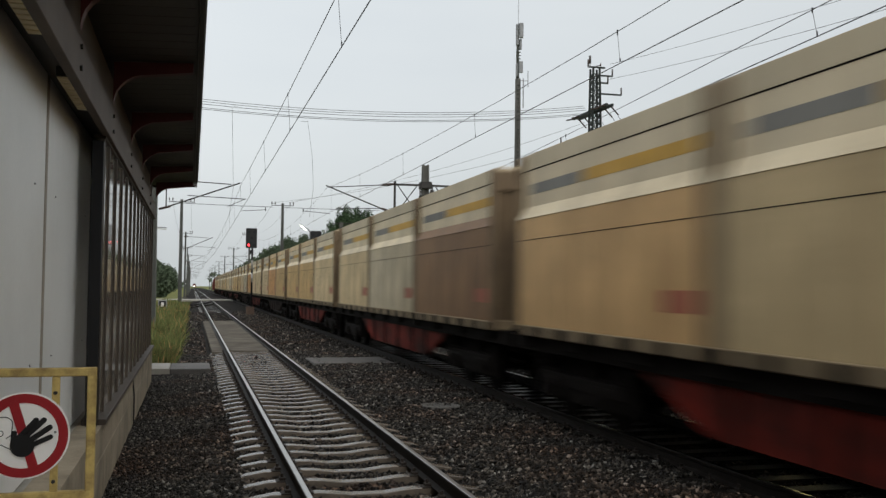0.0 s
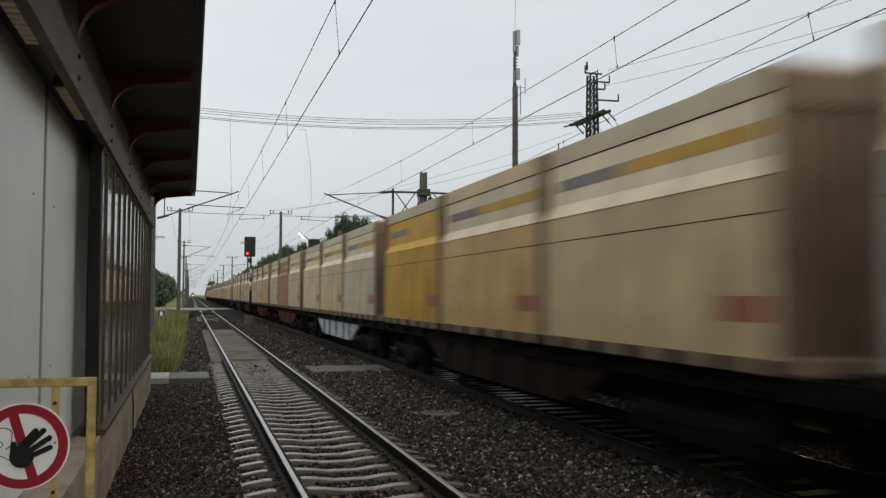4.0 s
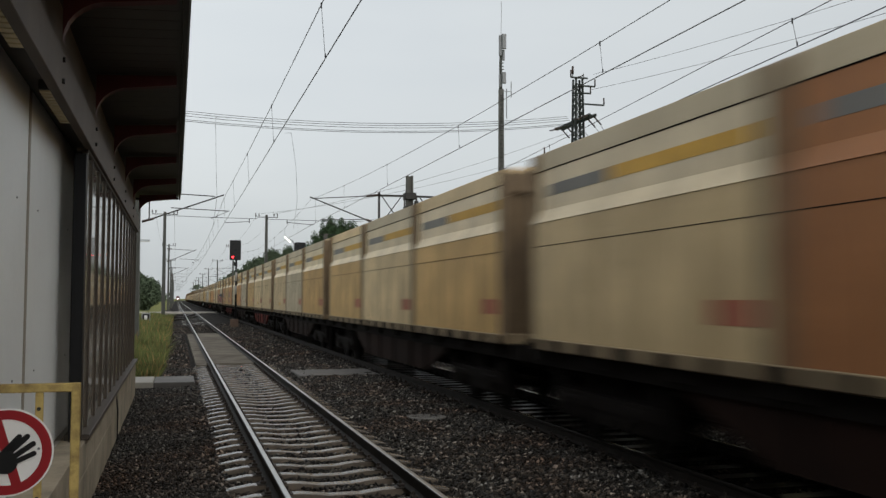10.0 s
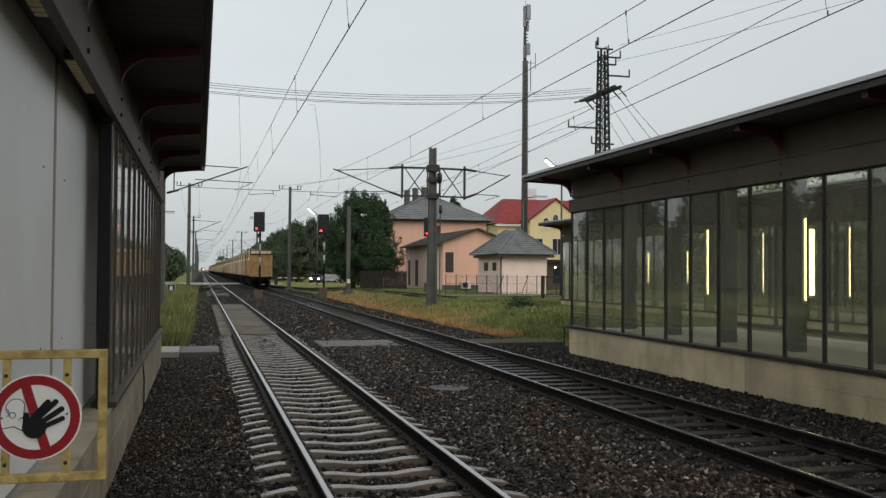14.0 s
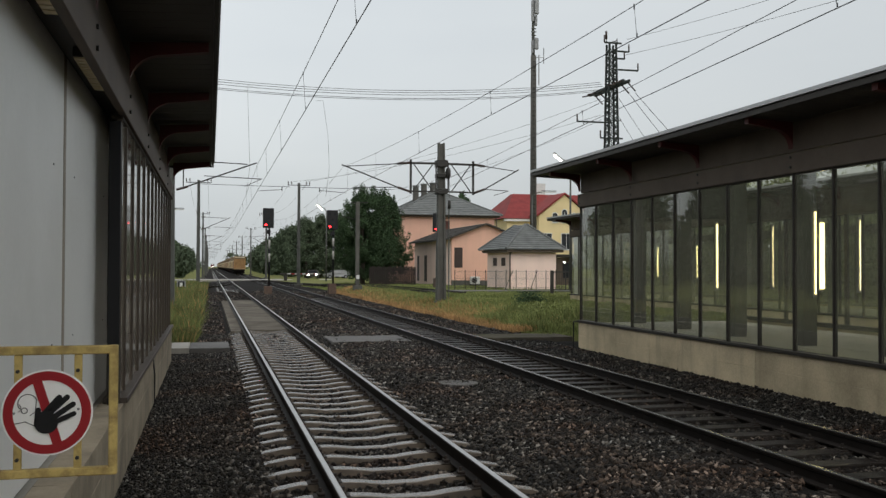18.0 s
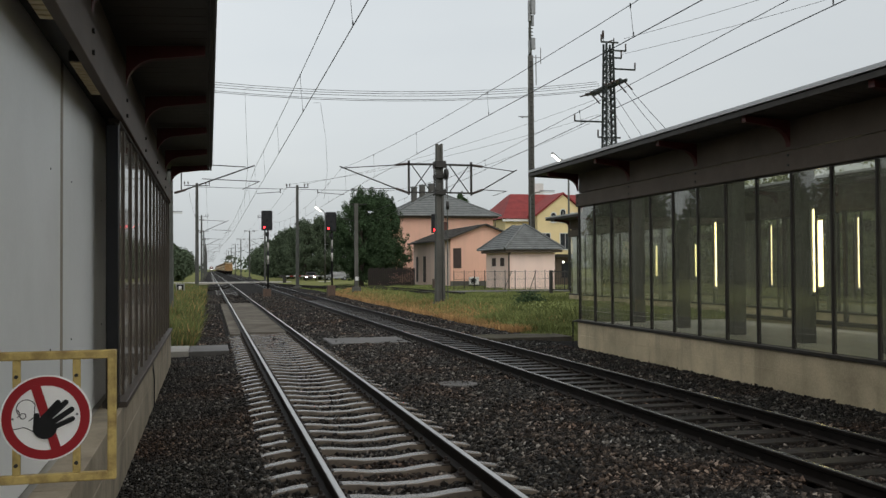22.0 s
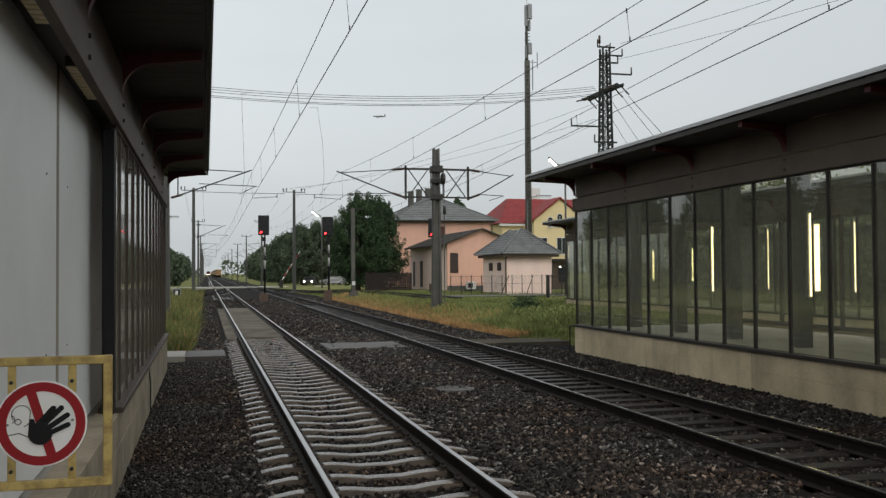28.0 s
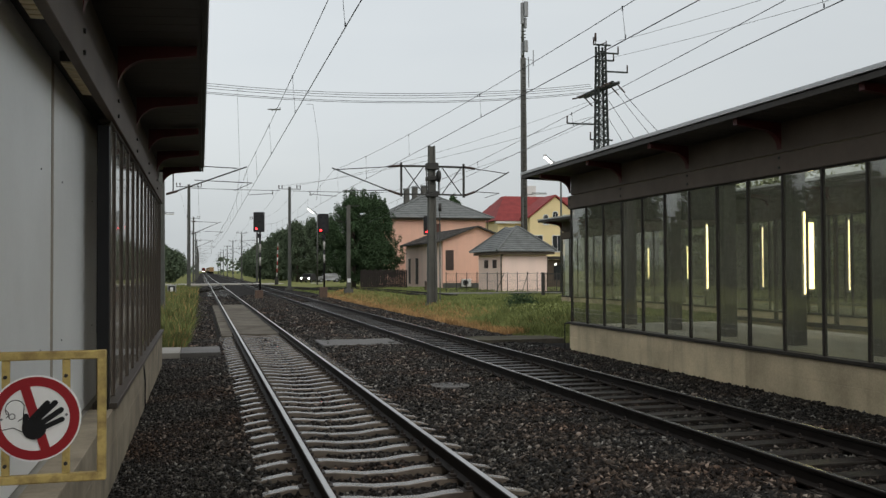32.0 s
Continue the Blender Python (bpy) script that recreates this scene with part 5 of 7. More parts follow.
# headspan wire across both tracks between the masts at the switch
def line(bm, p0, p1, r, sag=0.0, n=10):
    pts = []
    for i in range(n + 1):
        u = i / n
        p = Vector(p0).lerp(Vector(p1), u)
        p.z -= 4 * sag * u * (1 - u)
        pts.append(p)
    q = (pts[-1] - pts[0]).to_track_quat("Z", "Y").to_matrix()
    rows = [[bm.verts.new(p + q @ Vector((r * c, r * s, 0))) for c, s in ((1, 0), (0, 1), (-1, 0), (0, -1))] for p in pts]
    for a, b in zip(rows, rows[1:]):
        for i in range(4):
            j = (i + 1) % 4
            bm.faces.new((a[i], a[j], b[j], b[i]))


span = thing("headspan", "thin cross wires with registration arms spanning the tracks between two masts", "overhead wires")
bm = B()
line(bm, (-1.25, 100, 10.62), (8.2, 100, 10.52), 0.025, 0.03, 4)
part("span_wire", bm, M["wire"], span)
for x, x2 in ((7.4, 4.9), (11.4, 14.3)):
    bm = B()
    rod(bm, (x, 100, 10.05), (x, 100, 10.52), 0.05, seg=6)
    rod(bm, (x, 100, 10.2), (x2, 100, 10.0), 0.03, seg=6)
    part("registration_arm", bm, M["dark_steel"], span)
bm = B()
line(bm, (9.25, 100.5, 10.55), (19.5, 100, 10.5), 0.025, 0.03, 4)
part("span_wire", bm, M["wire"], span)


# double-bracket concrete mast beside the grass
MX, MY = 11.5, 46.0
dm = thing("concrete_mast", "weathered concrete catenary mast with brackets to both sides", "catenary mast")
for name, x0, x1, y0, y1 in (("flange", -1.0, -0.5, -1.0, 1.0), ("flange", 0.5, 1.0, -1.0, 1.0), ("web", -0.5, 0.5, -0.55, 0.55)):
    bm = B()
    a, b = 0.235, 0.16
    v0 = [bm.verts.new((MX + dx * a, MY + dy * a, 0.2)) for dx, dy in ((x0, y0), (x1, y0), (x1, y1), (x0, y1))]
    v1 = [bm.verts.new((MX + dx * b, MY + dy * b, 8.34 - (0.04 if name == "web" else 0))) for dx, dy in ((x0, y0), (x1, y0), (x1, y1), (x0, y1))]
    for i in range(4):
        bm.faces.new((v0[i], v0[(i + 1) % 4], v1[(i + 1) % 4], v1[i]))
    bm.faces.new(v1)
    part(name, bm, M["mast_concrete"], dm)
bm = B()
rbox(bm, MX - 0.36, MX + 0.36, MY - 0.36, MY + 0.36, -0.2, 0.2, 0.04)
part("footing", bm, M["mast_concrete"], dm)
for s in (-1, 1):
    bm = B()
    bar(bm, (MX, MY - 0.22, 7.26), (MX + s * 1.72, MY - 0.22, 7.24), 0.1, 0.1)
    bar(bm, (MX, MY - 0.22, 5.82), (MX + s * 1.7, MY - 0.22, 5.8), 0.08, 0.08)
    bar(bm, (MX + s * 1.65, MY - 0.22, 5.68), (MX + s * 1.65, MY - 0.22, 7.42), 0.1, 0.1)
    bar(bm, (MX + s * 1.5, MY - 0.22, 7.2), (MX + s * 0.5, MY - 0.22, 5.85), 0.045, 0.045)
    bar(bm, (MX + s * 0.5, MY - 0.22, 7.2), (MX + s * 1.5, MY - 0.22, 5.85), 0.045, 0.045)
    bar(bm, (MX + s * 0.32, MY - 0.22, 5.8), (MX + s * 0.32, MY - 0.22, 7.3), 0.06, 0.06)
    part("bracket_frame", bm, M["dark_steel"], dm, "welded steel bracket frame")
    tip = MX + (-5.0 if s < 0 else 4.05)
    for z0, z1 in ((7.26, 7.2), (5.78, 6.0)):
        bm = B()
        rod(bm, (MX + s * 1.68, MY - 0.22, z0), (MX + s * 2.3, MY - 0.1, z1), 0.065, seg=8)
        part("insulator", bm, M["insulator"], dm)
    bm = B()
    rod(bm, (MX + s * 2.3, MY - 0.1, 7.2), (tip, MY, 7.0), 0.022, seg=6)
    rod(bm, (MX + s * 2.3, MY - 0.1, 6.0), (tip + s * 0.15, MY, 7.08), 0.032, seg=6)
    rod(bm, (MX + s * 2.3, MY - 0.1, 6.0), (tip - s * 0.4, MY, 5.95), 0.02, seg=6)
    rod(bm, (tip - s * 0.4, MY, 5.95), (tip - s * 1.2, MY, 5.7), 0.014, seg=6)
    part("cantilever", bm, M["dark_steel"], dm)
bm = B()
rod(bm, (MX + 0.22, MY - 0.3, 6.75), (MX + 0.36, MY - 0.3, 6.75), 0.29, seg=16)
rod(bm, (MX + 0.19, MY - 0.3, 6.75), (MX + 0.4, MY - 0.3, 6.75), 0.12, seg=10)
rod(bm, (MX + 0.36, MY - 0.3, 5.5), (MX + 0.36, MY - 0.3, 6.75), 0.012, seg=6)
rod(bm, (MX + 0.36, MY - 0.3, 4.95), (MX + 0.36, MY - 0.3, 5.35), 0.08, seg=10)
rbox(bm, MX - 0.28, MX + 0.3, MY - 0.3, MY + 0.3, 7.1, 7.45, 0.02)
rbox(bm, MX - 0.27, MX + 0.29, MY - 0.29, MY + 0.29, 6.55, 6.75, 0.02)
rbox(bm, MX - 0.27, MX + 0.29, MY - 0.29, MY + 0.29, 5.7, 5.98, 0.02)
part("tensioner", bm, M["dark_steel"], dm)
bm = B()
rod(bm, (MX + 0.34, MY - 0.32, 0.2), (MX + 0.34, MY - 0.32, 5.1), 0.03, seg=6)
part("cable_pipe", bm, M["mast_steel"], dm)


def overhead(name, supports, z_cont, z_mess, dip, label, shift=0.0, phase=0.5):
    """Contact wire and sagging messenger with droppers, from support to support (x, y)."""
    t = thing(name, label, "overhead wires")
    for (xa, a), (xb, b) in zip(supports, supports[1:]):
        bm = B()
        line(bm, (xa, a, z_cont), (xb, b, z_cont), 0.009 if b < 110 else 0.013, 0.02, 4)
        part("contact_wire", bm, M["wire"], t)
        bm = B()
        line(bm, (xa + shift, a, z_mess), (xb + shift, b, z_mess), 0.0075 if b < 110 else 0.011, dip, 14)
        part("messenger_wire", bm, M["wire"], t)
        if a < 200:
            for i in range(8):
                u = (i + phase) / 8
                zz = z_mess - 4 * dip * u * (1 - u)
                bm = B()
                p = Vector((xa, a, 0)).lerp(Vector((xb, b, 0)), u)
                rod(bm, (p.x, p.y, z_cont), (p.x + shift, p.y + 0.1, zz), 0.004, seg=4)
                rod(bm, (p.x + shift, p.y + 0.1, zz - 0.05), (p.x + shift, p.y + 0.1, zz + 0.03), 0.012, seg=6)
                rod(bm, (p.x, p.y, z_cont), (p.x, p.y, z_cont + 0.06), 0.011, seg=6)
                part("dropper", bm, M["wire"], t)
    return t


overhead("overhead_line", [(1.95, -18), (2.1, 42.5)] + [(2.0 + 0.25 * (-1) ** k, y) for k, y in enumerate(SUPPORTS[2:])], 5.5, 6.62, 0.31,
         "contact and messenger wires with droppers over the track", -0.05, 0.13)
overhead("overhead_line", [(6.72, -16), (6.42, 46)] + [(6.57 + 0.2 * (-1) ** k, y) for k, y in enumerate(SUPPORTS[2:])], 5.65, 6.96, 0.79,
         "contact and messenger wires with droppers over the track", 0.0, 0.8)
overhead("overhead_line", [(6.7, -16), (12.63, 71)], 5.65, 6.5, 0.52, "contact and messenger wires slanting across towards the siding")

# wires from the lattice pylon towards the shelter's far side, and along the line
feed = thing("feeder_line", "thin feeder wires running from the lattice pylon along the railway", "power line")
for dx, z in ((1.3, 20.6), (1.1, 19.3)):
    bm = B()
    line(bm, (31.6 + dx, 69, z), (34.4 + dx, 30, z - 3.0), 0.014, 0.3, 8)
    line(bm, (34.4 + dx, 30, z - 3.0), (36.9 + dx, -10, z - 5), 0.014, 0.3, 8)
    part("feeder_wire", bm, M["wire"], feed)
for dz, x2, z2 in ((15.6, 9.9, 11.1), (14.3, 8.6, 11.1), (13.9, 19.5, 10.5)):
    bm = B()
    line(bm, (30.6, 69, dz), (x2, 100.4, z2), 0.012, 0.7, 12)
    part("feeder_wire", bm, M["wire"], feed)
for side in (-0.95, 0.95):
    bm = B()
    for a, b in zip(SUPPORTS[2:], SUPPORTS[3:]):
        line(bm, (9.25 + side, a + 0.5, 11.1), (9.25 + side, b + 0.5, 11.1), 0.011, 0.9, 8)
        line(bm, (-1.25 + side, a, 11.1), (-1.25 + side, b, 11.1), 0.011, 0.9, 8)
    part("feeder_wire", bm, M["wire"], feed)

# high wires from the lattice pylon across the line, with two drop leads
hv = thing("power_line", "bundle of thin grey power wires crossing high over the tracks", "power line")
for i, (dz, dy) in enumerate(((0.0, 0.8), (-0.25, 0.5), (-0.52, 0.2), (-0.9, -0.2), (-1.1, -0.6))):
    bm = B()
    line(bm, (31.3, 70 + dy, 17.34 + dz * 0.85), (-30, 70 + dy, 20.65 + dz), 0.018, 3.05, 24)
    part("wire", bm, M["wire"], hv)
for x, x2, z, side in ((2.55, 2.75, 15.25, 0.4), (8.1, 8.6, 14.4, -0.5)):
    bm = B()
    line(bm, (x, 69, z), (x2 - 0.12, 69, z - 2.6), 0.01, 0, 4)
    line(bm, (x2 - 0.12, 69, z - 2.6), (x2, 69, 9.3), 0.01, 0, 4)
    line(bm, (x2, 69, 9.3), (x2 - 0.25, 69, 7.2), 0.01, 0, 4)
    rod(bm, (x, 69, z), (x + side, 69.2, z), 0.012, seg=4)
    part("drop_lead", bm, M["wire"], hv)


# ---- lattice pylon ----
PX, PY = 31.5, 69.0
py = thing("lattice_pylon", "dark steel lattice pylon with cross-arms and insulators", "pylon")


def half(z):
    return 0.28 + (20.1 - z) * 0.016


legs = [(-1, -1), (1, -1), (1, 1), (-1, 1)]
for sx, sy in legs:
    bm = B()
    bar(bm, (PX + sx * half(0), PY + sy * half(0), 0), (PX + sx * half(20.1), PY + sy * half(20.1), 20.1), 0.14, 0.14)
    part("leg", bm, M["pylon"], py)
z = 0.5
while z < 19.6:
    step = 1.1 * max(0.5, half(z))
    for k in range(4):
        (ax, ay), (bx, by) = legs[k], legs[(k + 1) % 4]
        bm = B()
        z2 = min(20.0, z + step)
        bar(bm, (PX + ax * half(z), PY + ay * half(z), z), (PX + bx * half(z2), PY + by * half(z2), z2), 0.06, 0.06)
        bar(bm, (PX + bx * half(z), PY + by * half(z), z), (PX + ax * half(z2), PY + ay * half(z2), z2), 0.06, 0.06)
        part("lattice_brace", bm, M["pylon"], py)
    z += step
bm = B()
for dx in (-0.25, 0.25):
    bar(bm, (PX + dx, 66.2, 16.6), (PX + dx, 72.8, 16.6), 0.16, 0.22)
for y in (66.3, 67.5, 70.5, 71.6, 72.7):
    bar(bm, (PX - 0.25, y, 16.6), (PX + 0.25, y, 16.6), 0.08, 0.08)
part("cross_arm", bm, M["pylon"], py)
for y in (66.4, 67.5, 71.5, 72.6):
    bm = B()
    rod(bm, (PX - 0.2, y, 16.6), (PX - 1.0, y, 16.4), 0.06, seg=8)
    part("insulator", bm, M["insulator"], py)
    bm = B()
    rod(bm, (PX + 0.2, y, 16.5), (PX + 0.7, y - 0.3, 15.8), 0.06, seg=8)
    part("insulator", bm, M["insulator"], py)
for x0, x1, z in ((PX, PX + 2.2, 18.0), (PX - 3.1, PX, 13.65), (PX, PX + 1.4, 19.5), (PX - 0.75, PX + 0.75, 20.15), (PX - 1.1, PX + 0.85, 12.4), (PX, PX + 1.0, 18.9)):
    bm = B()
    bar(bm, (x0, PY - 0.3, z), (x1, PY - 0.3, z), 0.12, 0.12)
    arm = part("cross_arm", bm, M["pylon"], py)
    for x in ((x1,) if x0 == PX else (x0,)):
        bm = B()
        rod(bm, (x, PY - 0.3, z), (x, PY - 0.3, z + 0.6), 0.06, seg=8)
        part("insulator", bm, M["insulator"], arm)
bm = B()
bar(bm, (PX - 0.45, PY, 20.2), (PX - 0.45, PY, 20.6), 0.05, 0.05)
rod(bm, (PX - 0.45, PY, 20.5), (PX - 0.45, PY, 21.15), 0.09, seg=8)
rod(bm, (PX - 0.2, PY, 20.2), (PX + 0.5, PY, 20.45), 0.04, seg=6)
rod(bm, (PX + 0.5, PY, 20.1), (PX + 0.5, PY, 20.6), 0.04, seg=6)
part("top_insulator", bm, M["insulator"], py)
for k, (dy, x2, y2, z2) in enumerate(((-2.4, 36.6, 64, 10), (-1.5, 35.8, 64, 9.5), (0.5, 34.8, 65, 9), (2.2, 34.0, 66, 9))):
    bm = B()
    line(bm, (PX + 0.9, PY + dy, 15.8), (x2, y2, z2), 0.02, 0.1, 4)
    part("stay_wire", bm, M["wire"], py)

# ---- antenna tower ----
tw = thing("antenna_tower", "tall grey tubular antenna tower with panel antennas", "antenna tower")
TX, TY = 37.2, 103.5
bm = B()
rod(bm, (TX, TY, 0), (TX, TY, 27.2), 0.42, 0.33, 14)
part("pole", bm, M["mast_concrete"], tw)
bm = B()
rod(bm, (TX - 0.05, TY, 27.2), (TX - 0.05, TY, 33.2), 0.2, 0.14, 10)
for z in (29.6, 30.0, 30.4):
    bar(bm, (TX - 0.35, TY - 0.2, z), (TX + 0.25, TY - 0.2, z), 0.1, 0.1)
part("upper_pole", bm, M["mast_steel"], tw)
for x0, x1, z0, z1, y in ((-0.1, 0.42, 32.0, 33.85, -0.75), (-0.38, -0.02, 31.2, 33.75, -0.45), (0.05, 0.35, 30.7, 32.0, -0.4), (-0.12, 0.38, 27.8, 29.2, -0.75), (-0.36, -0.1, 27.4, 29.0, -0.4)):
    bm = B()
    rbox(bm, TX + x0, TX + x1, TY + y, TY + y + 0.28, z0, z1, 0.06)
    part("panel_antenna", bm, M["grey_steel"], tw)
bm = B()
rod(bm, (TX, TY, 33.2), (TX + 0.05, TY, 38.0), 0.03, seg=6)
part("whip_antenna", bm, M["grey_steel"], tw)
bm = B()
bar(bm, (TX, TY - 0.5, 26.9), (TX + 1.1, TY - 0.5, 26.9), 0.06, 0.06)
rod(bm, (TX + 1.1, TY - 0.5, 26.2), (TX + 1.1, TY - 0.5, 28.1), 0.05, seg=6)
rod(bm, (TX + 0.5, TY - 0.5, 23.6), (TX + 0.5, TY - 0.5, 27.2), 0.06, seg=6)
part("side_antenna", bm, M["grey_steel"], tw)
for i in range(46):
    bm = B()
    bar(bm, (TX - 0.3, TY - 0.5, 2.5 + i * 0.53), (TX + 0.12, TY - 0.5, 2.5 + i * 0.53), 0.1, 0.1)
    part("step_iron", bm, M["dark_steel"], tw)


# ---- signals ----
def signal(x, y, base, top, label):
    t = thing("railway_signal", label, "railway signal", pose(x, y, 0), group="signals showing red")
    plain("footing", -0.3, 0.3, -0.3, 0.3, base - 0.4, base + 0.75, M["rust_box"], t, "rusty brown base box", 0.02)
    bm = B()
    rod(bm, (0.08, 0, base + 0.7), (0.08, 0, top - 1.5), 0.075, seg=10)
    pole = part("pole", bm, M["black"], t)
    for z in (base + 2.6, base + 3.6):
        bm = B()
        rod(bm, (0.08, 0, z), (0.08, 0, z + 0.65), 0.079, seg=10)
        part("white_band", bm, M["grey_band"], pole)
    head = plain("signal_head", -0.41, 0.41, -0.15, 0.12, top - 1.5, top, M["black"], t, "black signal head showing red", 0.03)
    bm = B()
    rod(bm, (-0.2, -0.17, top - 1.27), (-0.2, -0.15, top - 1.27), 0.08, seg=14)
    part("red_lamp", bm, M["signal_red"], head)
    for dx, dz in ((0.2, 0.23), (0.0, 0.75), (-0.2, 1.2), (0.2, 1.2), (0, 0.4)):
        bm = B()
        rod(bm, (dx, -0.165, top - 1.5 + dz), (dx, -0.15, top - 1.5 + dz), 0.1, seg=12)
        part("dark_lamp", bm, M["dark_pane"], head)
    bm = B()
    rod(bm, (-0.2, -0.4, top - 1.16), (-0.2, -0.15, top - 1.15), 0.03, seg=6)
    bar(bm, (-0.32, -0.3, top - 1.14), (-0.08, -0.3, top - 1.14), 0.3, 0.02)
    part("visor", bm, M["black"], head)
    plain("junction_box", -0.12, 0.16, -0.2, 0.1, top - 1.95, top - 1.65, M["black"], pole, r=0.02)
    return t


M["grey_band"] = make("dirty_white_band", (0.3, 0.29, 0.27), 0.6, var=0.2, bump=0.02)
M["rust_box"] = make("rusty_brown_box", (0.09, 0.06, 0.045), 0.8, var=0.25, bump=0.1)
signal(4.24, 71, -0.3, 6.37, "black colour-light signal showing red between the tracks")
signal(9.1, 71, -0.1, 6.3, "black colour-light signal showing red beside the grass")
signal(17.62, 71.5, 0.3, 6.25, "black colour-light signal showing red behind the concrete mast")
t = thing("concrete_post", "slim weathered concrete post with small cross-arms", "post")
bm = B()
bar(bm, (11.07, 71, 0), (11.07, 71, 7.0), 0.28, 0.28)
part("shaft", bm, M["mast_concrete"], t)
bm = B()
bar(bm, (10.4, 71, 6.9), (11.9, 71, 6.95), 0.06, 0.06)
bar(bm, (9.6, 71, 5.9), (11.1, 71, 5.6), 0.04, 0.04)
part("cross_arm", bm, M["dark_steel"], t)
plain("label_plate", 10.95, 11.2, 70.78, 70.81, 1.0, 1.3, M["white"], t)
plain("footing", 10.75, 11.4, 70.7, 71.3, -0.4, 0.5, M["mast_concrete"], t)


# ---- street lamps ----
def street_lamp(x, y, z, reach, lit, label, base=0.2, tilt=0.0):
    t = thing("street_lamp", label, "street lamp")
    bm = B()
    rod(bm, (x, y, base), (x, y, z - 0.5), 0.09, 0.06, 8)
    rod(bm, (x, y, z - 0.5), (x + reach * 0.3, y, z - 0.08), 0.05, seg=6)
    rod(bm, (x + reach * 0.3, y, z - 0.08), (x + reach * 0.7, y, z), 0.045, seg=6)
    part("pole", bm, M["mast_steel"], t)
    p0, p1 = Vector((x + reach * 0.55, y, z - tilt * 0.4)), Vector((x + reach * 1.35, y, z + tilt * 0.6))
    bm = B()
    bar(bm, p0 + Vector((0, 0, 0.1)), p1 + Vector((0, 0, 0.1)), 0.3, 0.07)
    h = part("lamp_head", bm, M["grey_steel"], t)
    bm = B()
    bar(bm, p0 + Vector((0, -0.02, -0.05)), p1 + Vector((0, -0.02, -0.05)), 0.17, 0.09)
    part("lamp_glass", bm, M["lamp_white"] if lit else M["white"], h)


street_lamp(13.4, 110, 9.0, -0.85, True, "lit street lamp glowing white behind the signals", 0.2, 0.6)
street_lamp(24.3, 60, 9.45, -0.9, True, "lit street lamp glowing white above the shelter roof", 0.2, 0.6)
street_lamp(31.5, 88, 9.6, 1.9, False, "unlit grey street lamp with a curved arm")
street_lamp(-4.2, 95, 7.6, 1.2, False, "unlit grey street lamp beside the grass verge")


# ---- houses ----
def hip_roof(t, x0, x1, y0, y1, z0, z1, over, material, label, rows=8, ridge=None):
    """A hipped roof in courses of tiles, each course a little proud of the next."""
    x0, x1, y0, y1 = x0 - over, x1 + over, y0 - over, y1 + over
    inset = min(x1 - x0, y1 - y0) / 2 - 0.05
    bm = B()
    roof = None
    for i in range(rows):
        u0, u1 = i / rows, (i + 1) / rows
        bm = B()
        zs = z0 + (z1 - z0) * u0, z0 + (z1 - z0) * u1
        ring_a = [(x0 + inset * u0, y0 + inset * u0), (x1 - inset * u0, y0 + inset * u0), (x1 - inset * u0, y1 - inset * u0), (x0 + inset * u0, y1 - inset * u0)]
        ring_b = [(x0 + inset * u1, y0 + inset * u1), (x1 - inset * u1, y0 + inset * u1), (x1 - inset * u1, y1 - inset * u1), (x0 + inset * u1, y1 - inset * u1)]
        lift = 0.05
        a = [bm.verts.new((*p, zs[0] + lift)) for p in ring_a]
        b = [bm.verts.new((*p, zs[1])) for p in ring_b]
        c = [bm.verts.new((*p, zs[0] - 0.02)) for p in ring_a]
        for k in range(4):
            j = (k + 1) % 4
            bm.faces.new((a[k], a[j], b[j], b[k]))
            bm.faces.new((c[k], c[j], a[j], a[k]))
        if i == rows - 1:
            bm.faces.new(b)
        if i == 0:
            bm.faces.new(c[::-1])
        ob = part("roof" if roof is None else "tile_course", bm, material, t if roof is None else roof, label if roof is None else "")
        roof = roof or ob
    for sx, sy in ((0, 0), (1, 0), (1, 1), (0, 1)):
        bm = B()
        xa, ya = (x1 if sx else x0), (y1 if sy else y0)
        xb, yb = (x1 - inset if sx else x0 + inset), (y1 - inset if sy else y0 + inset)
        rod(bm, (xa, ya, z0 + 0.05), (xb, yb, z1 + 0.02), 0.1, seg=6)
        part("hip_tile", bm, material, roof)
    return roof


def wall_box(t, x0, x1, y0, y1, z0, z1, material, label):
    for name, a in (("front_wall", (x0, x1, y0, y0 + 0.3)), ("rear_wall", (x0, x1, y1 - 0.3, y1)), ("side_wall", (x0, x0 + 0.3, y0 + 0.3, y1 - 0.3)), ("side_wall", (x1 - 0.3, x1, y0 + 0.3, y1 - 0.3))):
        plain(name, *a, z0, z1, material, t, label)


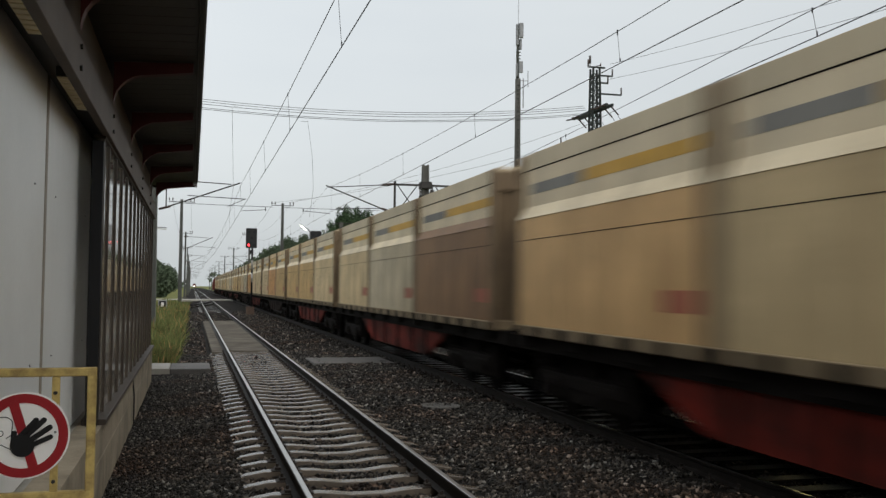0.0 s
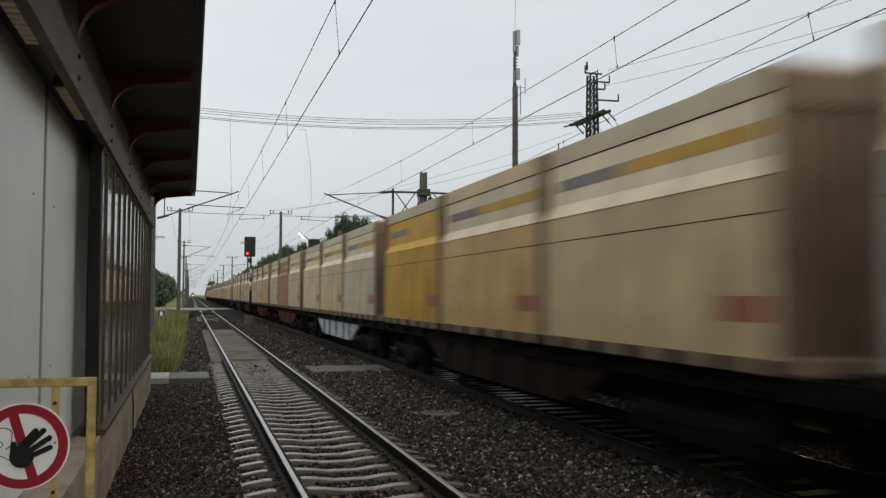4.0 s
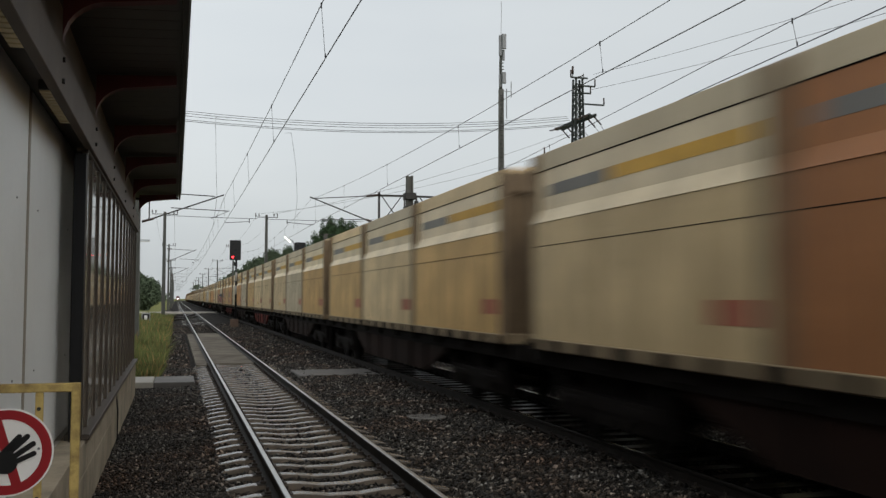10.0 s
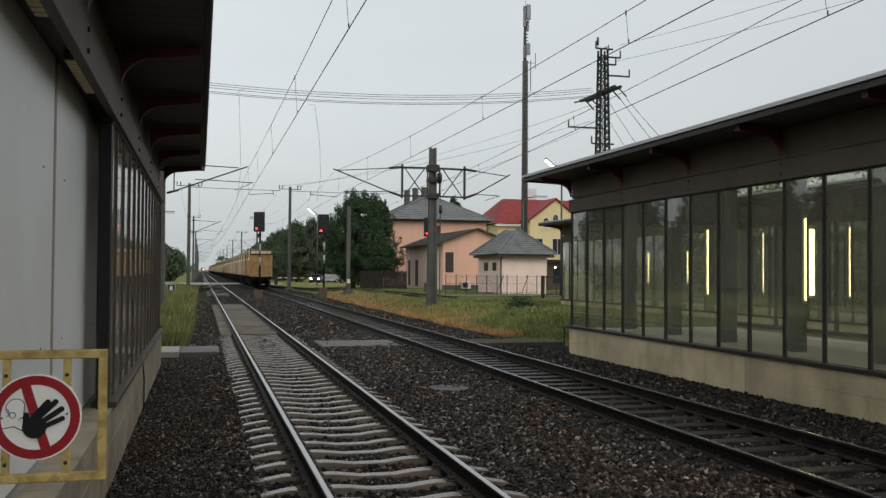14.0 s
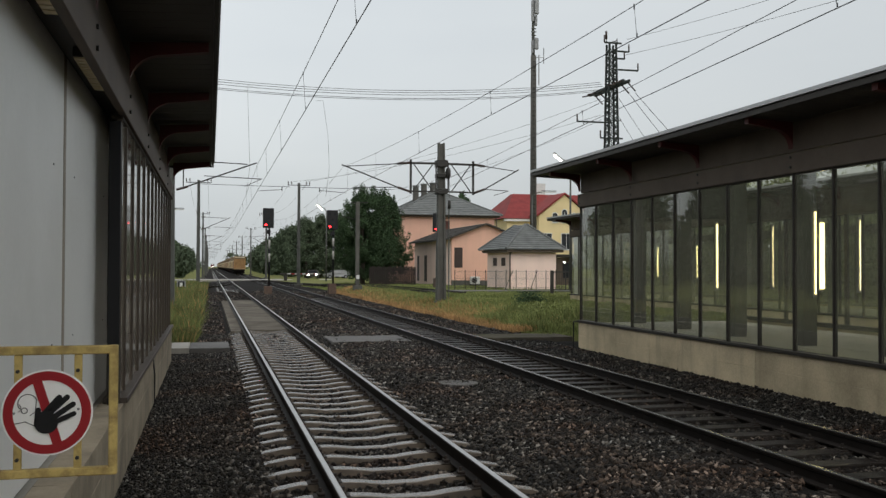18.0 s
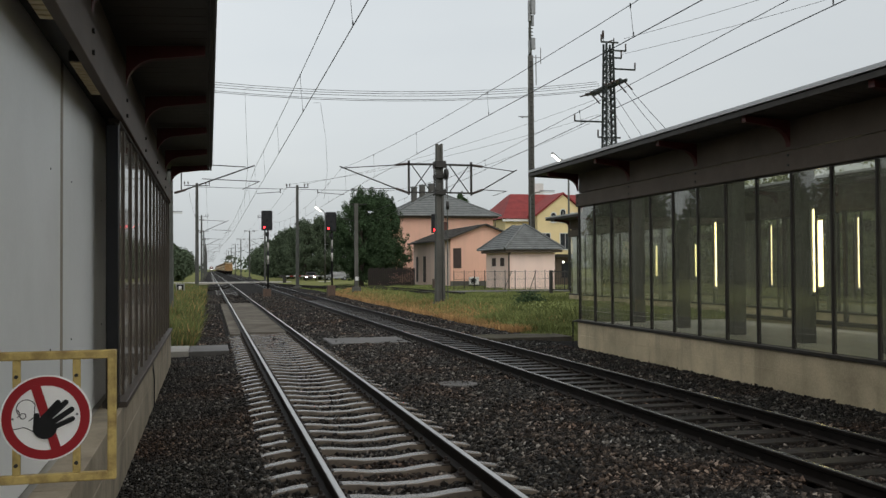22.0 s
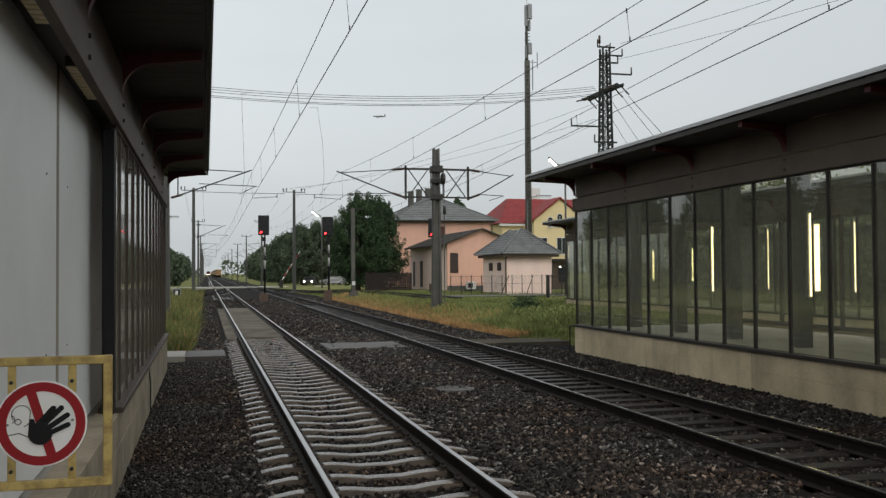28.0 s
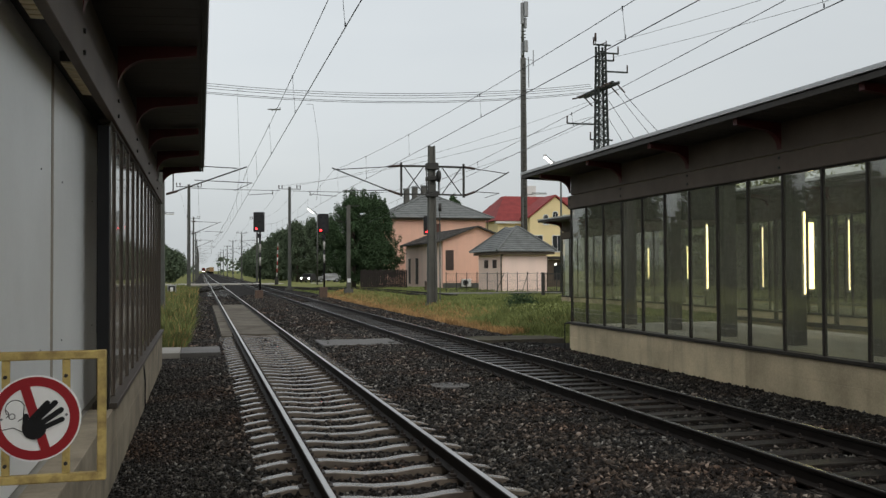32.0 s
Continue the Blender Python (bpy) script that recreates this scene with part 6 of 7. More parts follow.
def window_front(t, x, z, w, h, y, arch=False, pane="dark_pane", frame_mat="white", d=0.05):
    """A framed window set on a wall that faces the camera."""
    f = plain("window", x - w / 2 - 0.09, x + w / 2 + 0.09, y - d, y + 0.02, z - 0.09, z + h + 0.09, M[frame_mat], t, r=0.02)
    plain("pane", x - w / 2, x - 0.03, y - d - 0.012, y - d + 0.01, z, z + h, M[pane], f, r=0.003)
    plain("pane", x + 0.03, x + w / 2, y - d - 0.012, y - d + 0.01, z, z + h, M[pane], f, r=0.003)
    plain("sill", x - w / 2 - 0.15, x + w / 2 + 0.15, y - d - 0.1, y, z - 0.16, z - 0.095, M[frame_mat], f, r=0.01)
    if arch:
        bm = B()
        pts = [(x + (w / 2 + 0.09) * math.cos(a), z + h + 0.09 + (w / 2) * math.sin(a)) for a in [math.pi * i / 10 for i in range(11)]]
        prism(bm, pts, y - d, y + 0.02)
        part("arch", bm, M[frame_mat], f)
        bm = B()
        pts = [(x + (w / 2) * math.cos(a), z + h + 0.02 + (w / 2 - 0.05) * math.sin(a)) for a in [math.pi * i / 10 for i in range(11)]]
        prism(bm, pts, y - d - 0.012, y)
        part("arch_pane", bm, M[pane], f)


def opening_side(t, name, y, z, w, h, x, material, d=0.05):
    return plain(name, x - d, x + 0.02, y - w / 2, y + w / 2, z, z + h, M[material], t, r=0.01)


# large salmon house with a hipped roof
hs = thing("house", "salmon plastered house with a grey hipped tile roof", "house")
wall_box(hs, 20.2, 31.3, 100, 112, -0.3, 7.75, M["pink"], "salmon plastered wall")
hip_roof(hs, 20.2, 31.3, 100, 112, 7.75, 11.0, 0.75, M["slate"], "grey hipped tile roof", 14)
plain("shutter", 24.9, 26.0, 99.93, 100.0, 5.6, 7.1, M["shutter"], hs, "brown closed shutter")
plain("cornice", 19.75, 31.75, 99.55, 99.95, 7.52, 7.72, M["fascia"], hs)
for x, y, z in ((23.2, 105, 11.3), (24.3, 105.5, 11.6), (25.5, 106, 11.8)):
    c = plain("chimney", x - 0.3, x + 0.3, y - 0.3, y + 0.3, 9.4, z, M["mast_concrete"], hs, "grey plastered chimney", 0.03)
    plain("cap", x - 0.36, x + 0.36, y - 0.36, y + 0.36, z, z + 0.12, M["slate"], c)
bm = B()
rod(bm, (31.4, 99.6, 7.6), (31.4, 99.6, 0), 0.07, seg=6)
part("downpipe", bm, M["fascia"], hs)

# low annex, gable to the camera
an = thing("annex", "low salmon annex with a dark tiled gable roof", "house")
AX0, AX1, AY0, AY1 = 21.0, 27.4, 80.0, 95.5
bm = B()
prism(bm, [(AX0, 0), (AX1, 0), (AX1, 4.6), (24.2, 5.78), (AX0, 4.6)], AY0, AY0 + 0.3)
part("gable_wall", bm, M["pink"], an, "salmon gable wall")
plain("side_wall", AX0, AX0 + 0.3, AY0 + 0.3, AY1, 0, 4.55, M["pale_pink"], an)
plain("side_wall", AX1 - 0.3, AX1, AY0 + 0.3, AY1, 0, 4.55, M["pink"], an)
for s in (-1, 1):
    xe = AX0 - 0.6 if s < 0 else AX1 + 0.6
    ze = 4.36
    roof = None
    for i in range(9):
        u0, u1 = i / 9, (i + 1) / 9
        bm = B()
        xa, xb = xe + (24.2 - xe) * u0, xe + (24.2 - xe) * u1
        za, zb = ze + (5.8 - ze) * u0, ze + (5.8 - ze) * u1
        prism(bm, [(xa, za), (xb, zb), (xb, zb + 0.12), (xa, za + 0.17)], AY0 - 0.4, AY1 + 0.3)
        ob = part("roof_slope" if roof is None else "tile_course", bm, M["brown_tile"], an if roof is None else roof, "dark brown tiled roof slope" if roof is None else "")
        roof = roof or ob
plain("plinth", AX0 - 0.03, AX1 + 0.03, AY0 - 0.04, AY0, 0, 0.75, M["mast_concrete"], an)
for y, w in ((82.8, 1.0), (90.2, 1.0), (93.6, 0.8)):
    opening_side(an, "door", y, 0.5, w, 2.6, AX0, "door_brown")
plain("window_shutter", 21.25, 22.0, AY0 - 0.06, AY0, 1.9, 3.7, M["door_brown"], an)
ac = thing("air_conditioner", "white outdoor air-conditioning unit fixed to the annex wall", "air conditioner")
plain("casing", 22.68, 23.52, AY0 - 0.45, AY0 - 0.05, 0.42, 1.1, M["white"], ac, r=0.03)
bm = B()
ring(bm, 23.0, 0.76, AY0 - 0.45, 0.2, 0.27, 0.02, 20)
disc(bm, 23.0, 0.76, AY0 - 0.452, 0.18, 0.01, 16)
part("fan_grille", bm, M["black"], ac)

# small pale house
sh = thing("small_house", "pale pink single-storey house with a grey hipped roof", "house")
SX0, SX1, SY0, SY1 = 22.4, 26.1, 67.4, 73.6
wall_box(sh, SX0, SX1, SY0, SY1, -0.2, 3.35, M["pale_pink"], "pale pink plastered wall")
hip_roof(sh, SX0, SX1, SY0, SY1, 3.35, 5.35, 0.6, M["slate"], "grey hipped tile roof", 12)
plain("cornice", SX0 - 0.45, SX1 + 0.45, SY0 - 0.45, SY0 - 0.02, 3.1, 3.3, M["fascia"], sh)
plain("cornice", SX0 - 0.45, SX0 - 0.02, SY0 - 0.02, SY1, 3.1, 3.3, M["fascia"], sh)
for y in (69.2, 71.4):
    opening_side(sh, "window", y, 2.05, 0.9, 0.65, SX0, "door_brown")
bm = B()
rod(bm, (SX0 - 0.1, SY0 - 0.1, 0), (SX0 - 0.1, SY0 - 0.1, 3.0), 0.06, seg=6)
rod(bm, (SX0 - 0.1, SY0 - 0.1, 3.0), (SX0 + 0.15, SY0 - 0.3, 3.25), 0.06, seg=6)
part("downpipe", bm, M["fascia"], sh)

# yellow building with a red roof
yb = thing("apartment_building", "yellow plastered building with a red tiled roof and gabled wing", "building")
wall_box(yb, 42.9, 66, 131, 145, 0, 9.2, M["cream_wall"], "yellow plastered wall")
roof = None
for i in range(14):
    u0, u1 = i / 14, (i + 1) / 14
    bm = B()
    vals = []
    for u, l in ((u0, 0.03), (min(1.0, u1 + 0.02), 0.0)):
        x = 42.2 + 3.8 * u
        vals.append([bm.verts.new(c) for c in ((x, 130.4 + 7.0 * u, 9.2 + 4.25 * u + l), (66.5, 130.4 + 7.0 * u, 9.2 + 4.25 * u + l), (66.5, 145.6 - 7.0 * u, 9.2 + 4.25 * u + l), (x, 145.6 - 7.0 * u, 9.2 + 4.25 * u + l))])
    for k in range(4):
        j = (k + 1) % 4
        bm.faces.new((vals[0][k], vals[0][j], vals[1][j], vals[1][k]))
    ob = part("roof" if roof is None else "tile_course", bm, M["red_tile"], yb if roof is None else roof, "red tiled roof" if roof is None else "")
    roof = roof or ob
plain("cornice", 42.4, 66.4, 130.5, 131.0, 8.8, 9.15, M["white"], yb)
bm = B()
prism(bm, [(46.7, 0), (54.7, 0), (54.7, 9.55), (50.7, 12.65), (46.7, 9.55)], 127.5, 131.0)
part("gabled_wing", bm, M["cream_wall"], yb, "yellow gabled wing")
for xe in (46.3, 55.1):
    bm = B()
    prism(bm, [(xe, 9.4), (50.7, 12.75), (50.7, 13.0), (xe, 9.65)], 127.2, 134.0)
    part("wing_roof", bm, M["red_tile"], yb)
for x, h in ((49.2, 1.0), (50.7, 1.5), (52.2, 1.0)):
    window_front(yb, x, 8.6, 0.75, h, 127.5, True)
for x in (47.9, 51.0):
    window_front(yb, x, 4.6, 1.5, 2.3, 127.5)
window_front(yb, 44.9, 5.6, 0.9, 1.2, 131.0)
window_front(yb, 44.9, 1.8, 1.0, 1.6, 131.0)
c = plain("chimney", 49.8, 51.4, 137.4, 138.4, 12.5, 15.2, M["white"], yb, "white chimney", 0.03)
# shop front below with a lit lamp
kiosk = thing("kiosk", "low dark shop front with a lit lamp under its canopy", "kiosk")
plain("body", 33.0, 39.5, 85, 89, 0, 2.9, M["fascia"], kiosk)
plain("canopy", 32.6, 39.9, 84.0, 89.2, 2.95, 3.2, M["dark_frame"], kiosk)
plain("shop_window", 33.6, 36.2, 84.93, 85.0, 0.9, 2.4, M["dark_pane"], kiosk)
bm = B()
rod(bm, (33.6, 84.5, 2.35), (33.6, 84.5, 2.5), 0.08, seg=10)
part("lamp", bm, M["lamp_white"], kiosk)


# ---- path, fence and level crossing ----
slab("path", 13.5, 30.0, 59.5, 63.0, -0.2, 0.33, M["asphalt"], "grey asphalt path in front of the fence", "path")
slab("road", -60, 60, 138, 146, -0.6, -0.03, M["slab"], "pale wet road crossing the tracks on the level", "road")
fence = thing("fence", "grey wire-mesh fence with slim steel posts", "fence")
for i in range(15):
    x = 17.2 + i * 0.78
    bm = B()
    rod(bm, (x, 64.6, 0.1), (x, 64.6, 1.75), 0.03, seg=6)
    part("post", bm, M["dark_steel"], fence)
for z in (0.45, 1.1, 1.65):
    bm = B()
    rod(bm, (17.2, 64.6, z), (28.2, 64.6, z), 0.012, seg=4)
    part("rail_wire", bm, M["dark_steel"], fence)
bm = B()
for i in range(140):
    x = 17.2 + i * 0.079
    rod(bm, (x, 64.6, 0.3), (x, 64.6, 1.65), 0.004, seg=3, caps=False)
tagged(part("mesh", bm, M["dark_steel"], fence), kind="stuff")
for xa, xb in ((20.9, 21.6), (22.9, 23.5)):
    bm = B()
    rod(bm, (xa, 64.4, 0.2), (xb, 64.5, 1.7), 0.03, seg=6)
    part("brace", bm, M["dark_steel"], fence)
wf = thing("board_fence", "dark weathered board fence beneath the trees", "fence")
for i in range(26):
    plain("board", 14.2 + i * 0.17, 14.35 + i * 0.17, 84.0, 84.03, -0.1, 1.9 + 0.06 * ((i * 7) % 3), M["old_board"], wf, r=0.004)
for z in (0.5, 1.6):
    plain("rail", 14.2, 18.6, 84.03, 84.09, z, z + 0.1, M["old_board"], wf)
gt = thing("garden_gate", "dark steel garden gate between stout posts", "gate")
for x in (21.4, 24.6):
    plain("post", x - 0.09, x + 0.09, 55.9, 56.1, 0.2, 1.75, M["dark_steel"], gt)
for z in (0.5, 1.65):
    plain("rail", 21.5, 24.5, 55.97, 56.03, z - 0.03, z + 0.03, M["dark_steel"], gt)
for i in range(24):
    plain("bar", 21.55 + i * 0.125, 21.57 + i * 0.125, 55.985, 56.015, 0.5, 1.65, M["dark_steel"], gt, r=0.002)


# barrier of the level crossing, on the road's near side
barrier = thing("level_crossing_barrier", "level crossing barrier with a red and white striped arm", "barrier", pose(10.7, 136.8, 0))
plain("housing", -0.25, 0.25, -0.25, 0.25, -0.4, 0.95, M["dark_steel"], barrier, r=0.03)
bm = B()
rbox(bm, -0.8, 0.2, -0.08, 0.08, -0.12, 0.12, 0.02)
BARRIER = part("arm", bm, M["dark_steel"], barrier, "red and white striped barrier arm")
for i in range(9):
    bm = B()
    rod(bm, (0.2 + i * 0.55, 0, 0), (0.75 + i * 0.55, 0, 0), 0.07 - i * 0.003, 0.067 - i * 0.003, 8)
    part("red_band" if i % 2 else "white_band", bm, M["sign_red"] if i % 2 else M["white"], BARRIER)

# relay box and lamp-lit marker beside the line
t = thing("relay_cabinet", "low grey steel relay cabinet beside the line", "cabinet")
plain("body", -2.35, -1.75, 69.5, 70.0, -0.2, 0.9, M["grey_steel"], t, r=0.02)
plain("front_plate", -2.28, -1.82, 69.47, 69.5, 0.35, 0.85, M["black"], t)
plain("white_mark", -2.15, -1.95, 69.45, 69.47, 0.45, 0.75, M["white"], t)
t = thing("manhole", "worn round-edged drain cover lying in the ballast", "drain cover")
bm = B()
rod(bm, (4.34, 16.05, -0.3), (4.34, 16.05, -0.115), 0.36, 0.35, 20)
part("cover", bm, M["asphalt"], t)
for i in range(5):
    plain("slot", 4.18 + i * 0.08, 4.205 + i * 0.08, 15.85, 16.25, -0.117, -0.112, M["black"], t, r=0.001)


# turnout rails that leave the near track, and the siding that leaves the far one
def rail_top(x, y):
    """The rails ride on the land where it rises above the bed."""
    return max(-0.04, grass_height(x, y) + 0.09) if x > 8 else -0.04


def curved_rails(name, pts, label):
    t = thing(name, label, "railway track", kind="structure")
    for off in (-0.75, 0.75):
        bm = B()
        prev = None
        for (xa, ya), (xb, yb_) in zip(pts, pts[1:]):
            bar(bm, (xa + off, ya, rail_top(xa, ya)), (xb + off, yb_, rail_top(xb, yb_)), 0.1, 0.17)
        part("rail", bm, M["rail_side"], t)
    for (xa, ya), (xb, yb_) in zip(pts, pts[1:]):
        n = max(1, int(abs(yb_ - ya) / 0.65))
        for i in range(n):
            u = i / n
            bm = B()
            x, y = xa + (xb - xa) * u, ya + (yb_ - ya) * u
            z = rail_top(x, y)
            box(bm, x - 1.3, x + 1.3, y - 0.12, y + 0.12, z - 0.24, z - 0.08)
            part("sleeper", bm, M["timber"], t)
    return t


curved_rails("turnout", [(-3.6, 88), (-2.2, 93), (-0.8, 99), (0.6, 108), (1.6, 120), (1.86, 130)], "switch track curving away from the main line")
curved_rails("siding", [(14.3, 54), (13.8, 65), (13.1, 76), (12.2, 87), (11.0, 98), (9.2, 110), (7.5, 123), (6.6, 132)], "overgrown siding curving off beside the grass")


# ---- plants ----
def quads_mesh(name, centres, sizes, normals_seed, material, tall=1.0):
    rng = np.random.default_rng(normals_seed)
    n = len(centres)
    a = rng.normal(size=(n, 3))
    a /= np.linalg.norm(a, axis=1)[:, None]
    b = np.cross(a, rng.normal(size=(n, 3)))
    b /= np.linalg.norm(b, axis=1)[:, None]
    s = sizes[:, None]
    v = np.stack([centres - a * s, centres + b * s * 0.55 * tall, centres + a * s, centres - b * s * 0.55 * tall], axis=1).reshape(-1, 3)
    return fast_mesh(name, v, np.arange(4 * n).reshape(-1, 4), material)


def fast_mesh(name, v, f, material):
    k = f.shape[1]
    me = bpy.data.meshes.new(name)
    me.vertices.add(len(v))
    me.vertices.foreach_set("co", np.ascontiguousarray(v, dtype=np.float32).ravel())
    me.loops.add(f.size)
    me.loops.foreach_set("vertex_index", f.ravel().astype(np.int32))
    me.polygons.add(len(f))
    me.polygons.foreach_set("loop_start", np.arange(0, f.size, k, dtype=np.int32))
    me.update(calc_edges=True)
    me.materials.append(material)
    return me


def tree(x, y, base, top, width, seed, label, leaves=5000, leaf=0.16, material="leaf", trunk_h=0.25, squash=1.0):
    """A tapered trunk with limbs and a crown of leaf clumps with gaps between them."""
    rng = np.random.default_rng(seed)
    t = thing("tree", label, "tree", pose(x, y, 0))
    h = top - base
    bm = B()
    rod(bm, (0, 0, base - 0.3), (0.05, 0, base + h * 0.35), 0.028 * h, 0.02 * h, 8)
    rod(bm, (0.05, 0, base + h * 0.35), (0.0, 0.1, base + h * 0.75), 0.02 * h, 0.006 * h, 8)
    tr = part("trunk", bm, M["bark"], t)
    clumps = []
    n = 42
    big = 1.5 if leaf > 0.3 else 1.0
    for i in range(n):
        u = (i + 0.5) / n
        z = base + h * (trunk_h + (1 - trunk_h) * 0.9 * u)
        prof = (math.sin(math.pi * (0.16 + 0.82 * u) ** 0.85) ** 0.75) * rng.uniform(0.5, 1.12)
        for j in range(4):
            a = rng.uniform(0, 2 * math.pi)
            reach = (0.3 + 0.7 * rng.uniform() ** 0.5)
            r = width / 2 * prof * reach * 0.86
            clumps.append((r * math.cos(a), r * math.sin(a) * squash, z + rng.normal(0, 0.03 * h), width * rng.uniform(0.045, 0.105) * big, 0.8))
            if reach > 0.75:
                # a sprig beyond it, drawn out upwards
                clumps.append((r * 1.18 * math.cos(a), r * 1.18 * math.sin(a) * squash, z + 0.06 * h, width * rng.uniform(0.025, 0.06) * big, 2.0))
    for i in range(0, len(clumps), 14):
        cxx, cyy, czz = clumps[i][:3]
        bm = B()
        rod(bm, (0.02, 0, base + h * 0.2 + 0.3 * (czz - base)), (cxx * 0.8, cyy * 0.8, czz), 0.008 * h, 0.002 * h, 5)
        part("limb", bm, M["bark"], t)
    cl = np.array(clumps)
    weight = cl[:, 3] ** 1.6
    idx = rng.choice(len(cl), leaves, p=weight / weight.sum())
    d = rng.normal(size=(leaves, 3))
    d /= np.linalg.norm(d, axis=1)[:, None]
    rad = cl[idx, 3:4] * rng.uniform(0.25, 1.0, (leaves, 1)) ** 0.5
    pts = cl[idx, :3] + d * rad * np.stack([np.ones(leaves), np.ones(leaves), cl[idx, 4]], axis=1)
    me = quads_mesh("crown", pts, rng.uniform(0.6, 1.3, leaves) * leaf, seed + 1, M[material])
    part("crown", me, None, t, "uneven leafy crown")
    return t


tree(14.2, 88, -0.1, 9.6, 7.0, 11, "dense dark green broadleaf tree beside the salmon house", 46000, 0.085, "leaf", 0.12)
tree(15.9, 91, 0.0, 9.9, 7.0, 14, "dense dark green broadleaf tree beside the salmon house", 30000, 0.085, "leaf", 0.1)
tree(17.2, 92, 0.0, 9.7, 6.0, 12, "dense dark green broadleaf tree beside the salmon house", 36000, 0.085, "leaf", 0.12)
for i, (x, y, top, w) in enumerate(((15.8, 158, 10.6, 8), (18.6, 161, 11.2, 9), (22, 164, 12, 9), (25.5, 160, 11, 8), (14.4, 176, 9.6, 7), (16.5, 190, 10.2, 8),
                                    (15.5, 206, 9.6, 9), (14.5, 232, 8.6, 9), (16.5, 258, 9.2, 10), (18.0, 290, 9.5, 11), (17.5, 330, 9, 12), (20, 370, 10, 13))):
    tree(x, y, -0.2, top, w, 20 + i, "broadleaf tree in the row along the line, greyed as by haze", 22000 if y < 180 else 11000, 0.14 if y < 180 else 0.31, "leaf_hazed", 0.08)
for i, (x, y, top, w) in enumerate(((-6.0, 118, 4.6, 3.4), (-7.5, 140, 6.2, 6), (-9.5, 175, 7.5, 8), (-9, 230, 8, 9), (-12, 300, 9, 12), (-6.2, 165, 5.0, 5), (-7, 205, 6, 6), (-8, 262, 7, 8), (-9, 350, 9, 11))):
    tree(x, y, -0.2, top, w, 50 + i, "green bushy tree beside the line", 9000 if y < 160 else 8000, 0.15 if y < 160 else 0.32, "leaf" if y < 130 else "leaf_hazed", 0.1)
tree(32.4, 118, 0, 11.9, 5.5, 70, "dark green tree behind the salmon house", 5000, 0.25)
for i, (x, y, top, w) in enumerate(((31, 6, 7.5, 7), (33, 13, 6.5, 7), (29, 20, 6.0, 6), (33, 27, 7, 7), (31, 35, 6, 6), (36, 42, 6.5, 6), (30, 0, 7, 7), (38, 20, 8, 8), (34, -6, 7, 8))):
    tree(x, y, 0.0, top, w, 80 + i, "green tree behind the glazed shelter", 9000, 0.28, "leaf", 0.08)
for i, (x, y, top, w) in enumerate(((-30, 62, 8.5, 9), (-42, 50, 6.5, 10), (-34, 78, 9.5, 10), (-34, 40, 4.5, 8), (-46, 68, 10, 12), (-40, 96, 9, 12), (-24, 54, 5.0, 7), (-44, 30, 5.5, 9), (-30, 100, 11, 11), (-38, 118, 13, 12), (-46, 136, 13, 13), (-54, 150, 14, 13), (-62, 168, 15, 14), (-46, 108, 12, 12), (-66, 130, 14, 14))):
    tree(x, y, -0.2, top * 1.2, w * 1.15, 100 + i, "dark green tree behind the platform shelter, mirrored in the panes", 9000, 0.34, "leaf_hazed", 0.06)
hedge_rng = np.random.default_rng(17)
hedge_pts = np.stack([hedge_rng.normal(26.5, 0.9, 60000), hedge_rng.uniform(-14, 57, 60000), hedge_rng.uniform(0.02, 1, 60000) * 7.5], axis=1)
hedge_pts[:, 2] *= 0.8 + 0.2 * np.sin(hedge_pts[:, 1] * 0.9) + 0.12 * np.sin(hedge_pts[:, 1] * 2.3)
tagged(new("hedge", quads_mesh("hedge", hedge_pts, hedge_rng.uniform(0.08, 0.19, 60000), 18, M["leaf_hedge"])), "dense green hedge of shrubs behind the glazed shelter", "hedge", kind="stuff")
wd = np.random.default_rng(7)
far_pts = np.stack([wd.uniform(-600, 700, 9000), wd.uniform(520, 640, 9000), wd.uniform(0, 1, 9000) * 6.5], axis=1)
far_pts = far_pts[(far_pts[:, 0] < -2.5) | (far_pts[:, 0] > 10)]
far_pts[:, 2] *= 1 + 0.5 * np.sin(far_pts[:, 0] * 0.05) + 0.3 * np.sin(far_pts[:, 0] * 0.17)
tagged(new("far_woods", quads_mesh("far_woods", far_pts, wd.uniform(0.9, 2.0, len(far_pts)), 8, M["leaf_hazed"])), "distant woods along the horizon, greyed as by haze", "woods", kind="stuff")


def edge_np(y):
    return np.array([edge(v) for v in y])


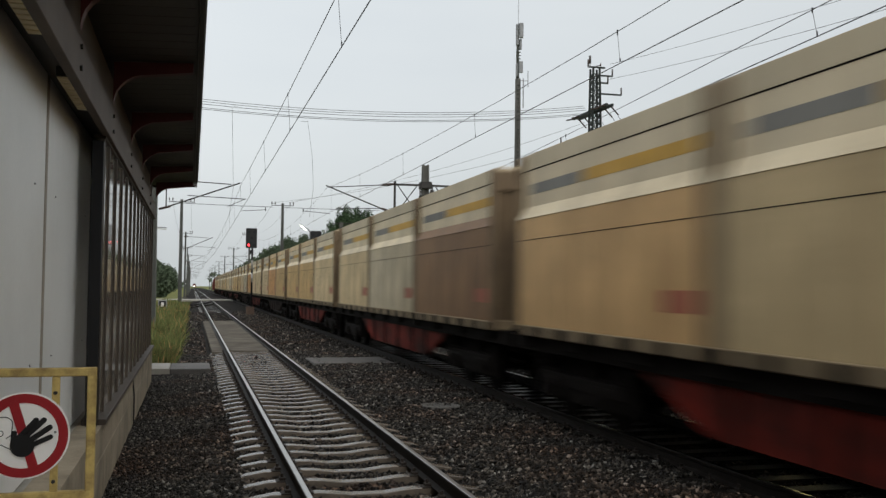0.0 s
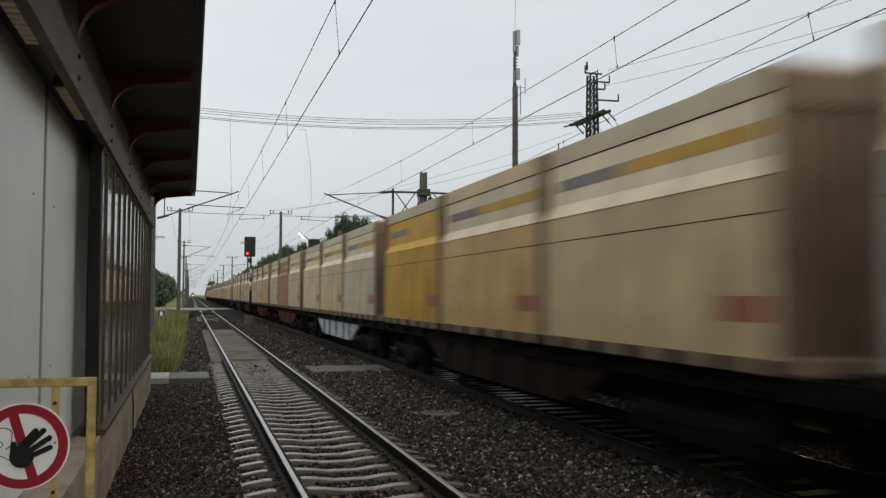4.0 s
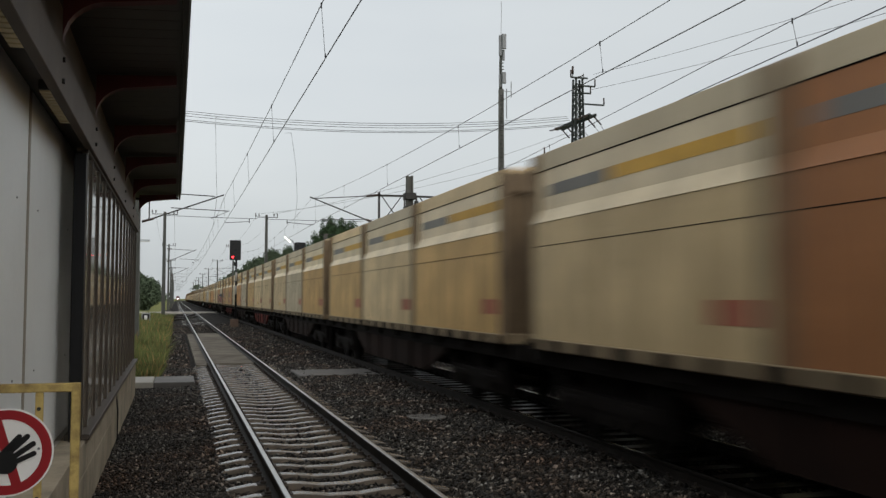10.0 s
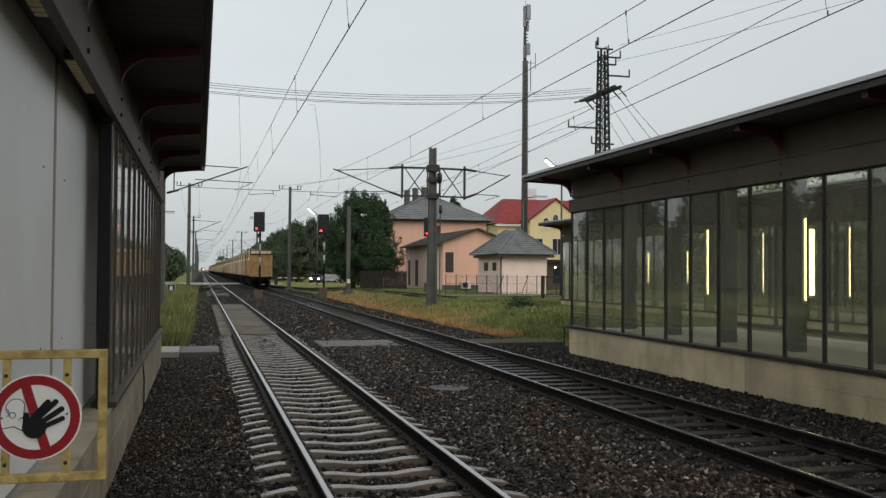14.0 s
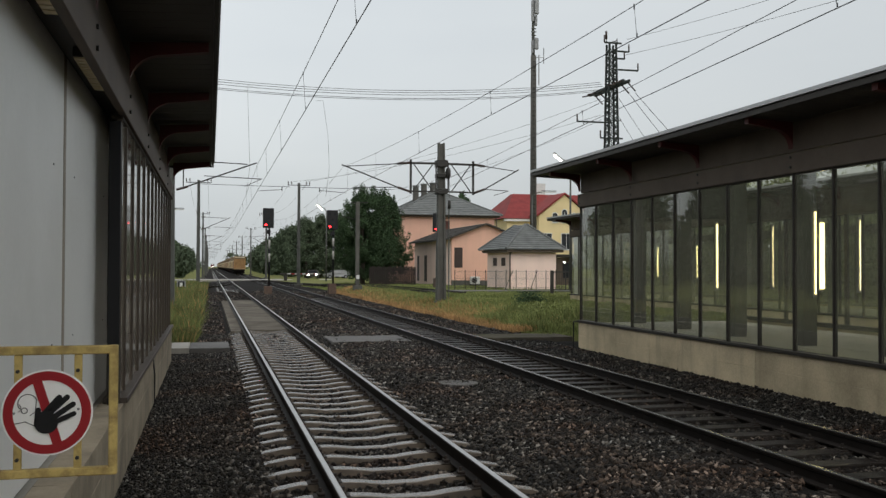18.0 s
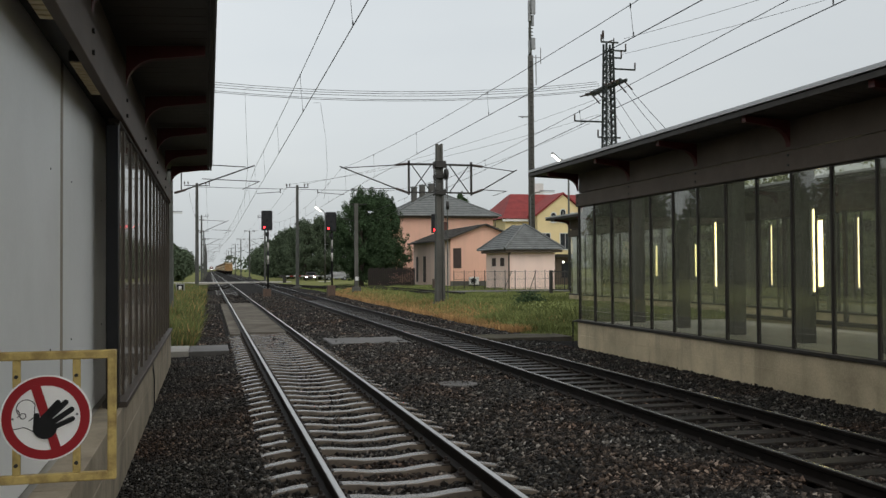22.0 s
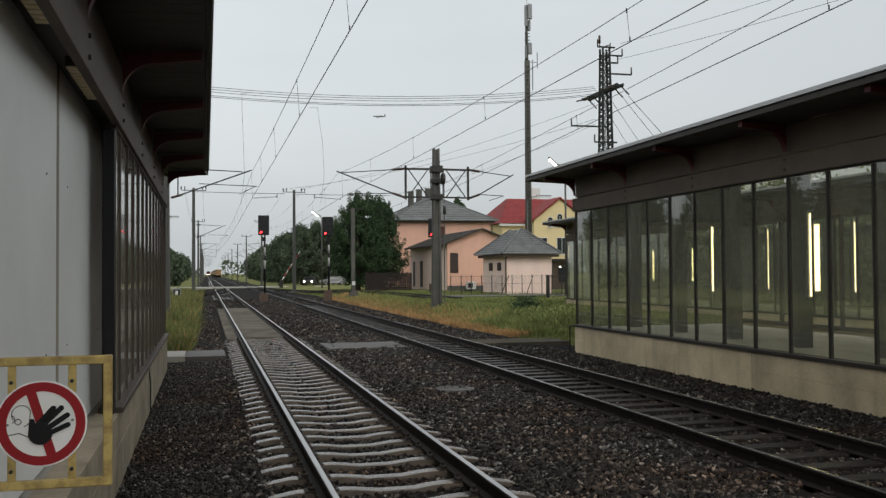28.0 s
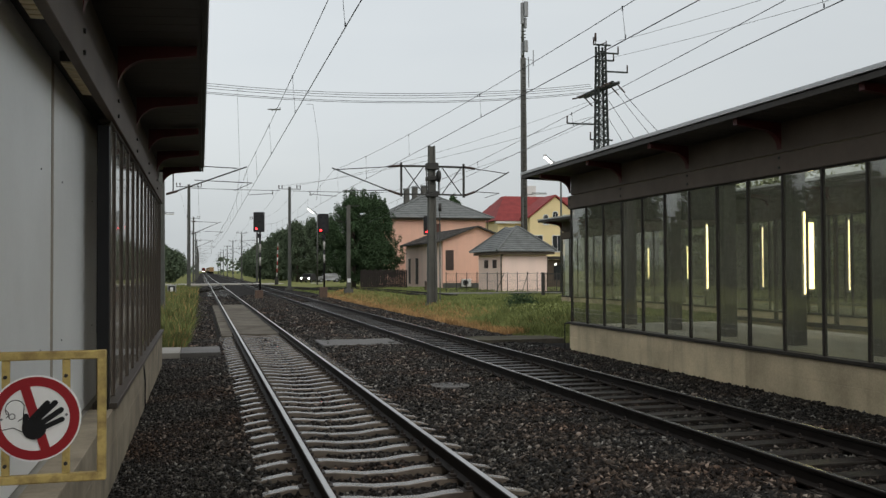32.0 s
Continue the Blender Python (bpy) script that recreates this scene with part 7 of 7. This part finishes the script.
def blades(name, count, x_fn, y0, y1, h, seed, material, label, power=1.4, width=0.012):
    """Grass blades: bent slivers standing on the ground."""
    rng = np.random.default_rng(seed)
    y = y0 + (y1 - y0) * rng.uniform(0, 1, count) ** power
    x = x_fn(rng, y)
    z = np.array([grass_height(a, b) if (a < -1.3 or a > 9.2) else bed_height(a, b) for a, b in zip(x, y)])
    keep = ~((x > 13.4) & (x < 30.1) & (y > 59.3) & (y < 63.2))
    x, y, z = x[keep], y[keep], z[keep]
    n = len(x)
    hh = rng.uniform(0.4, 1.2, n) * h * (0.7 + 0.5 * np.sin(x * 1.3 + 2 * np.sin(y * 0.4)) ** 2)
    a = rng.uniform(0, 2 * np.pi, n)
    wv = np.stack([np.cos(a), np.sin(a), 0 * a], 1) * (width * (1 + y / 25))[:, None]
    lean = np.stack([rng.normal(0, 0.3, n), rng.normal(0, 0.3, n), np.ones(n)], 1) * hh[:, None]
    p = np.stack([x, y, z - 0.02], 1)
    bend = np.stack([rng.normal(0, 0.12, n), rng.normal(0, 0.12, n), 0 * a], 1) * hh[:, None]
    v = np.stack([p - wv, p + wv, p + lean * 0.55 + wv * 0.7, p + lean * 0.55 - wv * 0.7, p + lean + bend], 1).reshape(-1, 3)
    base = 5 * np.arange(n)
    f = np.concatenate([np.stack([base, base + 1, base + 2], 1), np.stack([base, base + 2, base + 3], 1), np.stack([base + 3, base + 2, base + 4], 1)])
    return tagged(new(name, fast_mesh(name, v, f, M[material])), label, "grass", kind="stuff")


blades("grass", 110000, lambda r, y: edge_np(y) + np.abs(r.normal(0, 6.5, len(y))), 26.5, 100, 0.15, 1, "grass", "rough green grass on the verge beside the tracks", 1.3, 0.007)
blades("tall_weeds", 9000, lambda r, y: 10.1 + np.abs(r.normal(0, 1.6, len(y))), 27.2, 35, 0.36, 2, "grass", "tall green weeds near the shelter end", 1.0, 0.009)
blades("dry_grass", 32000, lambda r, y: edge_np(y) - 0.2 + np.abs(r.normal(0, 0.95, len(y))), 28, 78, 0.22, 3, "dry_grass", "dry orange-brown grass along the edge of the ballast", 1.3, 0.007)
blades("verge_grass", 40000, lambda r, y: -0.42 - np.abs(r.normal(0, 1.3, len(y))), 26.6, 100, 0.6, 4, "verge_grass", "tall green grass on the verge behind the shelter", 1.2, 0.008)
blades("dry_stalks", 2500, lambda r, y: -0.42 - np.abs(r.normal(0, 1.1, len(y))), 26.6, 90, 0.66, 31, "dry_grass", "dry brownish stalks standing among the tall verge grass", 1.2, 0.006)
blades("green_tufts", 9000, lambda r, y: edge_np(y) + 0.1 + np.abs(r.normal(0, 1.5, len(y))), 28, 75, 0.26, 32, "grass", "green tufts growing through the dry grass", 1.2, 0.008)
bush_rng = np.random.default_rng(23)
for bx, by, bw, bh, count, label in ((12.45, 35.1, 0.3, 0.62, 2400, "low leafy dark green bush in the grass"), (12.6, 32.6, 0.6, 0.34, 3000, "low spread of pale green leafy weeds near the shelter end")):
    spread = np.clip(bush_rng.normal(0, 1, (count, 3)), -1.9, 1.9) * np.array([bw, bw, bh * 0.42]) + np.array([bx, by, 0.24 + bh * 0.38])
    spread[:, 2] = np.maximum(spread[:, 2], 0.2)
    tagged(new("bush", quads_mesh("bush", spread, bush_rng.uniform(0.025, 0.065, count), 24, M["leaf"] if bh > 0.5 else M["grass"])), label, "bush")


# ---- cars behind the crossing ----
def car(x, y, turn, colour, lights, label):
    t = thing("car", label, "car", pose(x, y, -0.05, 0, 0, turn))
    bm = B()
    prof = [(-2.1, 0.35), (2.1, 0.35), (2.15, 0.75), (1.25, 0.95), (0.55, 1.42), (-1.2, 1.45), (-1.95, 0.98), (-2.15, 0.8)]
    a = [bm.verts.new((-0.85 if i < 4 or i == 7 else -0.72, y_, z)) for i, (y_, z) in enumerate(prof)]
    b = [bm.verts.new((-v.co.x, v.co.y, v.co.z)) for v in a]
    for i in range(8):
        j = (i + 1) % 8
        bm.faces.new((a[i], a[j], b[j], b[i]))
    bm.faces.new(a[::-1])
    bm.faces.new(b)
    part("body", bm, M[colour], t)
    bm = B()
    prism(bm, [(-0.66, 0.98), (0.66, 0.98), (0.6, 1.36), (-0.6, 1.36)], 0.6, 1.2)
    part("windscreen", bm, M["dark_pane"], t)
    for s in (-1, 1):
        for yy in (-1.3, 1.35):
            bm = B()
            rod(bm, (s * 0.72, yy, 0.32), (s * 0.88, yy, 0.32), 0.32, seg=16)
            w = part("wheel", bm, M["black"], t)
            bm = B()
            rod(bm, (s * 0.88, yy, 0.32), (s * 0.89, yy, 0.32), 0.19, seg=12)
            part("rim", bm, M["grey_steel"], w)
        plain("headlight", *sorted((s * 0.5, s * 0.78)), 2.13, 2.2, 0.6, 0.78, M["headlight"] if lights else M["white"], t, "lit headlight" if lights else "")
    return t


CAR = car(16.0, 150, 172, "dark_steel", True, "dark car waiting with lit headlights at the level crossing")
car(20.3, 152, 95, "grey_steel", False, "grey car parked behind the trees")
car(25.6, 153, 85, "dark_steel", False, "dark car parked behind the trees")

# ---- a train far off with its lamps lit, and an airliner ----
far_train = locomotive("far_locomotive", "locomotive far down the line with lit headlamps", 0)
for x, z in ((-0.6, 1.4), (0.6, 1.4), (0.0, 3.4)):
    bm = B()
    rod(bm, (x, -0.1, z), (x, -0.02, z), 0.22 if z < 2 else 0.12, seg=12)
    part("headlamp", bm, M["headlight"], far_train, "bright lit headlamp")
plane = thing("airliner", "small pale airliner high in the sky", "aeroplane")
bm = B()
for (ya, ra), (yb2, rb) in zip(((-17, 0.5), (-14, 1.4), (-8, 1.9), (9, 1.9), (15, 1.2)), ((-14, 1.4), (-8, 1.9), (9, 1.9), (15, 1.2), (19, 0.3))):
    rod(bm, (0, ya, 0), (0, yb2, 0), ra, rb, 12)
part("fuselage", bm, M["grey_steel"], plane)
for s in (-1, 1):
    for ya, yb2, ln, yt, z, name in ((-5, 1.5, 15, 6.5, -0.6, "wing"), (13, 16, 5.5, 17.2, 0.8, "tailplane")):
        bm = B()
        v = [bm.verts.new(c) for c in ((s * 1, ya, z), (s * 1, yb2, z), (s * ln, yt, z + 0.9), (s * ln, yt - 1.3, z + 0.9))]
        w2 = [bm.verts.new((q.co.x, q.co.y, q.co.z + 0.35)) for q in v]
        for i in range(4):
            j = (i + 1) % 4
            bm.faces.new((v[i], v[j], w2[j], w2[i]))
        bm.faces.new(v)
        bm.faces.new(w2[::-1])
        part(name, bm, M["grey_steel"], plane)
    bm = B()
    rod(bm, (s * 5.5, -4.5, -2.0), (s * 5.5, -0.5, -2.0), 1.0, 0.8, 10)
    part("engine", bm, M["grey_steel"], plane)
bm = B()
prism(bm, [(-0.15, 1.0), (0.15, 1.0), (0.15, 6.5), (-0.15, 6.5)], 15.0, 18.5)
part("fin", bm, M["grey_steel"], plane)


# ---- what moves ----
def motions():
    for k, w in enumerate(WAGONS):
        walk(w, [(t, pose(6.57, d + PITCH * k, 0)) for t, d in TAIL])
    walk(loco, [(t, pose(6.57, d + PITCH * len(WAGONS), 0)) for t, d in TAIL])
    walk(far_train, [(0.0, pose(1.86, 930, 0)), (16.0, pose(1.86, 860, 0)), (32.0, pose(1.86, 780, 0))])
    walk(CAR, [(0.0, pose(18.2, 150.2, -0.05, 0, 0, 168)), (13.0, pose(18.2, 150.2, -0.05, 0, 0, 168)), (16.5, pose(17.1, 150.1, -0.05, 0, 0, 170)), (18.5, pose(16.0, 150, -0.05, 0, 0, 172)),
               (26.5, pose(16.0, 150, -0.05, 0, 0, 172)), (29.0, pose(16.6, 149.8, -0.05, 0, 0, 160)), (32.0, pose(16.8, 149.6, -0.05, 0, 0, 158))])
    walk(BARRIER, [(0.0, pose(0, -0.3, 0.85)), (25.8, pose(0, -0.3, 0.85)), (27.5, pose(0, -0.3, 0.85, 0, -45, 0)), (28.5, pose(0, -0.3, 0.85, 0, -68, 0)),
                   (30.0, pose(0, -0.3, 0.85, 0, -84, 0)), (31.0, pose(0, -0.3, 0.85, 0, -88, 0)), (32.0, pose(0, -0.3, 0.85, 0, -88, 0))])
    walk(plane, [(0.0, pose(498 + 27.5 * 69, 2500, 434, 0, 0, -90)), (32.0, pose(498 - 4.5 * 69, 2500, 434, 0, 0, -90))])


motions()
